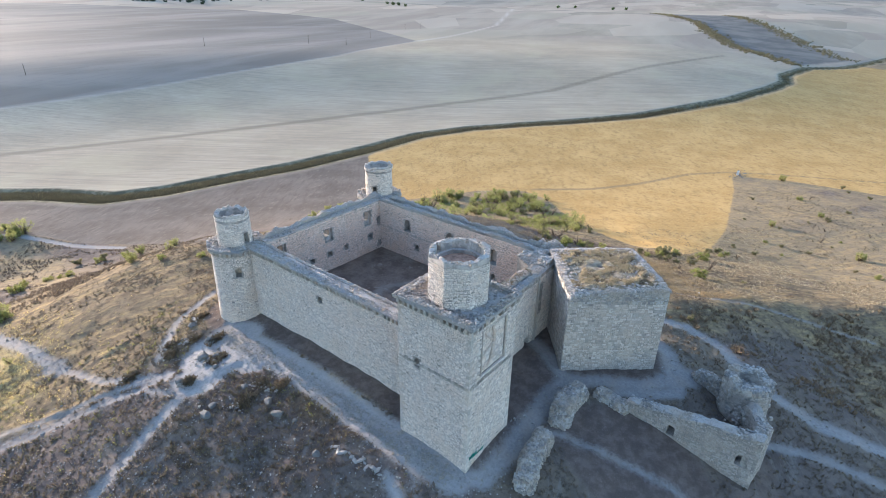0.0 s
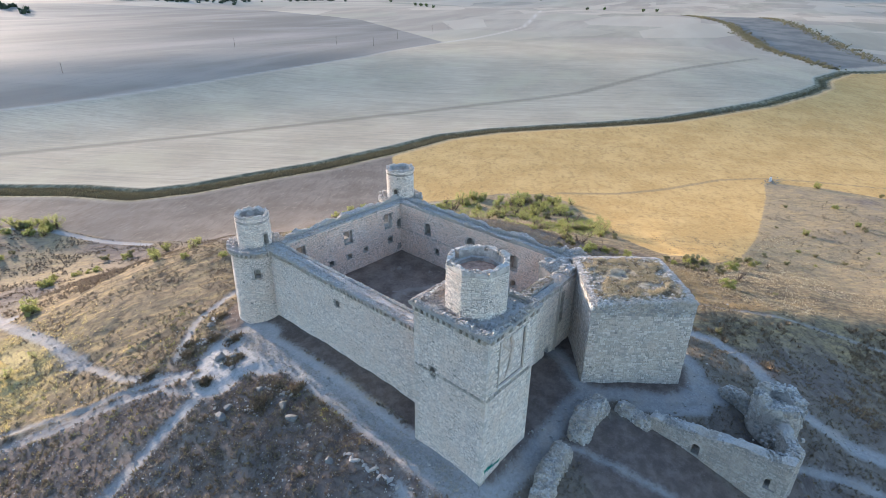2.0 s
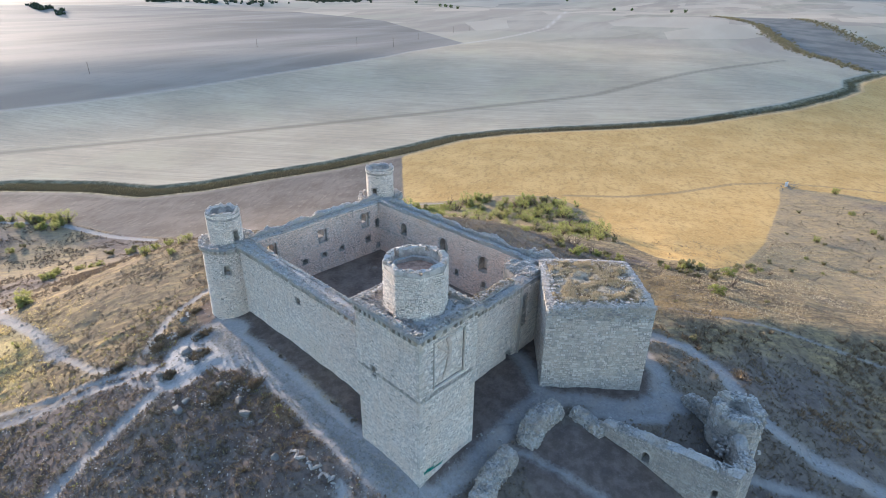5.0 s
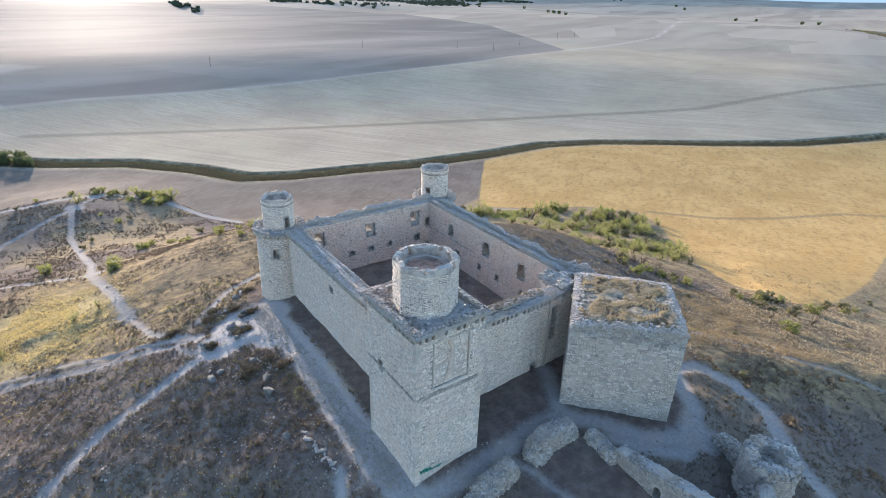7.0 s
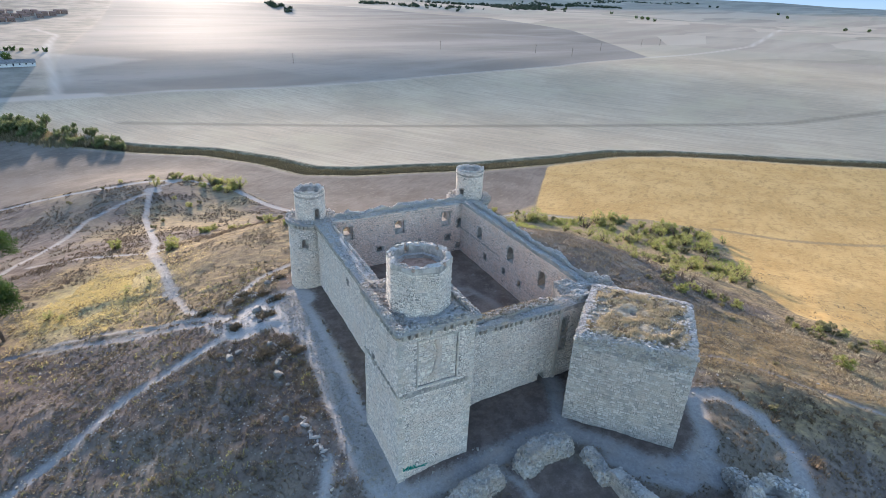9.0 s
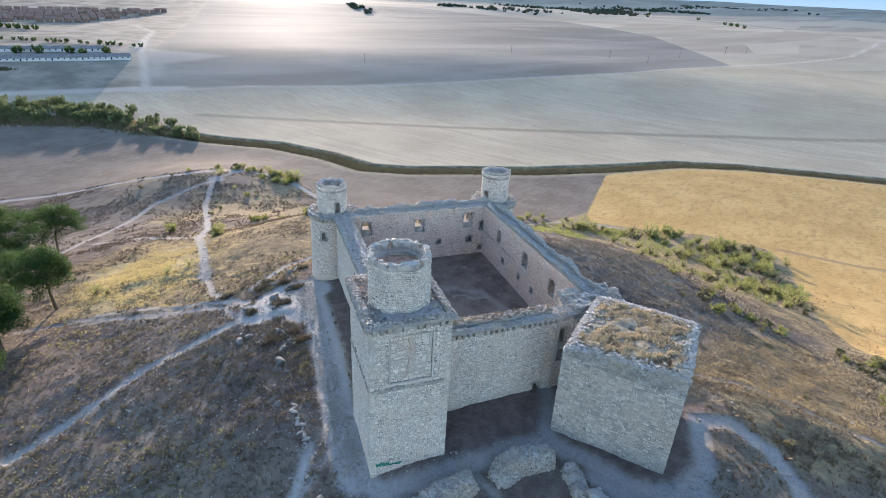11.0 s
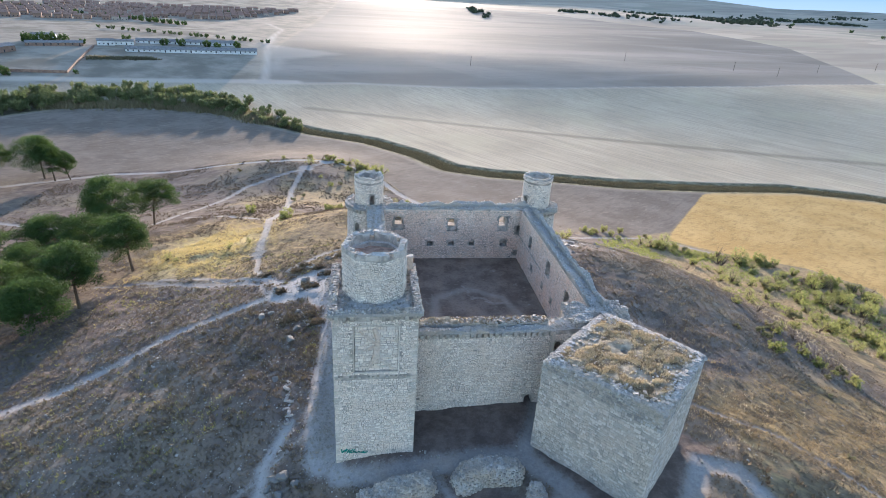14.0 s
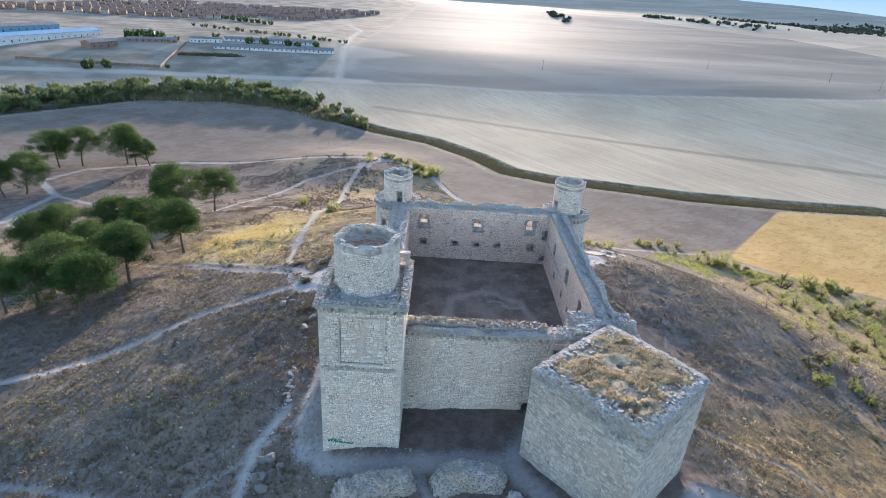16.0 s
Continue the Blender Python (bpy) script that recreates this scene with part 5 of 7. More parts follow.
# ---- massive outer tower, grass on its broken top ----
def build_outer_tower():
    bl, br = Vector((24.24, -0.1, 0)), Vector((33.5, -11.1, 0))
    way = (br - bl).normalized()
    side = Vector((-way.y, way.x, 0))
    n, d = (br - bl).length, 14.7
    c = bl + way * n / 2 + side * d / 2
    t = thing("outer_tower", (c.x, c.y, 0.5), "massive square limestone tower with a grassy broken top", "tower")

    def top(u, v):
        e = min(u, n - u, v, d - v)
        bowl = -0.22 * math.exp(-((u - 6.3) ** 2 + (v - 7.45) ** 2) / 1.6)
        corner = math.exp(-(min(u, n - u) + min(v, d - v)) / 1.3)
        return 14.3 + 0.45 * min(1, e / 1.6) ** 0.7 + bowl + 0.3 * (v / d) + 1.0 * (u / n) * (1 - 0.5 * v / d) - 0.35 * corner

    def at(u, v):
        return bl + way * (u - 0.8 * (u / n) * (v / d)) + side * (v * (1 - 0.04 * u / n))

    bm = rough_wall((bl.x, bl.y), (br.x, br.y), d, -1.5, top, 0.2, 0.42, 91, nv=36)
    for q in bm.verts:
        e = q.co - bl
        p = at(e.dot(way), e.dot(side))
        q.co = Vector((p.x, p.y, q.co.z))
    body = part("body", bm, MORTAR, t, top=TOPSOIL)
    hole = Vector((34.0, -0.1, 13))
    bm = bmesh.new()
    bmesh.ops.create_cone(bm, cap_ends=True, segments=12, radius1=0.45, radius2=0.45, depth=9, matrix=Matrix.Translation(hole))
    carve(body, [bm])
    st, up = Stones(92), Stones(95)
    cs = [bl, br, at(n, d), at(0, d)]
    for p, q in zip(cs, cs[1:] + cs[:1]):
        st.flat((p.x, p.y), (q.x, q.y), 0.2, 9.1, course=0.32, width=0.44)
        st.flat((p.x, p.y), (q.x, q.y), 9.1, 12.9, course=0.36, width=0.54)
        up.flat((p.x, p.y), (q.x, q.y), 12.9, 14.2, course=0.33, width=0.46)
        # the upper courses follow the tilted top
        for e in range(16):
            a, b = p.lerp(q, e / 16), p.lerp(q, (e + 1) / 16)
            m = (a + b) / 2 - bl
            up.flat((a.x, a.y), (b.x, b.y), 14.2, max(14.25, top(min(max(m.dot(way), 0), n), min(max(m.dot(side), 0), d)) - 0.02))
    st.link("stonework", GREYSTONE, t)
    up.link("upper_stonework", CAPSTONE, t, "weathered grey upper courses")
    rb = Stones(93)
    for q in range(3200):
        e = rb.r.random()
        u, v = rb.r.uniform(0, n), rb.r.uniform(0, d)
        if q < 2700:
            k = q % 4
            w = abs(rb.r.gauss(0, 0.4 + 0.45 * rb.r.random() ** 3))
            u, v = (u, w) if k == 0 else (u, d - w) if k == 1 else (w, v) if k == 2 else (n - w, v)
            u, v = min(max(u, -0.05), n + 0.05), min(max(v, -0.05), d + 0.05)
        p = at(u, v)
        if math.hypot(p.x - 34, p.y + 0.1) < 0.9:
            continue
        rb.lump(p.x, p.y, top(min(max(u, 0), n), min(max(v, 0), d)) + 0.03, rb.r.uniform(0.18, 0.58) if q < 2700 else rb.r.uniform(0.1, 0.3))
    rb.link("loose_rubble", CAPSTONE, t)
    # dry grass in tufts
    gr = Stones(94)
    v_, f_, dark_v, dark_f = [], [], [], []
    for q in range(15000):
        u, v = gr.r.uniform(0.5, n - 0.6), gr.r.uniform(0.6, d - 0.5)
        p = at(u, v)
        if fbm(np.array([p.x]), np.array([p.y]), 2.2, 3, 7)[0] < 0.02 - 0.3 * gr.r.random() or math.hypot(p.x - 34, p.y + 0.1) < 0.7 + 0.25 * math.sin(3 * math.atan2(p.y + 0.1, p.x - 34)):
            continue
        if min(u, n - u, v, d - v) < 1.3 * gr.r.random():
            continue
        clump = fbm(np.array([p.x]), np.array([p.y]), 0.9, 2, 17)[0] + 0.25 * gr.r.uniform(-1, 1)
        if clump > -0.1:
            blade(v_, f_, gr.r, p.x, p.y, top(u, v) + 0.05, gr.r.uniform(0.05, 0.2) + 0.25 * max(0, clump), 4)
        else:
            blade(dark_v, dark_f, gr.r, p.x, p.y, top(u, v) + 0.05, gr.r.uniform(0.04, 0.14), 4)
    sheet("dry_grass", v_, f_, PALE_STRAW, t, "straw-coloured dry grass", kind="stuff")
    sheet("low_grass", dark_v, dark_f, STRAW, t, "short brown dry grass", kind="stuff")


build_outer_tower()


# ---- fallen outworks in front ----
def ruined_wall(line, thick, z_top, wear, seed, label, cuts=()):
    cx, cy = sum(p[0] for p in line) / len(line), sum(p[1] for p in line) / len(line)
    t = thing("ruined_wall", (cx, cy, gz(cx, cy)), label, "ruin", "fallen outworks")
    st, rb = Stones(seed), Stones(seed + 1)
    total = 0
    bodies = []
    for k, (p, q) in enumerate(zip(line, line[1:])):
        z0, z1 = z_top[k], z_top[k + 1]
        n = math.hypot(q[0] - p[0], q[1] - p[1])
        lo = min(gz(*p), gz(*q)) - 1.0
        hi = lambda u, v, z0=z0, z1=z1, n=n: z0 + (z1 - z0) * u / n - 0.5 * abs(v / thick - 0.5)
        body = part("body", rough_wall(p, q, thick, lo, hi, wear, 0.45, seed + k), MORTAR, t, top=CAPSTONE)
        bodies.append(body)
        w = Vector((q[0] - p[0], q[1] - p[1], 0)).normalized()
        s = Vector((-w.y, w.x, 0))
        for e in range(int(n / 0.9)):
            u0, u1 = e * 0.9, min(n, e * 0.9 + 0.9)
            zz = z0 + (z1 - z0) * (u0 + 0.45) / n - 0.4
            a, b = Vector((*p, 0)) + w * u0, Vector((*p, 0)) + w * u1
            st.flat((a.x, a.y), (b.x, b.y), lo + 0.6, zz, holes=[(c[0] - u0, c[1] - u0, c[2], c[3]) for c in cuts])
            a, b = a + s * thick, b + s * thick
            st.flat((b.x, b.y), (a.x, a.y), lo + 0.6, zz)
        for e in range(int(n * 16)):
            u, f = rb.r.uniform(0, n), rb.r.choice((0, 1))
            zt = z0 + (z1 - z0) * u / n - 0.1
            z = zt - (zt - lo - 0.8) * rb.r.random() ** 1.8
            if any(c0 - 0.3 < u < c1 + 0.3 and g0 - 0.3 < z < g1 + 0.3 for c0, c1, g0, g1 in cuts):
                continue
            c = Vector((*p, 0)) + w * u + s * (f * thick)
            st.lump(c.x, c.y, z, rb.r.uniform(0.16, 0.34), 0.7)
        for e in range(int(n * thick * 26)):
            u, v = rb.r.uniform(0, n), rb.r.uniform(0, thick)
            c = Vector((*p, 0)) + w * u + s * v
            rb.lump(c.x, c.y, hi(u, v) + rb.r.uniform(-0.2, 0.1), rb.r.uniform(0.16, 0.45))
    st.link("stonework", OUTWORK, t)
    rb.link("loose_rubble", CAPSTONE, t, "dark weathered rubble on top")
    return t, bodies


def fallen_bank(line, thick, z_top, wear, seed, label):
    cx, cy = sum(p[0] for p in line) / len(line), sum(p[1] for p in line) / len(line)
    t = thing("ruined_wall", (cx, cy, gz(cx, cy)), label, "ruin", "fallen outworks")
    v, f = mound(line, thick, z_top, seed)
    sheet("core", v, f, CAPSTONE, t, "mortared rubble core")
    st, rb = Stones(seed), Stones(seed + 1)
    st.crust(v, f, 3.0, 0.3, 0.6)
    rb.crust(v, f, 9.0, 0.2, 0.5)
    st.link("stonework", RUBBLE, t)
    rb.link("loose_rubble", CAPSTONE, t, "dark weathered rubble")


fallen_bank([(2.6, -7.8), (7.0, -6.3), (11.6, -5.9)], 1.9, [1.0, 2.1, 2.4], 0.6, 101, "low thick stump of a fallen stone wall")
fallen_bank([(13.9, -6.4), (17.5, -5.6), (22.0, -5.8)], 2.2, [2.7, 3.7, 2.7], 0.7, 105, "thick broken wall stump beside the path")
fallen_bank([(22.6, -12.0), (23.4, -9.2), (23.6, -6.2)], 1.3, [2.4, 1.9, 2.3], 0.6, 109, "narrow broken wall stump")
t, bodies = ruined_wall([(22.2, -27.8), (22.4, -11.2)][::-1], 1.7, [2.6, 5.6], 0.5, 113, "long ruined wall with window holes", [(5.7, 6.9, 0.2, 2.0), (14.2, 15.6, 0.4, 2.4)])
carve(bodies[0], [cutter(22.3, -17.5, 0.3, 1.0, 1.6, (1, 0), 4), cutter(22.3, -26.1, 0.5, 1.3, 1.8, (1, 0), 4)])
ruined_wall([(22.4, -27.6), (27.0, -28.2), (31.8, -25.6)], 1.5, [5.4, 4.4, 3.6], 0.8, 117, "broken return wall of the outwork")
fallen_bank([(36.4, -20.8), (37.6, -18.4), (38.0, -15.8)], 1.1, [2.4, 1.9, 1.4], 0.6, 121, "low crumbled wall spur")


def build_ruined_tower():
    cx, cy = 35.0, -23.6
    t = thing("ruined_tower", (cx, cy, 0), "hollow round stump of a ruined stone tower", "ruin", "fallen outworks")
    prof = [(1.5, 3.6), (1.6, 4.8), (2.2, 5.1), (2.9, 4.9), (3.1, 4.2), (3.3, -3)]
    part("body", lathe(cx, cy, prof, 48, 0, (4.0, 0.9), 5), MORTAR, t, top=CAPSTONE)
    st = Stones(125)
    st.drum(cx, cy, 3.12, -1.6, 4.2)
    st.link("stonework", OUTWORK, t)
    rb = Stones(126)
    for q in range(150):
        a, z = rb.r.uniform(0, 6.283), 4.6 - 5.5 * rb.r.random() ** 1.7
        rb.lump(cx + 3.15 * math.cos(a), cy + 3.15 * math.sin(a), z, rb.r.uniform(0.2, 0.45), 0.8)
    for q in range(90):
        a, rr = rb.r.uniform(0, 6.283), rb.r.uniform(0, 1.5)
        rb.lump(cx + rr * math.cos(a), cy + rr * math.sin(a), 3.7, rb.r.uniform(0.25, 0.6))
    for q in range(520):
        a, rr = rb.r.uniform(0, 6.283), rb.r.uniform(1.6, 3.1)
        rb.lump(cx + rr * math.cos(a), cy + rr * math.sin(a), 5.0 + 0.9 * float(fbm(np.array([a * 3 + 5]), np.array([rr * 0.3]), 0.8, 2, 5)[0]), rb.r.uniform(0.2, 0.55))
    for q in range(160):
        rb.lump(rb.r.gauss(31.5, 1.2), rb.r.gauss(-24.6, 1.0), 1.2 + rb.r.uniform(-0.6, 1.2), rb.r.uniform(0.3, 0.8))
    rb.link("loose_rubble", CAPSTONE, t, "tumbled stones")


build_ruined_tower()


# ---- plants ----
def tufts(name, label, material, x, y, h, blades, seed, spread=0.35, width=0.2, lift=0.0, squat=1.0):
    """Many small plants in one mesh: upright leaning blades about each place."""
    g = np.random.RandomState(seed)
    z = ground_height(x, y) + lift
    n = len(x)
    a = g.uniform(0, 2 * np.pi, (n, blades))
    out = g.uniform(0.0, spread, (n, blades)) * h[:, None]
    lean = g.uniform(0.1, 0.75, (n, blades)) * h[:, None]
    tall = g.uniform(0.55, 1.1, (n, blades)) * h[:, None] * squat
    w = width * h[:, None] * g.uniform(0.6, 1.3, (n, blades))
    ca, sa = np.cos(a), np.sin(a)
    bx, by = x[:, None] + ca * out, y[:, None] + sa * out
    zz = np.broadcast_to(z[:, None], a.shape)
    v = np.stack([np.stack([bx - sa * w, by + ca * w, zz - 0.08], -1), np.stack([bx + sa * w, by - ca * w, zz - 0.08], -1), np.stack([bx + ca * lean, by + sa * lean, zz + tall], -1)], 2).reshape(-1, 3)
    m = len(v) // 3
    me = bpy.data.meshes.new(name)
    me.vertices.add(len(v))
    me.vertices.foreach_set("co", v.astype(np.float32).ravel())
    me.loops.add(m * 3)
    me.loops.foreach_set("vertex_index", np.arange(m * 3, dtype=np.int32))
    me.polygons.add(m)
    me.polygons.foreach_set("loop_start", np.arange(m, dtype=np.int32) * 3)
    me.update(calc_edges=True)
    me.materials.append(material)
    return tagged(new(name, me), label, name.replace("_", " "), kind="stuff")


def free_of_paths(x, y, gap):
    d = np.full(x.shape, 1e3)
    for half, pts in PATHS:
        d = np.minimum(d, line_distance(x, y, pts) - half)
    for bx, by, br in BARE:
        d = np.minimum(d, np.hypot(x - bx, y - by) - br)
    d = np.minimum(d, wall_foot(x, y) - 2.6 - 0.8 * fbm(x, y, 3, 2, 91))
    return d > gap


def strewn(count, seed, cx, cy, r_max, power=0.5):
    g = np.random.RandomState(seed)
    a, r = g.uniform(0, 2 * np.pi, count), r_max * g.uniform(0, 1, count) ** power
    x, y = cx + r * np.cos(a), cy + r * np.sin(a)
    return x, y, g


x, y, g = strewn(145000, 5, -2, 25, 120, 0.62)
keep = free_of_paths(x, y, 0.2) & (fbm(x, y, 7, 3, 31) - 0.45 * smooth(42, 70, x) * (1 - smooth(0, 22, y)) - 0.42 * smooth(48, 64, y) * (1 - smooth(0, 12, x)) + np.random.RandomState(4).uniform(-0.3, 0.3, len(x)) + 0.16 * (1 - smooth(0, 12, x)) * (1 - smooth(44, 54, y)) - 0.3 * smooth(42, 52, x) * smooth(4, 20, y) > -0.25)
x, y = x[keep], y[keep]
tufts("scrub", "dark low thyme scrub over the slopes", DRY_LEAF, x, y, np.random.RandomState(6).uniform(0.12, 0.40, len(x)), 6, 7, 1.1, 0.36, squat=0.7)
x, y, g = strewn(60000, 8, 35, 30, 140, 0.62)
keep = free_of_paths(x, y, 0.1) & ~((x > 38) & (x < 100) & (y > 16) & (y < 80)) & (fbm(x, y, 11, 3, 33) + 0.35 * smooth(38, 65, x) * (1 - smooth(5, 30, y)) > 0.05) & (ground_height(x, y) > -36)
x, y = x[keep], y[keep]
tufts("dry_grass", "straw-coloured dry grass on the hill", STRAW, x, y, np.random.RandomState(9).uniform(0.15, 0.45, len(x)), 4, 10, 0.8, 0.16)
x, y, g = strewn(16000, 28, 165, 0, 110, 0.5)
keep = (ground_height(x, y) > -39) & (area_distance(x, y, ORANGE) > 1) & (fbm(x, y, 9, 3, 36) > -0.1)
x, y = x[keep], y[keep]
tufts("dry_grass", "straw-coloured dry grass on the far slope", STRAW, x, y, g.uniform(0.25, 0.7, len(x)), 4, 29, 0.9, 0.2)
# low plants on the hill's foot
g = np.random.RandomState(52)
x, y = g.uniform(-140, 60, 52000), g.uniform(105, 245, 52000)
keep = free_of_paths(x, y, 0.2) & (area_distance(x, y, PLAIN) > 0.5) & (fbm(x, y, 9, 3, 53) + g.uniform(-0.3, 0.3, len(x)) > 0.1)
x, y = x[keep], y[keep]
tufts("scrub", "dark dry scrub at the foot of the hill", DRY_LEAF, x, y, g.uniform(0.2, 0.6, len(x)), 5, 54, 0.8, 0.34)
# golden grass on the shoulder, low sunlight put into its bright yellow
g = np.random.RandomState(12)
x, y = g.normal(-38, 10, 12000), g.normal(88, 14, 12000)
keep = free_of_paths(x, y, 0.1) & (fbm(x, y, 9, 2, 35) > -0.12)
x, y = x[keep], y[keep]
tufts("golden_grass", "dry grass coloured bright yellow for the sunlit shoulder", leaf_material("sunlit_straw", (0.46, 0.355, 0.13), (0.62, 0.49, 0.20), (0.36, 0.29, 0.13)), x, y, g.uniform(0.15, 0.4, len(x)), 4, 13, 0.8, 0.16)


# brown tussocks on the shaded slope east of the outworks
g = np.random.RandomState(57)
x, y = g.uniform(50, 150, 5200), g.uniform(-75, 0, 5200)
keep = free_of_paths(x, y, 0.3) & (y < -7 - 0.6 * (x - 57)) & (fbm(x, y, 8, 3, 58) + g.uniform(-0.25, 0.25, len(x)) > 0.0)
x, y = x[keep], y[keep]
tufts("scrub", "brown thyme tussocks on the shaded slope", RUSSET, x, y, g.uniform(0.35, 0.85, len(x)), 14, 59, 0.9, 0.22, squat=0.65)
# yellow-green tufts over the western slope
x, y, g = strewn(6000, 61, -18, 10, 62, 0.55)
keep = free_of_paths(x, y, 0.4) & (x < 0) & (fbm(x, y, 12, 3, 62) + g.uniform(-0.25, 0.25, len(x)) > 0.05)
x, y = x[keep], y[keep]
tufts("scrub", "yellow-green tufts among the grey scrub", LIME_TUFT, x, y, g.uniform(0.25, 0.55, len(x)), 9, 63, 0.8, 0.22, squat=0.6)
x, y, g = strewn(10000, 64, -18, 10, 62, 0.55)
keep = free_of_paths(x, y, 0.4) & (x < 1) & (fbm(x, y, 9, 3, 65) + g.uniform(-0.3, 0.3, len(x)) > 0.0)
x, y = x[keep], y[keep]
tufts("scrub", "brown rounded tussocks on the western slope", THYME, x, y, g.uniform(0.3, 0.75, len(x)), 12, 66, 0.9, 0.24, squat=0.55)
g = np.random.RandomState(73)
x, y = g.uniform(40, 100, 6500), g.uniform(10, 85, 6500)
keep = free_of_paths(x, y, 0.3) & (fbm(x, y, 9, 3, 74) + g.uniform(-0.3, 0.3, len(x)) > 0.0)
x, y = x[keep], y[keep]
tufts("scrub", "grey-brown dry tussocks on the flank below the courtyard wall", GREY_SCRUB, x, y, g.uniform(0.25, 0.6, len(x)), 10, 75, 0.9, 0.22, squat=0.6)
# thin bleached grass between them
x, y = g.uniform(40, 112, 26000), g.uniform(4, 95, 26000)
keep = free_of_paths(x, y, 0.2) & (area_distance(x, y, ORANGE) > 1.5) & (fbm(x, y, 6, 3, 76) + g.uniform(-0.3, 0.3, len(x)) > 0.0)
x, y = x[keep], y[keep]
tufts("dry_grass", "bleached thin grass on the flank below the courtyard wall", STRAW, x, y, g.uniform(0.15, 0.38, len(x)), 5, 77, 1.0, 0.13, squat=0.8)
# tawny grass below the outer tower
x, y = g.uniform(50, 100, 26000), g.uniform(-20, 20, 26000)
keep = free_of_paths(x, y, 0.1) & (fbm(x, y, 5, 4, 80) - 0.02 * np.abs(y - 5) + g.uniform(-0.3, 0.3, len(x)) > -0.2) & (y > -2 - 0.6 * (x - 57))
x, y = x[keep], y[keep]
tufts("tawny_grass", "tawny dry grass below the square tower", leaf_material("tawny_straw", (0.235, 0.172, 0.085), (0.355, 0.262, 0.13), (0.29, 0.20, 0.09), 0.3), x, y, g.uniform(0.12, 0.32, len(x)), 6, 81, 1.1, 0.12, squat=0.8)
# low green growth between the bushes
x, y = np.concatenate([g.normal(150, 15, 5000), g.normal(118, 22, 2200)]), np.concatenate([g.normal(88, 22, 5000), g.normal(128, 7, 2200)])
keep = free_of_paths(x, y, 0.3) & (area_distance(x, y, ORANGE) > 1) & (area_distance(x, y, PLAIN) > 1) & (fbm(x, y, 10, 3, 78) + g.uniform(-0.2, 0.2, len(x)) > 0.08)
x, y = x[keep], y[keep]
tufts("green_undergrowth", "low yellow-green growth between the bushes", BUSH_LEAF, x, y, g.uniform(0.3, 0.9, len(x)), 12, 79, 1.0, 0.14, squat=0.8)
# pale grass on the sunny eastern slope
g = np.random.RandomState(67)
x, y = g.uniform(42, 200, 45000), g.uniform(-45, 120, 45000)
keep = free_of_paths(x, y, 0.3) & ((x > 100) | (y < 12)) & (fbm(x, y, 30, 2, 72) > -0.2) & (y > -5 - 0.6 * (x - 57)) & (area_distance(x, y, ORANGE) > 1.5) & (area_distance(x, y, PLAIN) > 1) & (fbm(x, y, 13, 3, 68) + 0.3 * fbm(x * 0.5, y * 2, 3, 2, 69) + g.uniform(-0.2, 0.2, len(x)) > -0.05)
x, y = x[keep], y[keep]
tufts("dry_grass", "pale dry grass on the sunny slope", PALE_STRAW, x, y, g.uniform(0.15, 0.45, len(x)), 4, 70, 0.9, 0.18)


def along(pts, count, spread, seed):
    g = np.random.RandomState(seed)
    p = np.array(pts, float)
    seg = np.hypot(*(p[1:] - p[:-1]).T)
    cum = np.concatenate([[0], np.cumsum(seg)])
    s = g.uniform(0, cum[-1], count)
    k = np.clip(np.searchsorted(cum, s) - 1, 0, len(seg) - 1)
    f = ((s - cum[k]) / seg[k])[:, None]
    q = p[k] * (1 - f) + p[k + 1] * f + g.normal(0, spread, (count, 2))
    return q[:, 0], q[:, 1], g


x, y, g = along(CANAL[:15], 30000, 3.6, 14)
keep = fbm(x, y, 14, 3, 47) > -0.7
x, y = x[keep], y[keep]
tufts("canal_weeds", "dark green weeds and reeds along the ditch", REED, x, y, g.uniform(0.25, 0.95, len(x)), 5, 15, 0.9, 0.25, -0.6)
x, y, g = along(CANAL[14:] + CANAL_END[1:], 5000, 4.0, 16)
tufts("canal_weeds", "dark green weeds and reeds along the ditch", REED, x, y, g.uniform(0.5, 1.7, len(x)), 5, 17, 0.8, 0.3, -1.2)
x, y, g = along(BELT[:4], 5000, 5.0, 18)
tufts("reeds", "tall dry reeds beside the stream", leaf_material("reed_leaf", (0.16, 0.13, 0.07), (0.26, 0.21, 0.12), (0.11, 0.12, 0.05)), x, y, g.uniform(1.5, 4.0, len(x)), 6, 19, 0.5, 0.12, -0.6)


x, y, g = along([(1506, 509), (1276, 342), (1080, 255), (915, 178), (800, 78)], 1500, 7.0, 48)
tufts("river_scrub", "green scrub along the dry river bed", REED, x, y, g.uniform(0.8, 3.2, len(x)), 9, 49, 0.7, 0.32)
x, y, g = along([(943, 36), (1163, 142), (1688, 375)], 900, 9.0, 50)
tufts("river_scrub", "green scrub along the dry river bed", REED, x, y, g.uniform(0.8, 3.0, len(x)), 9, 51, 0.7, 0.32)


def branch(bm, a, b, r0, r1, sides=6):
    a, b = Vector(a), Vector(b)
    q = (b - a).to_track_quat("Z", "Y")
    rings = []
    for p, r in ((a, r0), (b, r1)):
        rings.append([bm.verts.new(p + q @ Vector((r * math.cos(2 * math.pi * k / sides), r * math.sin(2 * math.pi * k / sides), 0))) for k in range(sides)])
    for k in range(sides):
        j = (k + 1) % sides
        bm.faces.new((rings[0][k], rings[0][j], rings[1][j], rings[1][k]))
    bm.faces.new(rings[0][::-1])
    bm.faces.new(rings[1])


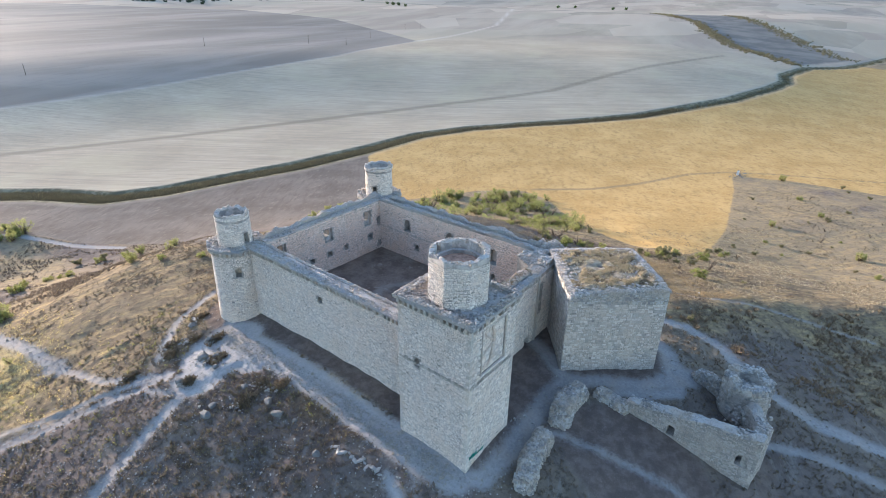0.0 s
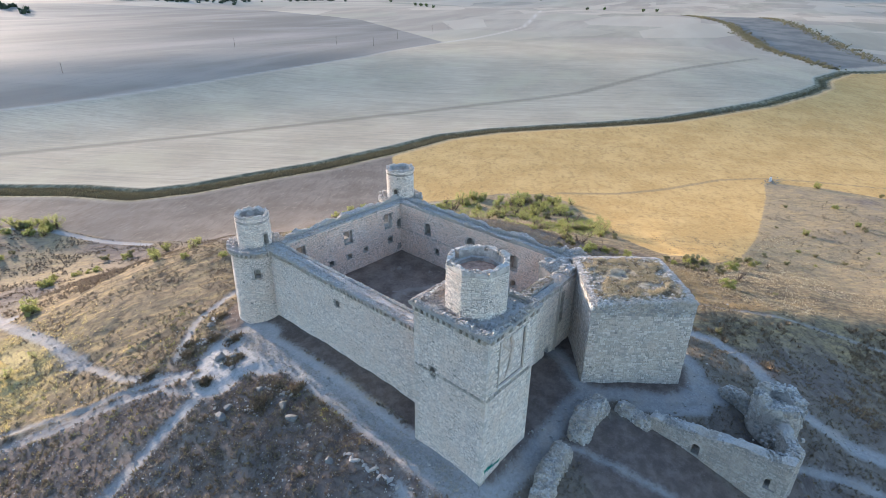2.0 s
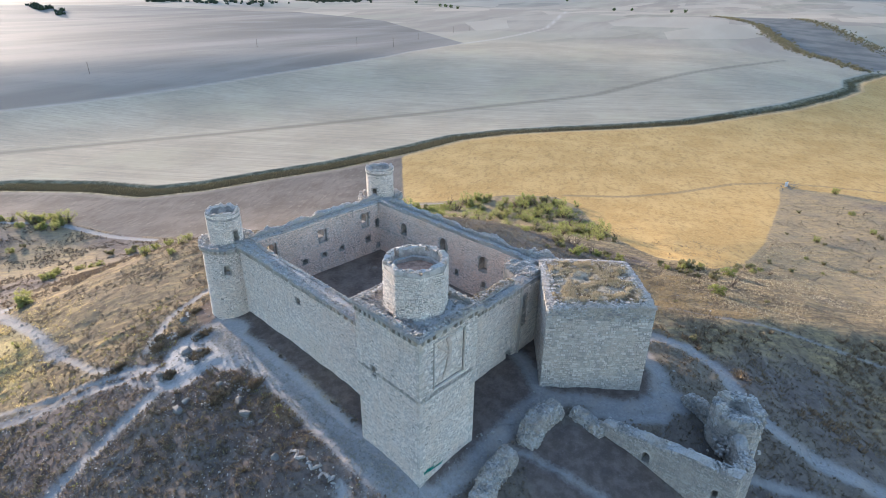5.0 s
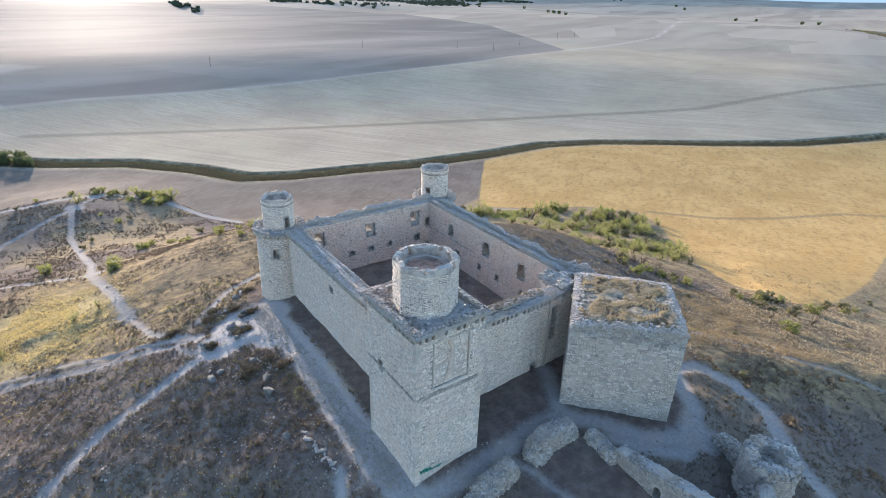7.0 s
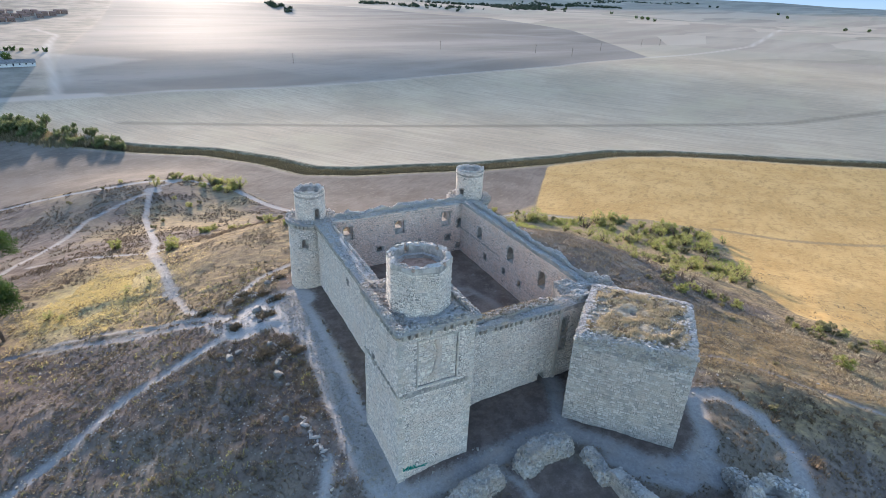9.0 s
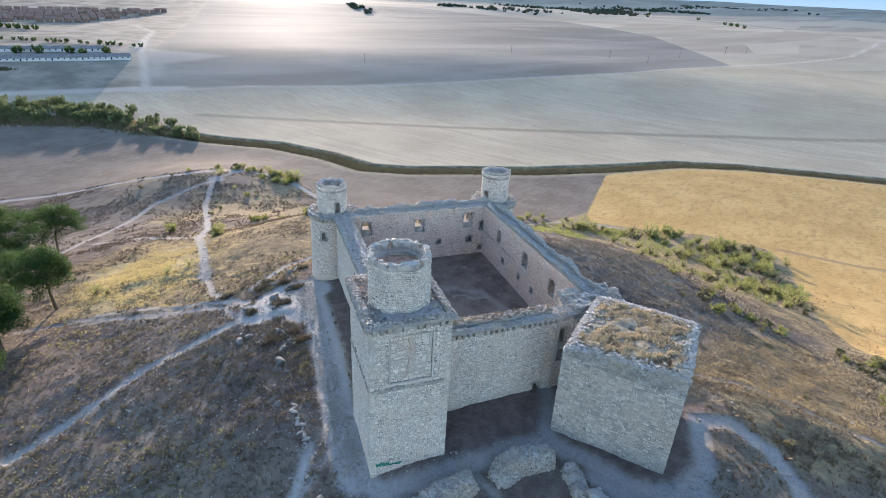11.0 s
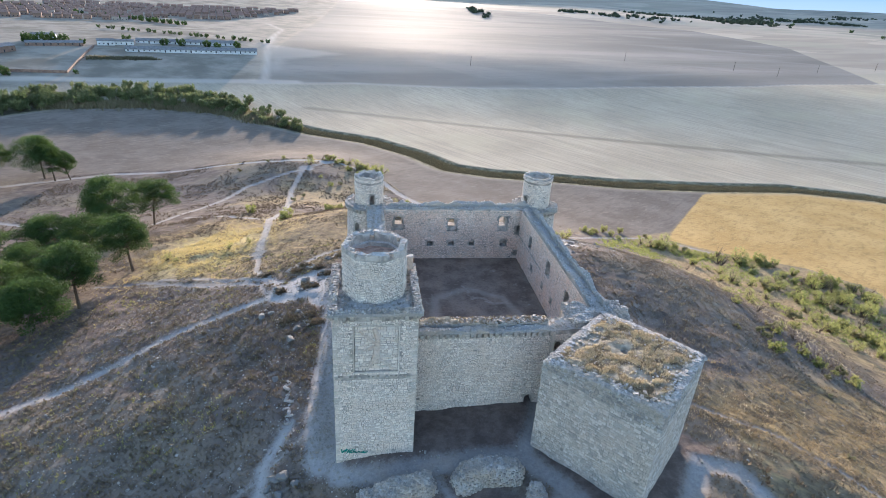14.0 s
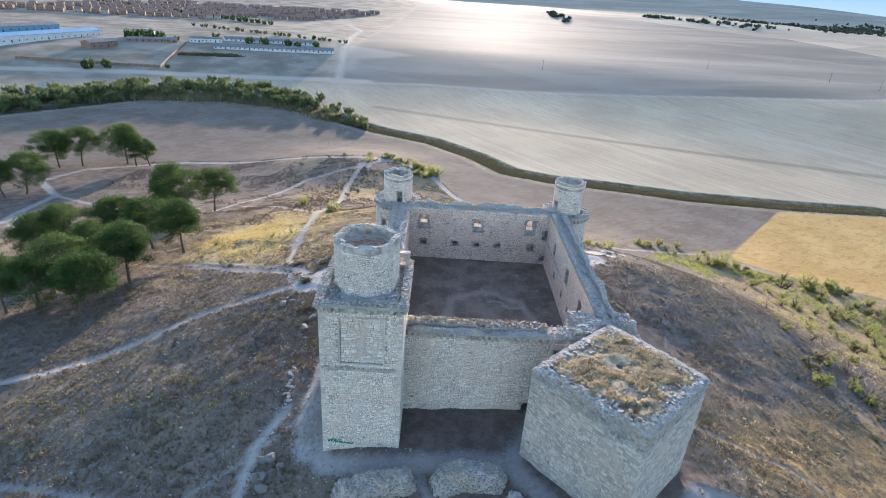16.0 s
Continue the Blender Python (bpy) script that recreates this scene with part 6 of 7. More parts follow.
def leaves(clumps, per, size, seed, shell=0.55):
    """Leaf faces filling ellipsoidal clumps (centre, radii)."""
    r = random.Random(seed)
    v, f = [], []
    for (cx, cy, cz), (rx, ry, rz) in clumps:
        for _ in range(per):
            d = Vector((r.gauss(0, 1), r.gauss(0, 1), r.gauss(0, 1))).normalized()
            q = shell + (1 - shell) * r.random() ** 0.5
            q *= r.uniform(0.85, 1.08)
            c = Vector((cx + d.x * rx * q, cy + d.y * ry * q, cz + d.z * rz * q))
            t = Vector((r.uniform(-1, 1), r.uniform(-1, 1), r.uniform(-1, 1))).normalized()
            e = d.cross(t)
            if e.length < 0.1:
                continue
            e = (e.normalized() + d * r.uniform(-0.6, 0.6)).normalized()
            n = e.cross(d + t * 0.5).normalized()
            s = size * r.uniform(0.6, 1.4)
            k = len(v)
            v += [c - e * s, c + n * s * 0.5, c + e * s, c - n * s * 0.5]
            f.append((k, k + 1, k + 2, k + 3))
    return [tuple(p) for p in v], f


def make_pine(seed, h):
    r = random.Random(seed)
    t = thing("pine_tree", (0, 0, 0), "dark green umbrella pine with a leaning trunk", "tree", "pines on the slope")
    bm = bmesh.new()
    pts = [Vector((0, 0, -0.5))]
    lean = Vector((r.uniform(-0.16, 0.16), r.uniform(-0.16, 0.16), 0))
    for k in range(1, 6):
        pts.append(Vector((lean.x * h * k / 5 + r.uniform(-0.15, 0.15), lean.y * h * k / 5 + r.uniform(-0.15, 0.15), h * 0.78 * k / 5)))
    for k in range(5):
        branch(bm, pts[k], pts[k + 1], 0.40 * (1 - k * 0.16), 0.40 * (1 - (k + 1) * 0.16), 8)
    clumps = []
    top = pts[-1]
    # domed crown of flat needle pads, carried on forked limbs
    wide, low = h * r.uniform(0.38, 0.45), h * 0.24
    lobes = [(r.uniform(0, 6.283), r.uniform(0.3, 0.8)) for _ in range(3)]
    for k in range(64):
        a = k * 2.4 + r.uniform(-0.4, 0.4)
        q = ((k + 0.5) / 64) ** 0.5
        swell = 1 + sum(w * 0.3 * math.cos(a - p) for p, w in lobes)
        rr = wide * q * swell
        roof = h * (0.94 - 0.34 * q * q)
        z = roof if k % 2 else r.uniform(min(low + 0.10 * h, roof), roof)
        c = Vector((top.x * 0.85 + rr * math.cos(a), top.y * 0.85 + rr * math.sin(a), z + r.uniform(-0.03, 0.03) * h))
        s = h * r.uniform(0.08, 0.135)
        clumps.append((tuple(c), (s * 1.35, s * 1.35, s * 0.8)))
        if k % 2 == 0:
            st = pts[2].lerp(pts[4], r.random())
            mid = st.lerp(c, 0.55) - Vector((0, 0, 0.03 * h))
            branch(bm, st, mid, 0.11, 0.07, 5)
            branch(bm, mid, c, 0.07, 0.03, 5)
    part("trunk", bm, BARK, t, "brown bare trunk and limbs")
    v, f = leaves(clumps, 290, 0.19, seed + 1, 0.3)
    sheet("crown", v, f, PINE_LEAF, t, "dense dark green needles")
    return t


def make_bush(seed, h, material, label, category="bush", clump=12, per=150, leaf=0.12, name="bush", group="bushes on the hill", wide=1.0):
    r = random.Random(seed)
    t = thing(name, (0, 0, 0), label, category, group)
    bm = bmesh.new()
    clumps = []
    for k in range(clump):
        a, rr = r.uniform(0, 6.283), h * 0.45 * wide * r.random() ** 0.6
        c = (rr * math.cos(a), rr * math.sin(a), h * r.uniform(0.12, 0.72))
        s = h * r.uniform(0.13, 0.24)
        clumps.append((c, (s * 0.85 * wide, s * 0.85 * wide, s * 1.45)))
        branch(bm, (r.uniform(-0.1, 0.1), r.uniform(-0.1, 0.1), -0.15), c, 0.035 * h / 1.5, 0.012, 4)
    part("stem", bm, BARK, t, "thin brown stems")
    v, f = leaves(clumps, per, leaf, seed + 1, 0.05)
    sheet("foliage", v, f, material, t)
    return t


def settle(proto, spots, seed, s0=0.8, s1=1.2):
    """Sets the prototype itself on the first spot and copies of it on the others."""
    r = random.Random(seed)
    for k, (x, y, *s) in enumerate(spots):
        q = s[0] if s else r.uniform(s0, s1)
        if k == 0:
            proto.location, proto.rotation_euler, proto.scale = (x, y, gz(x, y)), (0, 0, r.uniform(0, 6)), (q, q, q)
        else:
            copy_thing_at(proto, x, y, q, r.uniform(0, 360))


def copy_thing_at(proto, x, y, s, turn):
    f = s / proto.scale[0]
    return copy_thing(proto, pose(x, y, gz(x, y), 0, 0, turn) @ Matrix.Diagonal((f, f, f, 1)))


pines = [make_pine(201, 16.5), make_pine(215, 15.5), make_pine(229, 17.5)]
settle(pines[0], [(-70, 60, 0.95), (-66, 88, 0.9), (-78, 127, 1.2), (-176, 214, 1.2), (-164, 173, 1.15), (-73, 51, 0.85), (-97, 84, 0.9)], 1)
settle(pines[1], [(-57.5, 60.5, 0.95), (-54.5, 82, 0.95), (-137, 226, 0.9), (-169, 167, 1.15), (-66, 58, 0.7), (-85, 100, 0.95), (-61, 47, 0.9)], 2)
settle(pines[2], [(-70, 141, 0.95), (-149, 227, 1.2), (-167, 218, 1.15), (-143, 224, 1.0), (-79, 50, 0.8), (-73, 73, 0.8), (-94, 93, 0.9), (-76, 120, 0.7)], 3)

bushes = [make_bush(301, 1.9, BUSH_LEAF, "green leafy bush on dry ground", clump=22, per=32, leaf=0.105), make_bush(311, 1.5, BUSH_LEAF, "low yellow-green bush in dry grass", wide=1.5, clump=22, per=32, leaf=0.105),
          make_bush(321, 2.6, BUSH_LEAF, "sparse young tree with light green leaves", clump=18, per=30, leaf=0.09, name="small_tree", category="tree"),
          make_bush(331, 1.4, leaf_material("olive_leaves", (0.14, 0.13, 0.06), (0.22, 0.2, 0.09), (0.28, 0.23, 0.12)), "half-dry olive-brown bush on stony ground", wide=1.2, per=70),
          make_bush(341, 2.4, DRY_LEAF, "leafless grey-brown shrub on the slope", clump=12, per=14, leaf=0.06)]
settle(bushes[0], [(-36.5, 139.5, 2.1), (-38, 239, 1.1), (4, 101, 1.5), (16, 104, 1.2), (6, 221, 2.2), (30, 165, 1.8), (210, -4, 1.5), (189, -35, 2.0), (298, 6, 2.0), (124, 117, 1.7), (120, 136, 1.5), (-20, 115, 2.0), (236, -18, 1.4), (154, 90, 1.6), (135, 49, 1.5), (98, 73, 0.9)], 5)
settle(bushes[1], [(-20.5, 111, 1.9), (-10, 153, 1.7), (2, 224, 2.4), (-4, 230, 2.0), (-10, 241, 1.8), (-16, 243, 1.6), (-25, 245, 1.5), (7, 91, 1.0), (12, 83, 1.0), (18, 170, 1.6), (-12, 203, 1.6), (170, -41, 1.3), (262, -7, 1.5), (159, 107, 1.8), (173, 103, 1.7), (180, 96, 1.6), (146, 59, 1.6), (-9, 152, 1.5), (26, 167, 1.7), (106, 142, 1.3), (147, 113, 1.6), (166, 107, 1.7)], 6)
settle(bushes[2], [(-31, 83, 0.9), (-47, 85, 1.1), (-26, 85, 0.7), (144, 87, 1.4), (131, 86, 1.3), (128, 97, 1.2), (151, 119, 1.2), (184, 87, 1.5), (137, 64, 1.3), (96, 42, 0.9), (95, 35, 0.8), (-44, 82, 0.7), (12, 98, 1.0), (128, 113, 1.1), (173, 99, 1.2)], 7)
settle(bushes[3], [(-45, 233, 1.2), (-57, 222, 1.2), (13, 176, 1.8), (20, 171, 1.8), (-26, 176, 1.3), (250, -27, 1.3), (186, -11, 1.2), (185, -20, 1.1), (169, 2, 1.1), (301, -21, 1.4), (119, 5, 1.1), (94, 33, 0.9), (92, 24, 0.9), (79, 35, 0.8), (60, 92, 1.5), (64, 96, 1.2), (248, 11, 1.2), (101, -12, 0.7), (72, -1, 0.6)], 8)
settle(bushes[4], [(126, 77, 1.2), (100, 72, 1.2), (127, 90, 1.1), (97, 147, 1.2), (62, 90, 1.2), (147, 49, 1.2), (78, 98, 1.1), (116, 108, 1.1), (86, 70, 0.9)], 9)
r = random.Random(77)
SPOTS = ((118, 133, 6, 2, 7, 1.62), (150, 122, 7, 2.5, 11, 1.75), (166, 107, 5, 4, 11, 1.88), (174, 97, 4, 4, 10, 2.0), (138, 97, 8, 4, 9, 1.62), (90, 32, 5, 7, 10, 1.25), (160, 82, 7, 5, 10, 1.75), (148, 61, 4, 6, 8, 1.88), (116, 14, 4, 2, 5, 1.62), (105, 2, 8, 2, 6, 1.38), (146, 3, 6, 3, 6, 1.5), (150, 96, 14, 8, 16, 1.62), (138, 66, 14, 9, 19, 1.56), (172, 98, 10, 6, 10, 1.62), (112, 60, 12, 10, 6, 1.12), (96, 30, 4, 9, 7, 1.12), (148, 46, 9, 6, 8, 1.38), (118, 138, 12, 4, 5, 1.25), (6, 160, 10, 8, 4, 1.38), (-14, 210, 8, 12, 4, 1.38), (215, -22, 30, 14, 21, 1.0), (110, 8, 14, 8, 7, 1.0), (60, 5, 12, 12, 3, 0.62), (-11, 246, 4, 1.5, 5, 1.5), (-3, 241, 3, 1.5, 6, 1.62), (5, 236, 2.5, 2, 7, 1.88), (11, 227, 2, 3.5, 8, 2.0), (1, 160, 4, 2, 4, 1.25), (110, 147, 12, 3, 9, 1.25), (140, 131, 12, 4, 8, 1.38), (60, 92, 6, 6, 3, 1.12))
for cx, cy, sx, sy, n, size in SPOTS:
    for q in range(n):
        x, y = r.gauss(cx, sx), r.gauss(cy, sy)
        if area_distance(np.array([x]), np.array([y]), ORANGE)[0] < 2:
            continue
        proto = r.choice((bushes[0], bushes[1], bushes[1], bushes[2], bushes[2], bushes[3], bushes[4]) if y > 45 or x < 40 else (bushes[3], bushes[3], bushes[4], bushes[1]))
        copy_thing_at(proto, x, y, r.uniform(0.6, 1.5) * size, r.uniform(0, 360))

river = [make_bush(401, 6.0, RIVER_LEAF, "leafy green tree beside the stream", "tree", 20, 64, 0.32, "riverside_tree", "trees along the stream"),
         make_bush(411, 5.0, RIVER_LEAF, "bushy willow beside the stream", "tree", 18, 64, 0.32, "riverside_tree", "trees along the stream", 1.3)]
bx, by, g = along([(-45, 352), (-103, 400), (-157, 408), (-210, 395), (-245, 355), (-280, 310)], 250, 10.0, 20)
spots = [(float(a), float(b), float(g.uniform(0.95, 1.75)) * (0.65 if a > -80 else 1.0)) for a, b in zip(bx, by)]
settle(river[0], spots[::2] + [(-45, 352, 1.1), (-52, 360, 0.9), (-126, 420, 1.0), (-40, 343, 0.8)], 21)
settle(river[1], spots[1::2] + [(-205, 410, 1.2), (-232, 400, 1.2), (-190, 425, 1.0), (-225, 375, 1.3)], 22)
settle(make_bush(421, 7.0, PINE_LEAF, "dark round tree standing in the fields", "tree", 12, 70, 0.5, "field_tree", "scattered field trees", 1.1),
       [(1920, 1012, 1.6), (1964, 966, 1.5), (1939, 811, 1.6), (1971, 777, 1.6), (1373, 1343, 1.5), (1345, 1290, 1.6), (1314, 1238, 1.6), (1235, 1135, 1.3), (1496, 1586, 1.6), (2264, 1430, 1.8), (2357, 1533, 1.6), (1479, 1935, 1.8), (1473, 1816, 1.6), (-281, 425, 1.4), (-272, 434, 1.2), (-306, 552, 1.7), (-296, 560, 1.8), (-286, 566, 1.5), (-240, 600, 1.2), (-200, 590, 1.2), (-185, 592, 1.3), (-160, 596, 1.2), (-130, 600, 1.2), (-148, 590, 1.1), (-315, 560, 1.4), (-270, 570, 0.8), (-230, 455, 0.6)] + [(-330 + 230 * ((k * 0.618) % 1), 612 + 130 * ((k * 0.381) % 1) + 40 * ((k * 0.618) % 1), 0.45 + 0.4 * ((k * 0.27) % 1)) for k in range(26)] + [(-640 + 400 * ((k * 0.618) % 1), 780 + 290 * ((k * 0.381) % 1) + 60 * ((k * 0.618) % 1), 0.7 + 0.5 * ((k * 0.27) % 1)) for k in range(60)], 23)
r = random.Random(5)
FAR_LEAF = plain_material("far_oak_leaf", (0.06, 0.075, 0.045), 0.9, 0.4, 0.2)
wx = np.array([r.uniform(300, 3000) for _ in range(2600)])
wy = np.array([1550 + 0.28 * q + r.gauss(0, 110) for q in wx])
ok = fbm(wx, wy, 260, 2, 44) > 0.02
tufts("far_woods", "dark scattered oaks on the far hills", FAR_LEAF, wx[ok], wy[ok], np.random.RandomState(3).uniform(5, 10, ok.sum()), 16, 25, 0.5, 0.35)

# ---- the pale sky low over the skyline ----
n = Nodes("hazy_sky", 1.0)
n.put(n.out.inputs["Emission Color"], n.mix(n.span(n.height(), 0, 320), (0.125, 0.165, 0.185), (0.055, 0.115, 0.16)))
n.out.inputs["Emission Strength"].default_value = 1.0
HAZE = n.done((0.0, 0.0, 0.0))
arc = [radians(-60 + 4 * q) for q in range(66)]
v_ = [(20 + 4690 * math.cos(q), 25 + 4690 * math.sin(q), z) for z in (-90, 130, 330) for q in arc]
f_ = [(i * 66 + q, i * 66 + q + 1, i * 66 + q + 67, i * 66 + q + 66) for i in range(2) for q in range(65)]
tagged(sheet("backdrop", v_, f_, HAZE), "pale blue evening haze over the skyline", "sky", kind="structure")

# ---- rocks ----
def boulder(x, y, size, seed, name="boulder", label="pale weathered boulder on the slope", stretch=(1, 0.8, 0.6)):
    bm = bmesh.new()
    bmesh.ops.create_icosphere(bm, subdivisions=3, radius=size / 2)
    r = random.Random(seed)
    cuts = [(Vector((r.gauss(0, 1), r.gauss(0, 1), r.gauss(0, 0.7))).normalized(), size * r.uniform(0.27, 0.42)) for _ in range(9)]
    for v in bm.verts:
        for n, d in cuts:
            e = v.co.dot(n) - d
            if e > 0:
                v.co -= n * e
        v.co *= 1 + 0.16 * noise.noise(v.co * (4.0 / size) + Vector((seed, 0, seed)))
        v.co = Vector((v.co.x * stretch[0], v.co.y * stretch[1], v.co.z * stretch[2]))
    ob = part(name, bm, PEBBLE if name == "ledge_rock" else BOULDER)
    ob.location, ob.rotation_euler = (x, y, gz(x, y) - size * 0.02), (0, 0, seed * 1.7)
    return tagged(ob, label, "rock", "boulders")


for k, (x, y, s) in enumerate(((-14.5, 35.0, 2.0), (-12.9, 35.6, 1.4), (-8.5, 26.3, 1.8), (-7.9, 29.3, 1.6), (-7.8, 23.4, 1.0), (-13.1, 44.7, 1.9), (-8.1, 34.8, 1.3), (-6.3, 33.5, 1.0), (-4.0, 57.0, 1.8), (-7.8, 46.6, 2.4), (-6.6, 45.2, 1.6), (-4.6, 50.5, 1.7), (-8.3, 42.4, 1.2), (-9.6, 16.7, 1.3), (-6.2, -1.0, 1.8), (-6.6, -3.4, 1.5), (-4.8, -2.2, 1.2), (60, 80, 1.8), (64, 75, 1.7), (67, 72, 1.4), (57, 86, 1.5), (-7.2, -1, 1.5), (-8, -2.2, 1.3), (-6.2, -5, 1.9), (-6, -6.4, 1.4), (52, 64, 1.6), (55, 69, 1.9), (58, 73, 1.3), (51, 58, 1.2), (62, 69, 1.1))):
    boulder(x, y, s * 1.12, k + 1)
for k in range(14):
    boulder(-7.7 + 0.09 * k + 0.3 * math.sin(k * 1.9), 15.8 - 0.65 * k, 0.6 + 0.35 * (k * 5 % 4) / 2, 40 + k, "ledge_rock", "white limestone outcrop in the slope", (0.7, 1.4, 0.36))
# stony islands with thyme in the dusty junction
out, bx, by = Stones(142), [], []
for cx, cy, q in ((-7.2, 44.7, 1.7), (-4.2, 49.9, 1.1), (-6.5, 53.3, 1.0), (-10.8, 53.0, 1.2), (-12.6, 43.7, 0.9), (-1.9, 58.5, 1.0), (-6.4, 33.6, 1.3), (-10.0, 32.5, 1.6), (-9.6, 55.6, 1.0), (-5.2, 30.8, 1.2), (-16.8, 54.3, 1.3)):
    for k in range(22):
        x, y = out.r.gauss(cx - 0.7 * q, q * 0.4), out.r.gauss(cy + 0.3, q * 0.5)
        out.lump(x, y, gz(x, y) + 0.05, out.r.uniform(0.15, 0.55), 0.7)
    for k in range(int(60 * q)):
        bx.append(out.r.gauss(cx + 0.3, q * 0.5))
        by.append(out.r.gauss(cy - 0.3, q * 0.33))
tagged(out.link("outcrop_stones", PEBBLE, None, "pale broken stones of small outcrops"), category="stones")
tufts("scrub", "dark thyme tussocks on stony islands", THYME, np.array(bx), np.array(by), np.random.RandomState(55).uniform(0.3, 0.7, len(bx)), 10, 56, 0.8, 0.24, squat=0.7)
pb = Stones(140)
r = pb.r
for q in range(9500):
    a = r.random()
    if a < 0.35:
        half, pts = PATHS[r.choice((0, 12, 12, 12, 13, 2))]
        k = r.randrange(len(pts) - 1)
        s = r.random()
        x, y = pts[k][0] * (1 - s) + pts[k + 1][0] * s + r.gauss(0, 1.3), pts[k][1] * (1 - s) + pts[k + 1][1] * s + r.gauss(0, 1.3)
    elif a < 0.85:
        x, y = r.uniform(-45, 3), r.uniform(-15, 62)
    elif a < 0.93:
        x, y = r.gauss(56, 5), r.gauss(74, 9)
    else:
        x, y = r.uniform(35, 95), r.uniform(-30, 60)
    if -0.5 < x < 38 and 0 < y < 56 or (24 < x < 45 and -12 < y < 11):
        continue
    pb.lump(x, y, gz(x, y) + 0.02, r.uniform(0.07, 0.26) * (2.2 if r.random() < 0.03 else 1), 0.6)
tagged(pb.link("stones", PEBBLE, None, "pale loose stones strewn over the slope"), category="stones")
row = Stones(141)
for q in range(120):
    y = 47 - q * 0.37
    row.lump(-3.6 + row.r.gauss(0, 0.35) + 0.9 * math.sin(y * 0.06), y, gz(-3.6, y) + 0.05, row.r.uniform(0.12, 0.32))
tagged(row.link("kerb_stones", PEBBLE, None, "line of pale stones edging the track"), category="stones")

# ---- sheds, town and poles far off ----
WHITEWASH = plain_material("whitewash", (0.55, 0.54, 0.52), 0.9, 0.2, 0.3)
FIBRE = plain_material("grey_sheet_roof", (0.20, 0.19, 0.18), 0.95, 0.35, 0.4)
TILE = plain_material("clay_tile_roof", (0.27, 0.165, 0.12), 0.95, 0.35, 0.5)
BRICKWORK = plain_material("red_brick", (0.24, 0.155, 0.115), 0.95, 0.3, 0.5)
PANE = plain_material("dark_window", (0.04, 0.045, 0.05), 0.25, 0.2, 1.0)
BLUE_SHEET = plain_material("pale_blue_sheet", (0.16, 0.27, 0.36), 0.8, 0.2, 0.4)


def box(bm, x0, x1, y0, y1, z0, z1):
    bmesh.ops.create_cube(bm, size=1, matrix=Matrix.Translation(((x0 + x1) / 2, (y0 + y1) / 2, (z0 + z1) / 2)) @ Matrix.Diagonal((x1 - x0, y1 - y0, z1 - z0, 1)))


def building(name, label, length, depth, high, wall, roof, windows, rise=1.6, category="building", group=""):
    """A gabled building at the origin, long side along x, with windows and a door on both long sides."""
    t = thing(name, (0, 0, 0), label, category, group)
    bm = bmesh.new()
    box(bm, -length / 2, length / 2, -depth / 2, depth / 2, -3, high)
    for s in (-1, 1):
        x = s * (length / 2 - 0.01)
        g = [bm.verts.new(p) for p in ((x, -depth / 2, high), (x, depth / 2, high), (x, 0, high + rise - 0.12))]
        bm.faces.new(g)
    part("wall", bm, wall, t)
    o = 0.45
    for s in (-1, 1):
        out = [(0, high + rise), (s * (depth / 2 + o), high - 0.12), (s * (depth / 2 + o), high - 0.32), (0, high + rise - 0.22)]
        part("roof", prism(out, (-length / 2 - o, 0, 0), (0, 1, 0), (0, 0, 1), (1, 0, 0), length + 2 * o), roof, t)
    for s in (-1, 1):
        for k in range(windows):
            bm = bmesh.new()
            x = -length / 2 + length * (k + 0.5) / windows
            lo, hi = (0.0, 2.2) if k % 5 == 2 else (1.0, 2.2)
            box(bm, x - 0.6, x + 0.6, s * depth / 2 - 0.05, s * depth / 2 + 0.05, lo, hi)
            part("door" if k % 5 == 2 else "window", bm, PANE, t)
    return t


def stand(t, x, y, turn):
    t.location, t.rotation_euler = (x, y, gz(x, y)), (0, 0, radians(turn))
    return t


stand(building("long_shed", "long whitewashed farm shed with a grey roof", 121, 10, 2.7, WHITEWASH, FIBRE, 26, 2.5), -165, 564, 13.3)
stand(building("long_shed", "second whitewashed shed behind the first", 100, 9, 2.7, WHITEWASH, FIBRE, 20, 2.3), -181, 607, 9)
stand(building("farm_shed", "low dark farm shed with grey roof", 46, 10, 3.0, BRICKWORK, FIBRE, 8, 1.5), -287, 551, 23)
stand(building("farm_house", "white farmhouse beside the sheds", 15, 9, 4.2, WHITEWASH, FIBRE, 4, 1.8), -250, 572, 23)
stand(building("farm_house", "small white outbuilding with a grey roof", 18, 8, 3.6, WHITEWASH, FIBRE, 4, 1.6), -236, 580, 20)
stand(building("farm_house", "white farmhouse among trees", 20, 10, 5.0, WHITEWASH, FIBRE, 4, 2.0), -312, 585, 15)
stand(building("warehouse", "long pale blue and white warehouse", 120, 20, 5.5, WHITEWASH, BLUE_SHEET, 16, 2.2), -372, 512, 76)
stand(building("warehouse", "pale blue roofed warehouse at the village edge", 80, 16, 5.0, BLUE_SHEET, FIBRE, 10, 2.0), -430, 560, 70)
stand(building("brick_barn", "red brick barn with a grey roof", 30, 12, 5.0, BRICKWORK, FIBRE, 4, 2.0), -312, 500, 70)
house = building("terraced_house", "brick terraced house with a clay tile roof", 9, 9, 5.6, BRICKWORK, TILE, 2, 2.0, "house", "houses of the village")
pale_house = building("terraced_house", "whitewashed terraced house with a clay tile roof", 9, 9, 5.6, plain_material("cream_render", (0.34, 0.28, 0.23), 0.9, 0.2, 0.3), TILE, 2, 2.0, "house", "houses of the village")
stand(pale_house, -656, 762, 17.7)
first = True
r = random.Random(9)
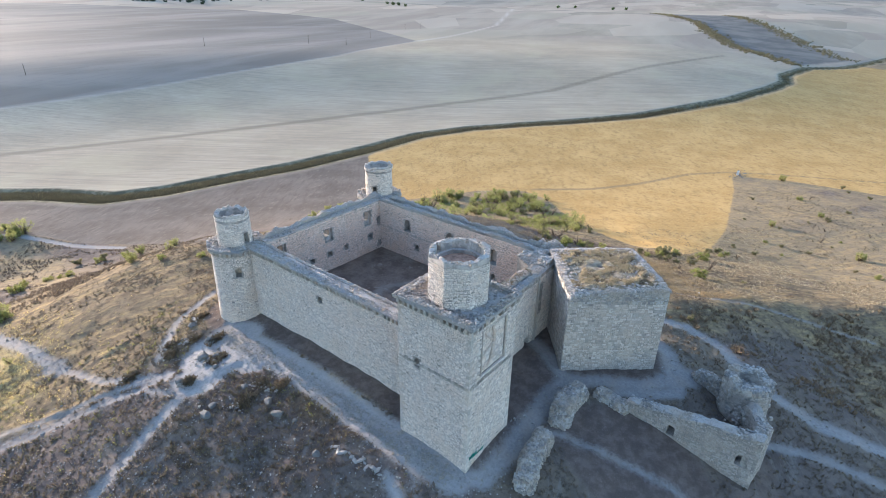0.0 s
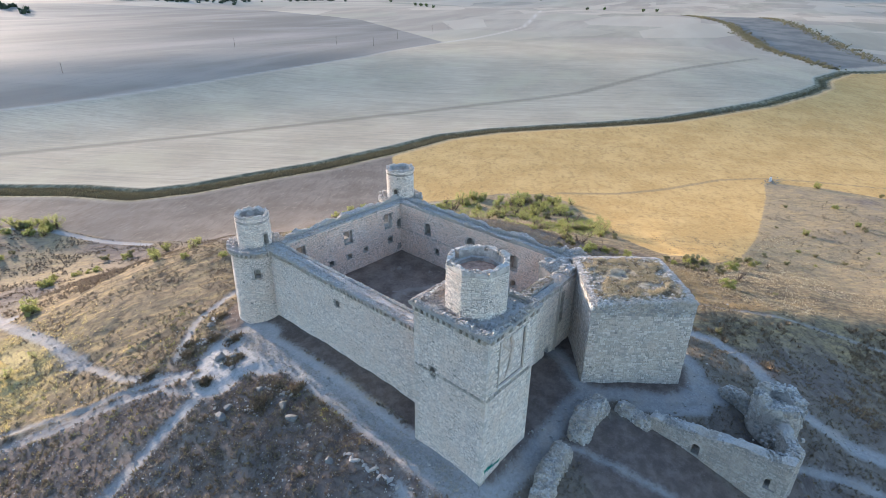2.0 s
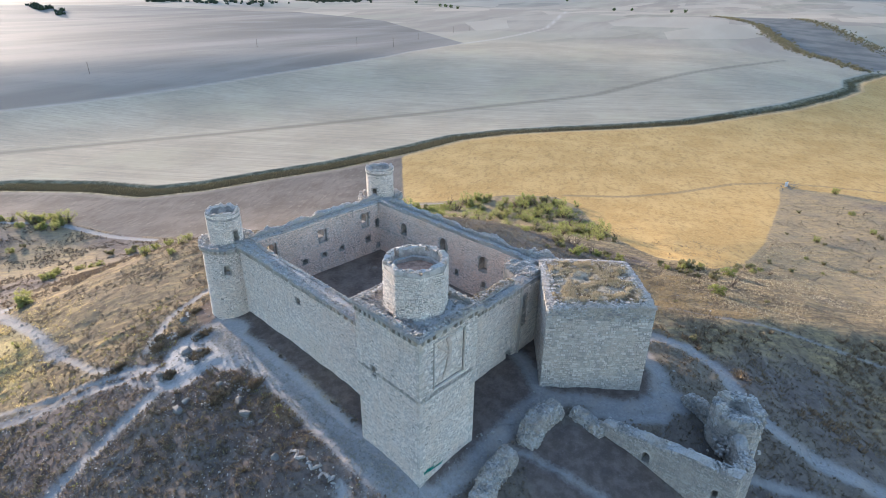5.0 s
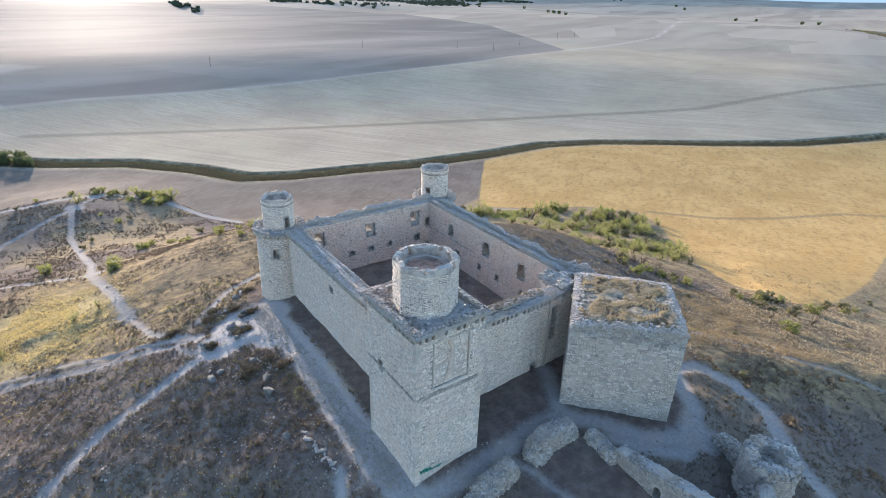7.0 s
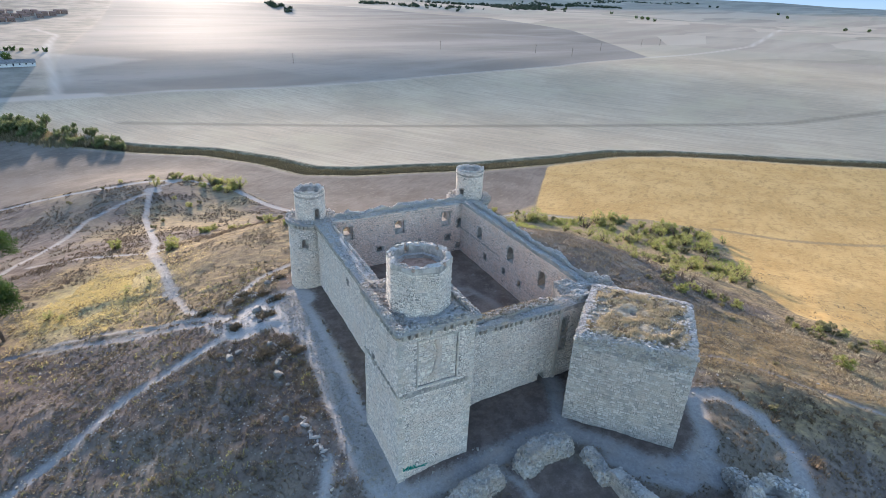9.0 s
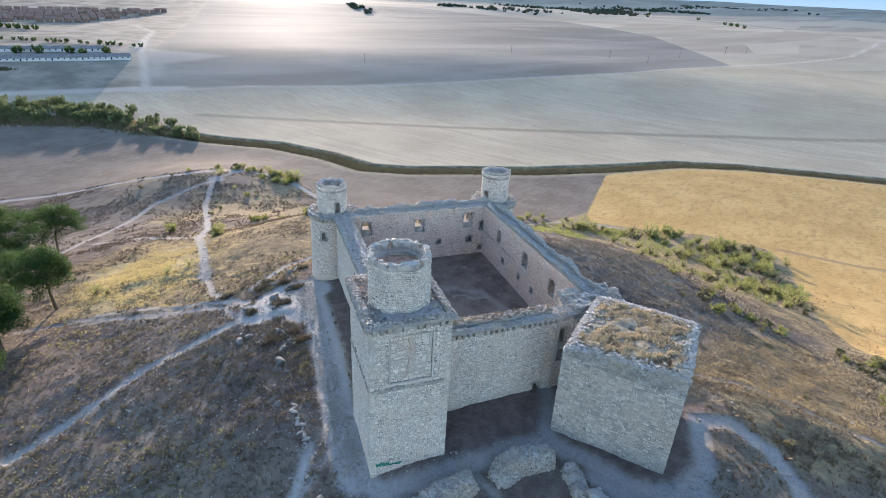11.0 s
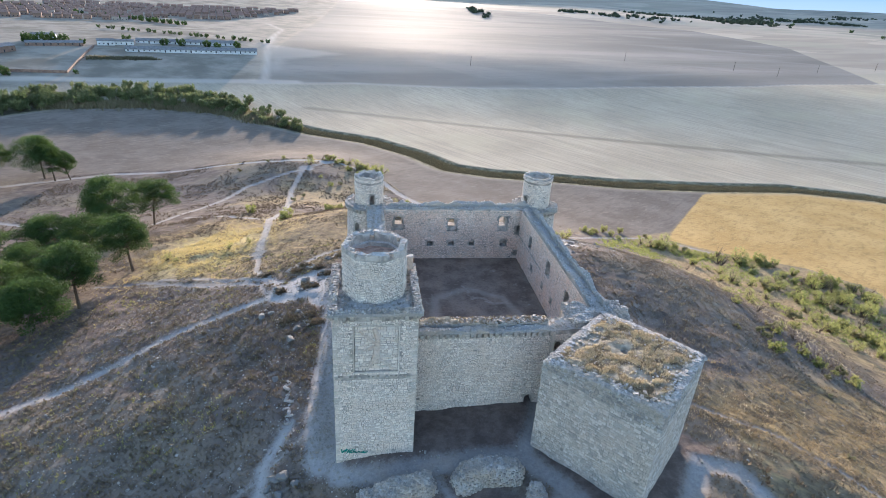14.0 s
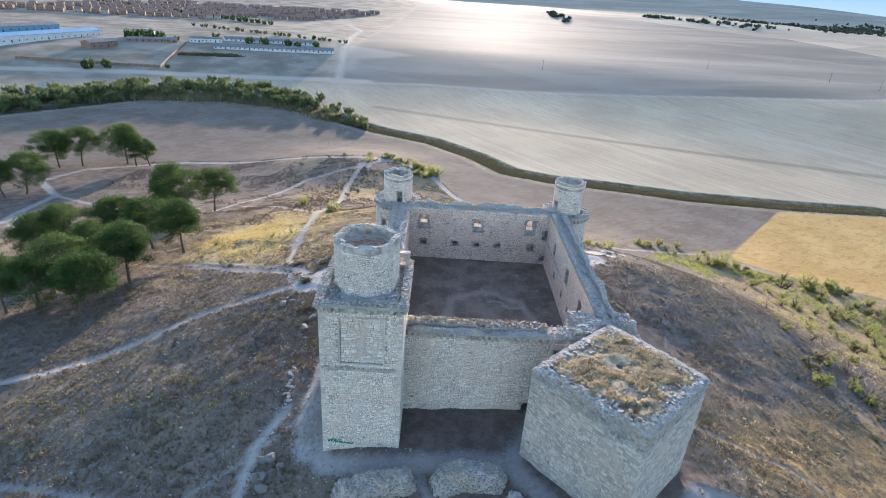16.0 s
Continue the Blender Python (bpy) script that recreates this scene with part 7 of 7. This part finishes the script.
for row_k in range(9):
    for k in range(36):
        x = -640 + 11.2 * k + row_k * 14 + r.uniform(-0.3, 0.3)
        y = 770 + row_k * 40 + 0.32 * (x + 640) + (3.0 if (k // 6) % 2 else 0.0)
        if r.random() < 0.07 or k % 12 == 5 or (row_k < 2 and x > -330) or (row_k > 6 and x < -560):
            continue
        if first:
            stand(house, x, y, 17.7)
            first = False
        else:
            copy_thing(pale_house if r.random() < 0.12 else house, pose(x, y, gz(x, y) - r.uniform(0, 0.6), 0, 0, 17.7 + 180 * (row_k % 2)))
# overgrown bank beside the old yard
x, y, g = along([(-240, 508), (-190, 524)], 700, 2.2, 46)
tufts("hedge", "dark overgrown hedge beside an old yard", REED, x, y, g.uniform(0.8, 2.4, len(x)), 6, 47, 0.7, 0.3)
wall_line = [(-236, 455), (-254, 555)]
bm = rough_wall(wall_line[0], wall_line[1], 0.4, lambda u: gz(-236 - 0.18 * u, 455 + 0.98 * u) - 0.5, lambda u, v: gz(-236 - 0.18 * u, 455 + 0.98 * u) + 2.2, 0.05, 4.0, 3)
tagged(part("brick_fence", bm, BRICKWORK), "long red brick boundary wall", "wall", kind="structure")
bm = rough_wall((-236, 455), (-340, 425), 0.4, lambda u: gz(-236 - 0.96 * u, 455 - 0.28 * u) - 0.5, lambda u, v: gz(-236 - 0.96 * u, 455 - 0.28 * u) + 2.2, 0.05, 4.0, 4)
tagged(part("brick_fence", bm, BRICKWORK), "long red brick boundary wall", "wall", kind="structure")


def make_pole():
    t = thing("power_pole", (0, 0, 0), "wooden power pole with a crossarm in a field", "pole", "power poles")
    bm = bmesh.new()
    branch(bm, (0, 0, -1), (0, 0, 10), 0.2, 0.13, 8)
    part("pole", bm, DARK_WOOD, t)
    bm = bmesh.new()
    box(bm, -1.1, 1.1, -0.07, 0.07, 9.2, 9.4)
    part("crossarm", bm, DARK_WOOD, t)
    for x in (-0.95, 0.0, 0.95):
        bm = bmesh.new()
        branch(bm, (x, 0, 9.4), (x, 0, 9.75), 0.06, 0.05, 6)
        part("insulator", bm, PANE, t)
    return t


pole = make_pole()
settle(pole, [(443, 584, 1), (469, 541, 1), (683, 634, 1), (731, 641, 1), (330, 640, 1), (560, 590, 1), (120, 567, 1)], 31)
mk = thing("field_marker", (296, 28, gz(296, 28)), "small pale stone marker with rubble at the field edge", "marker")
bm = bmesh.new()
box(bm, 295.4, 296.6, 27.4, 28.6, gz(296, 28) - 0.5, gz(296, 28) + 2.4)
bmesh.ops.bevel(bm, geom=bm.edges[:], offset=0.12, segments=2, affect="EDGES")
part("post", bm, WHITEWASH, mk)
rb = Stones(150)
for q in range(60):
    x, y = rb.r.gauss(296, 4), rb.r.gauss(27, 2)
    rb.lump(x, y, gz(x, y) + 0.1, rb.r.uniform(0.3, 0.9))
rb.link("rubble", BOULDER, mk)
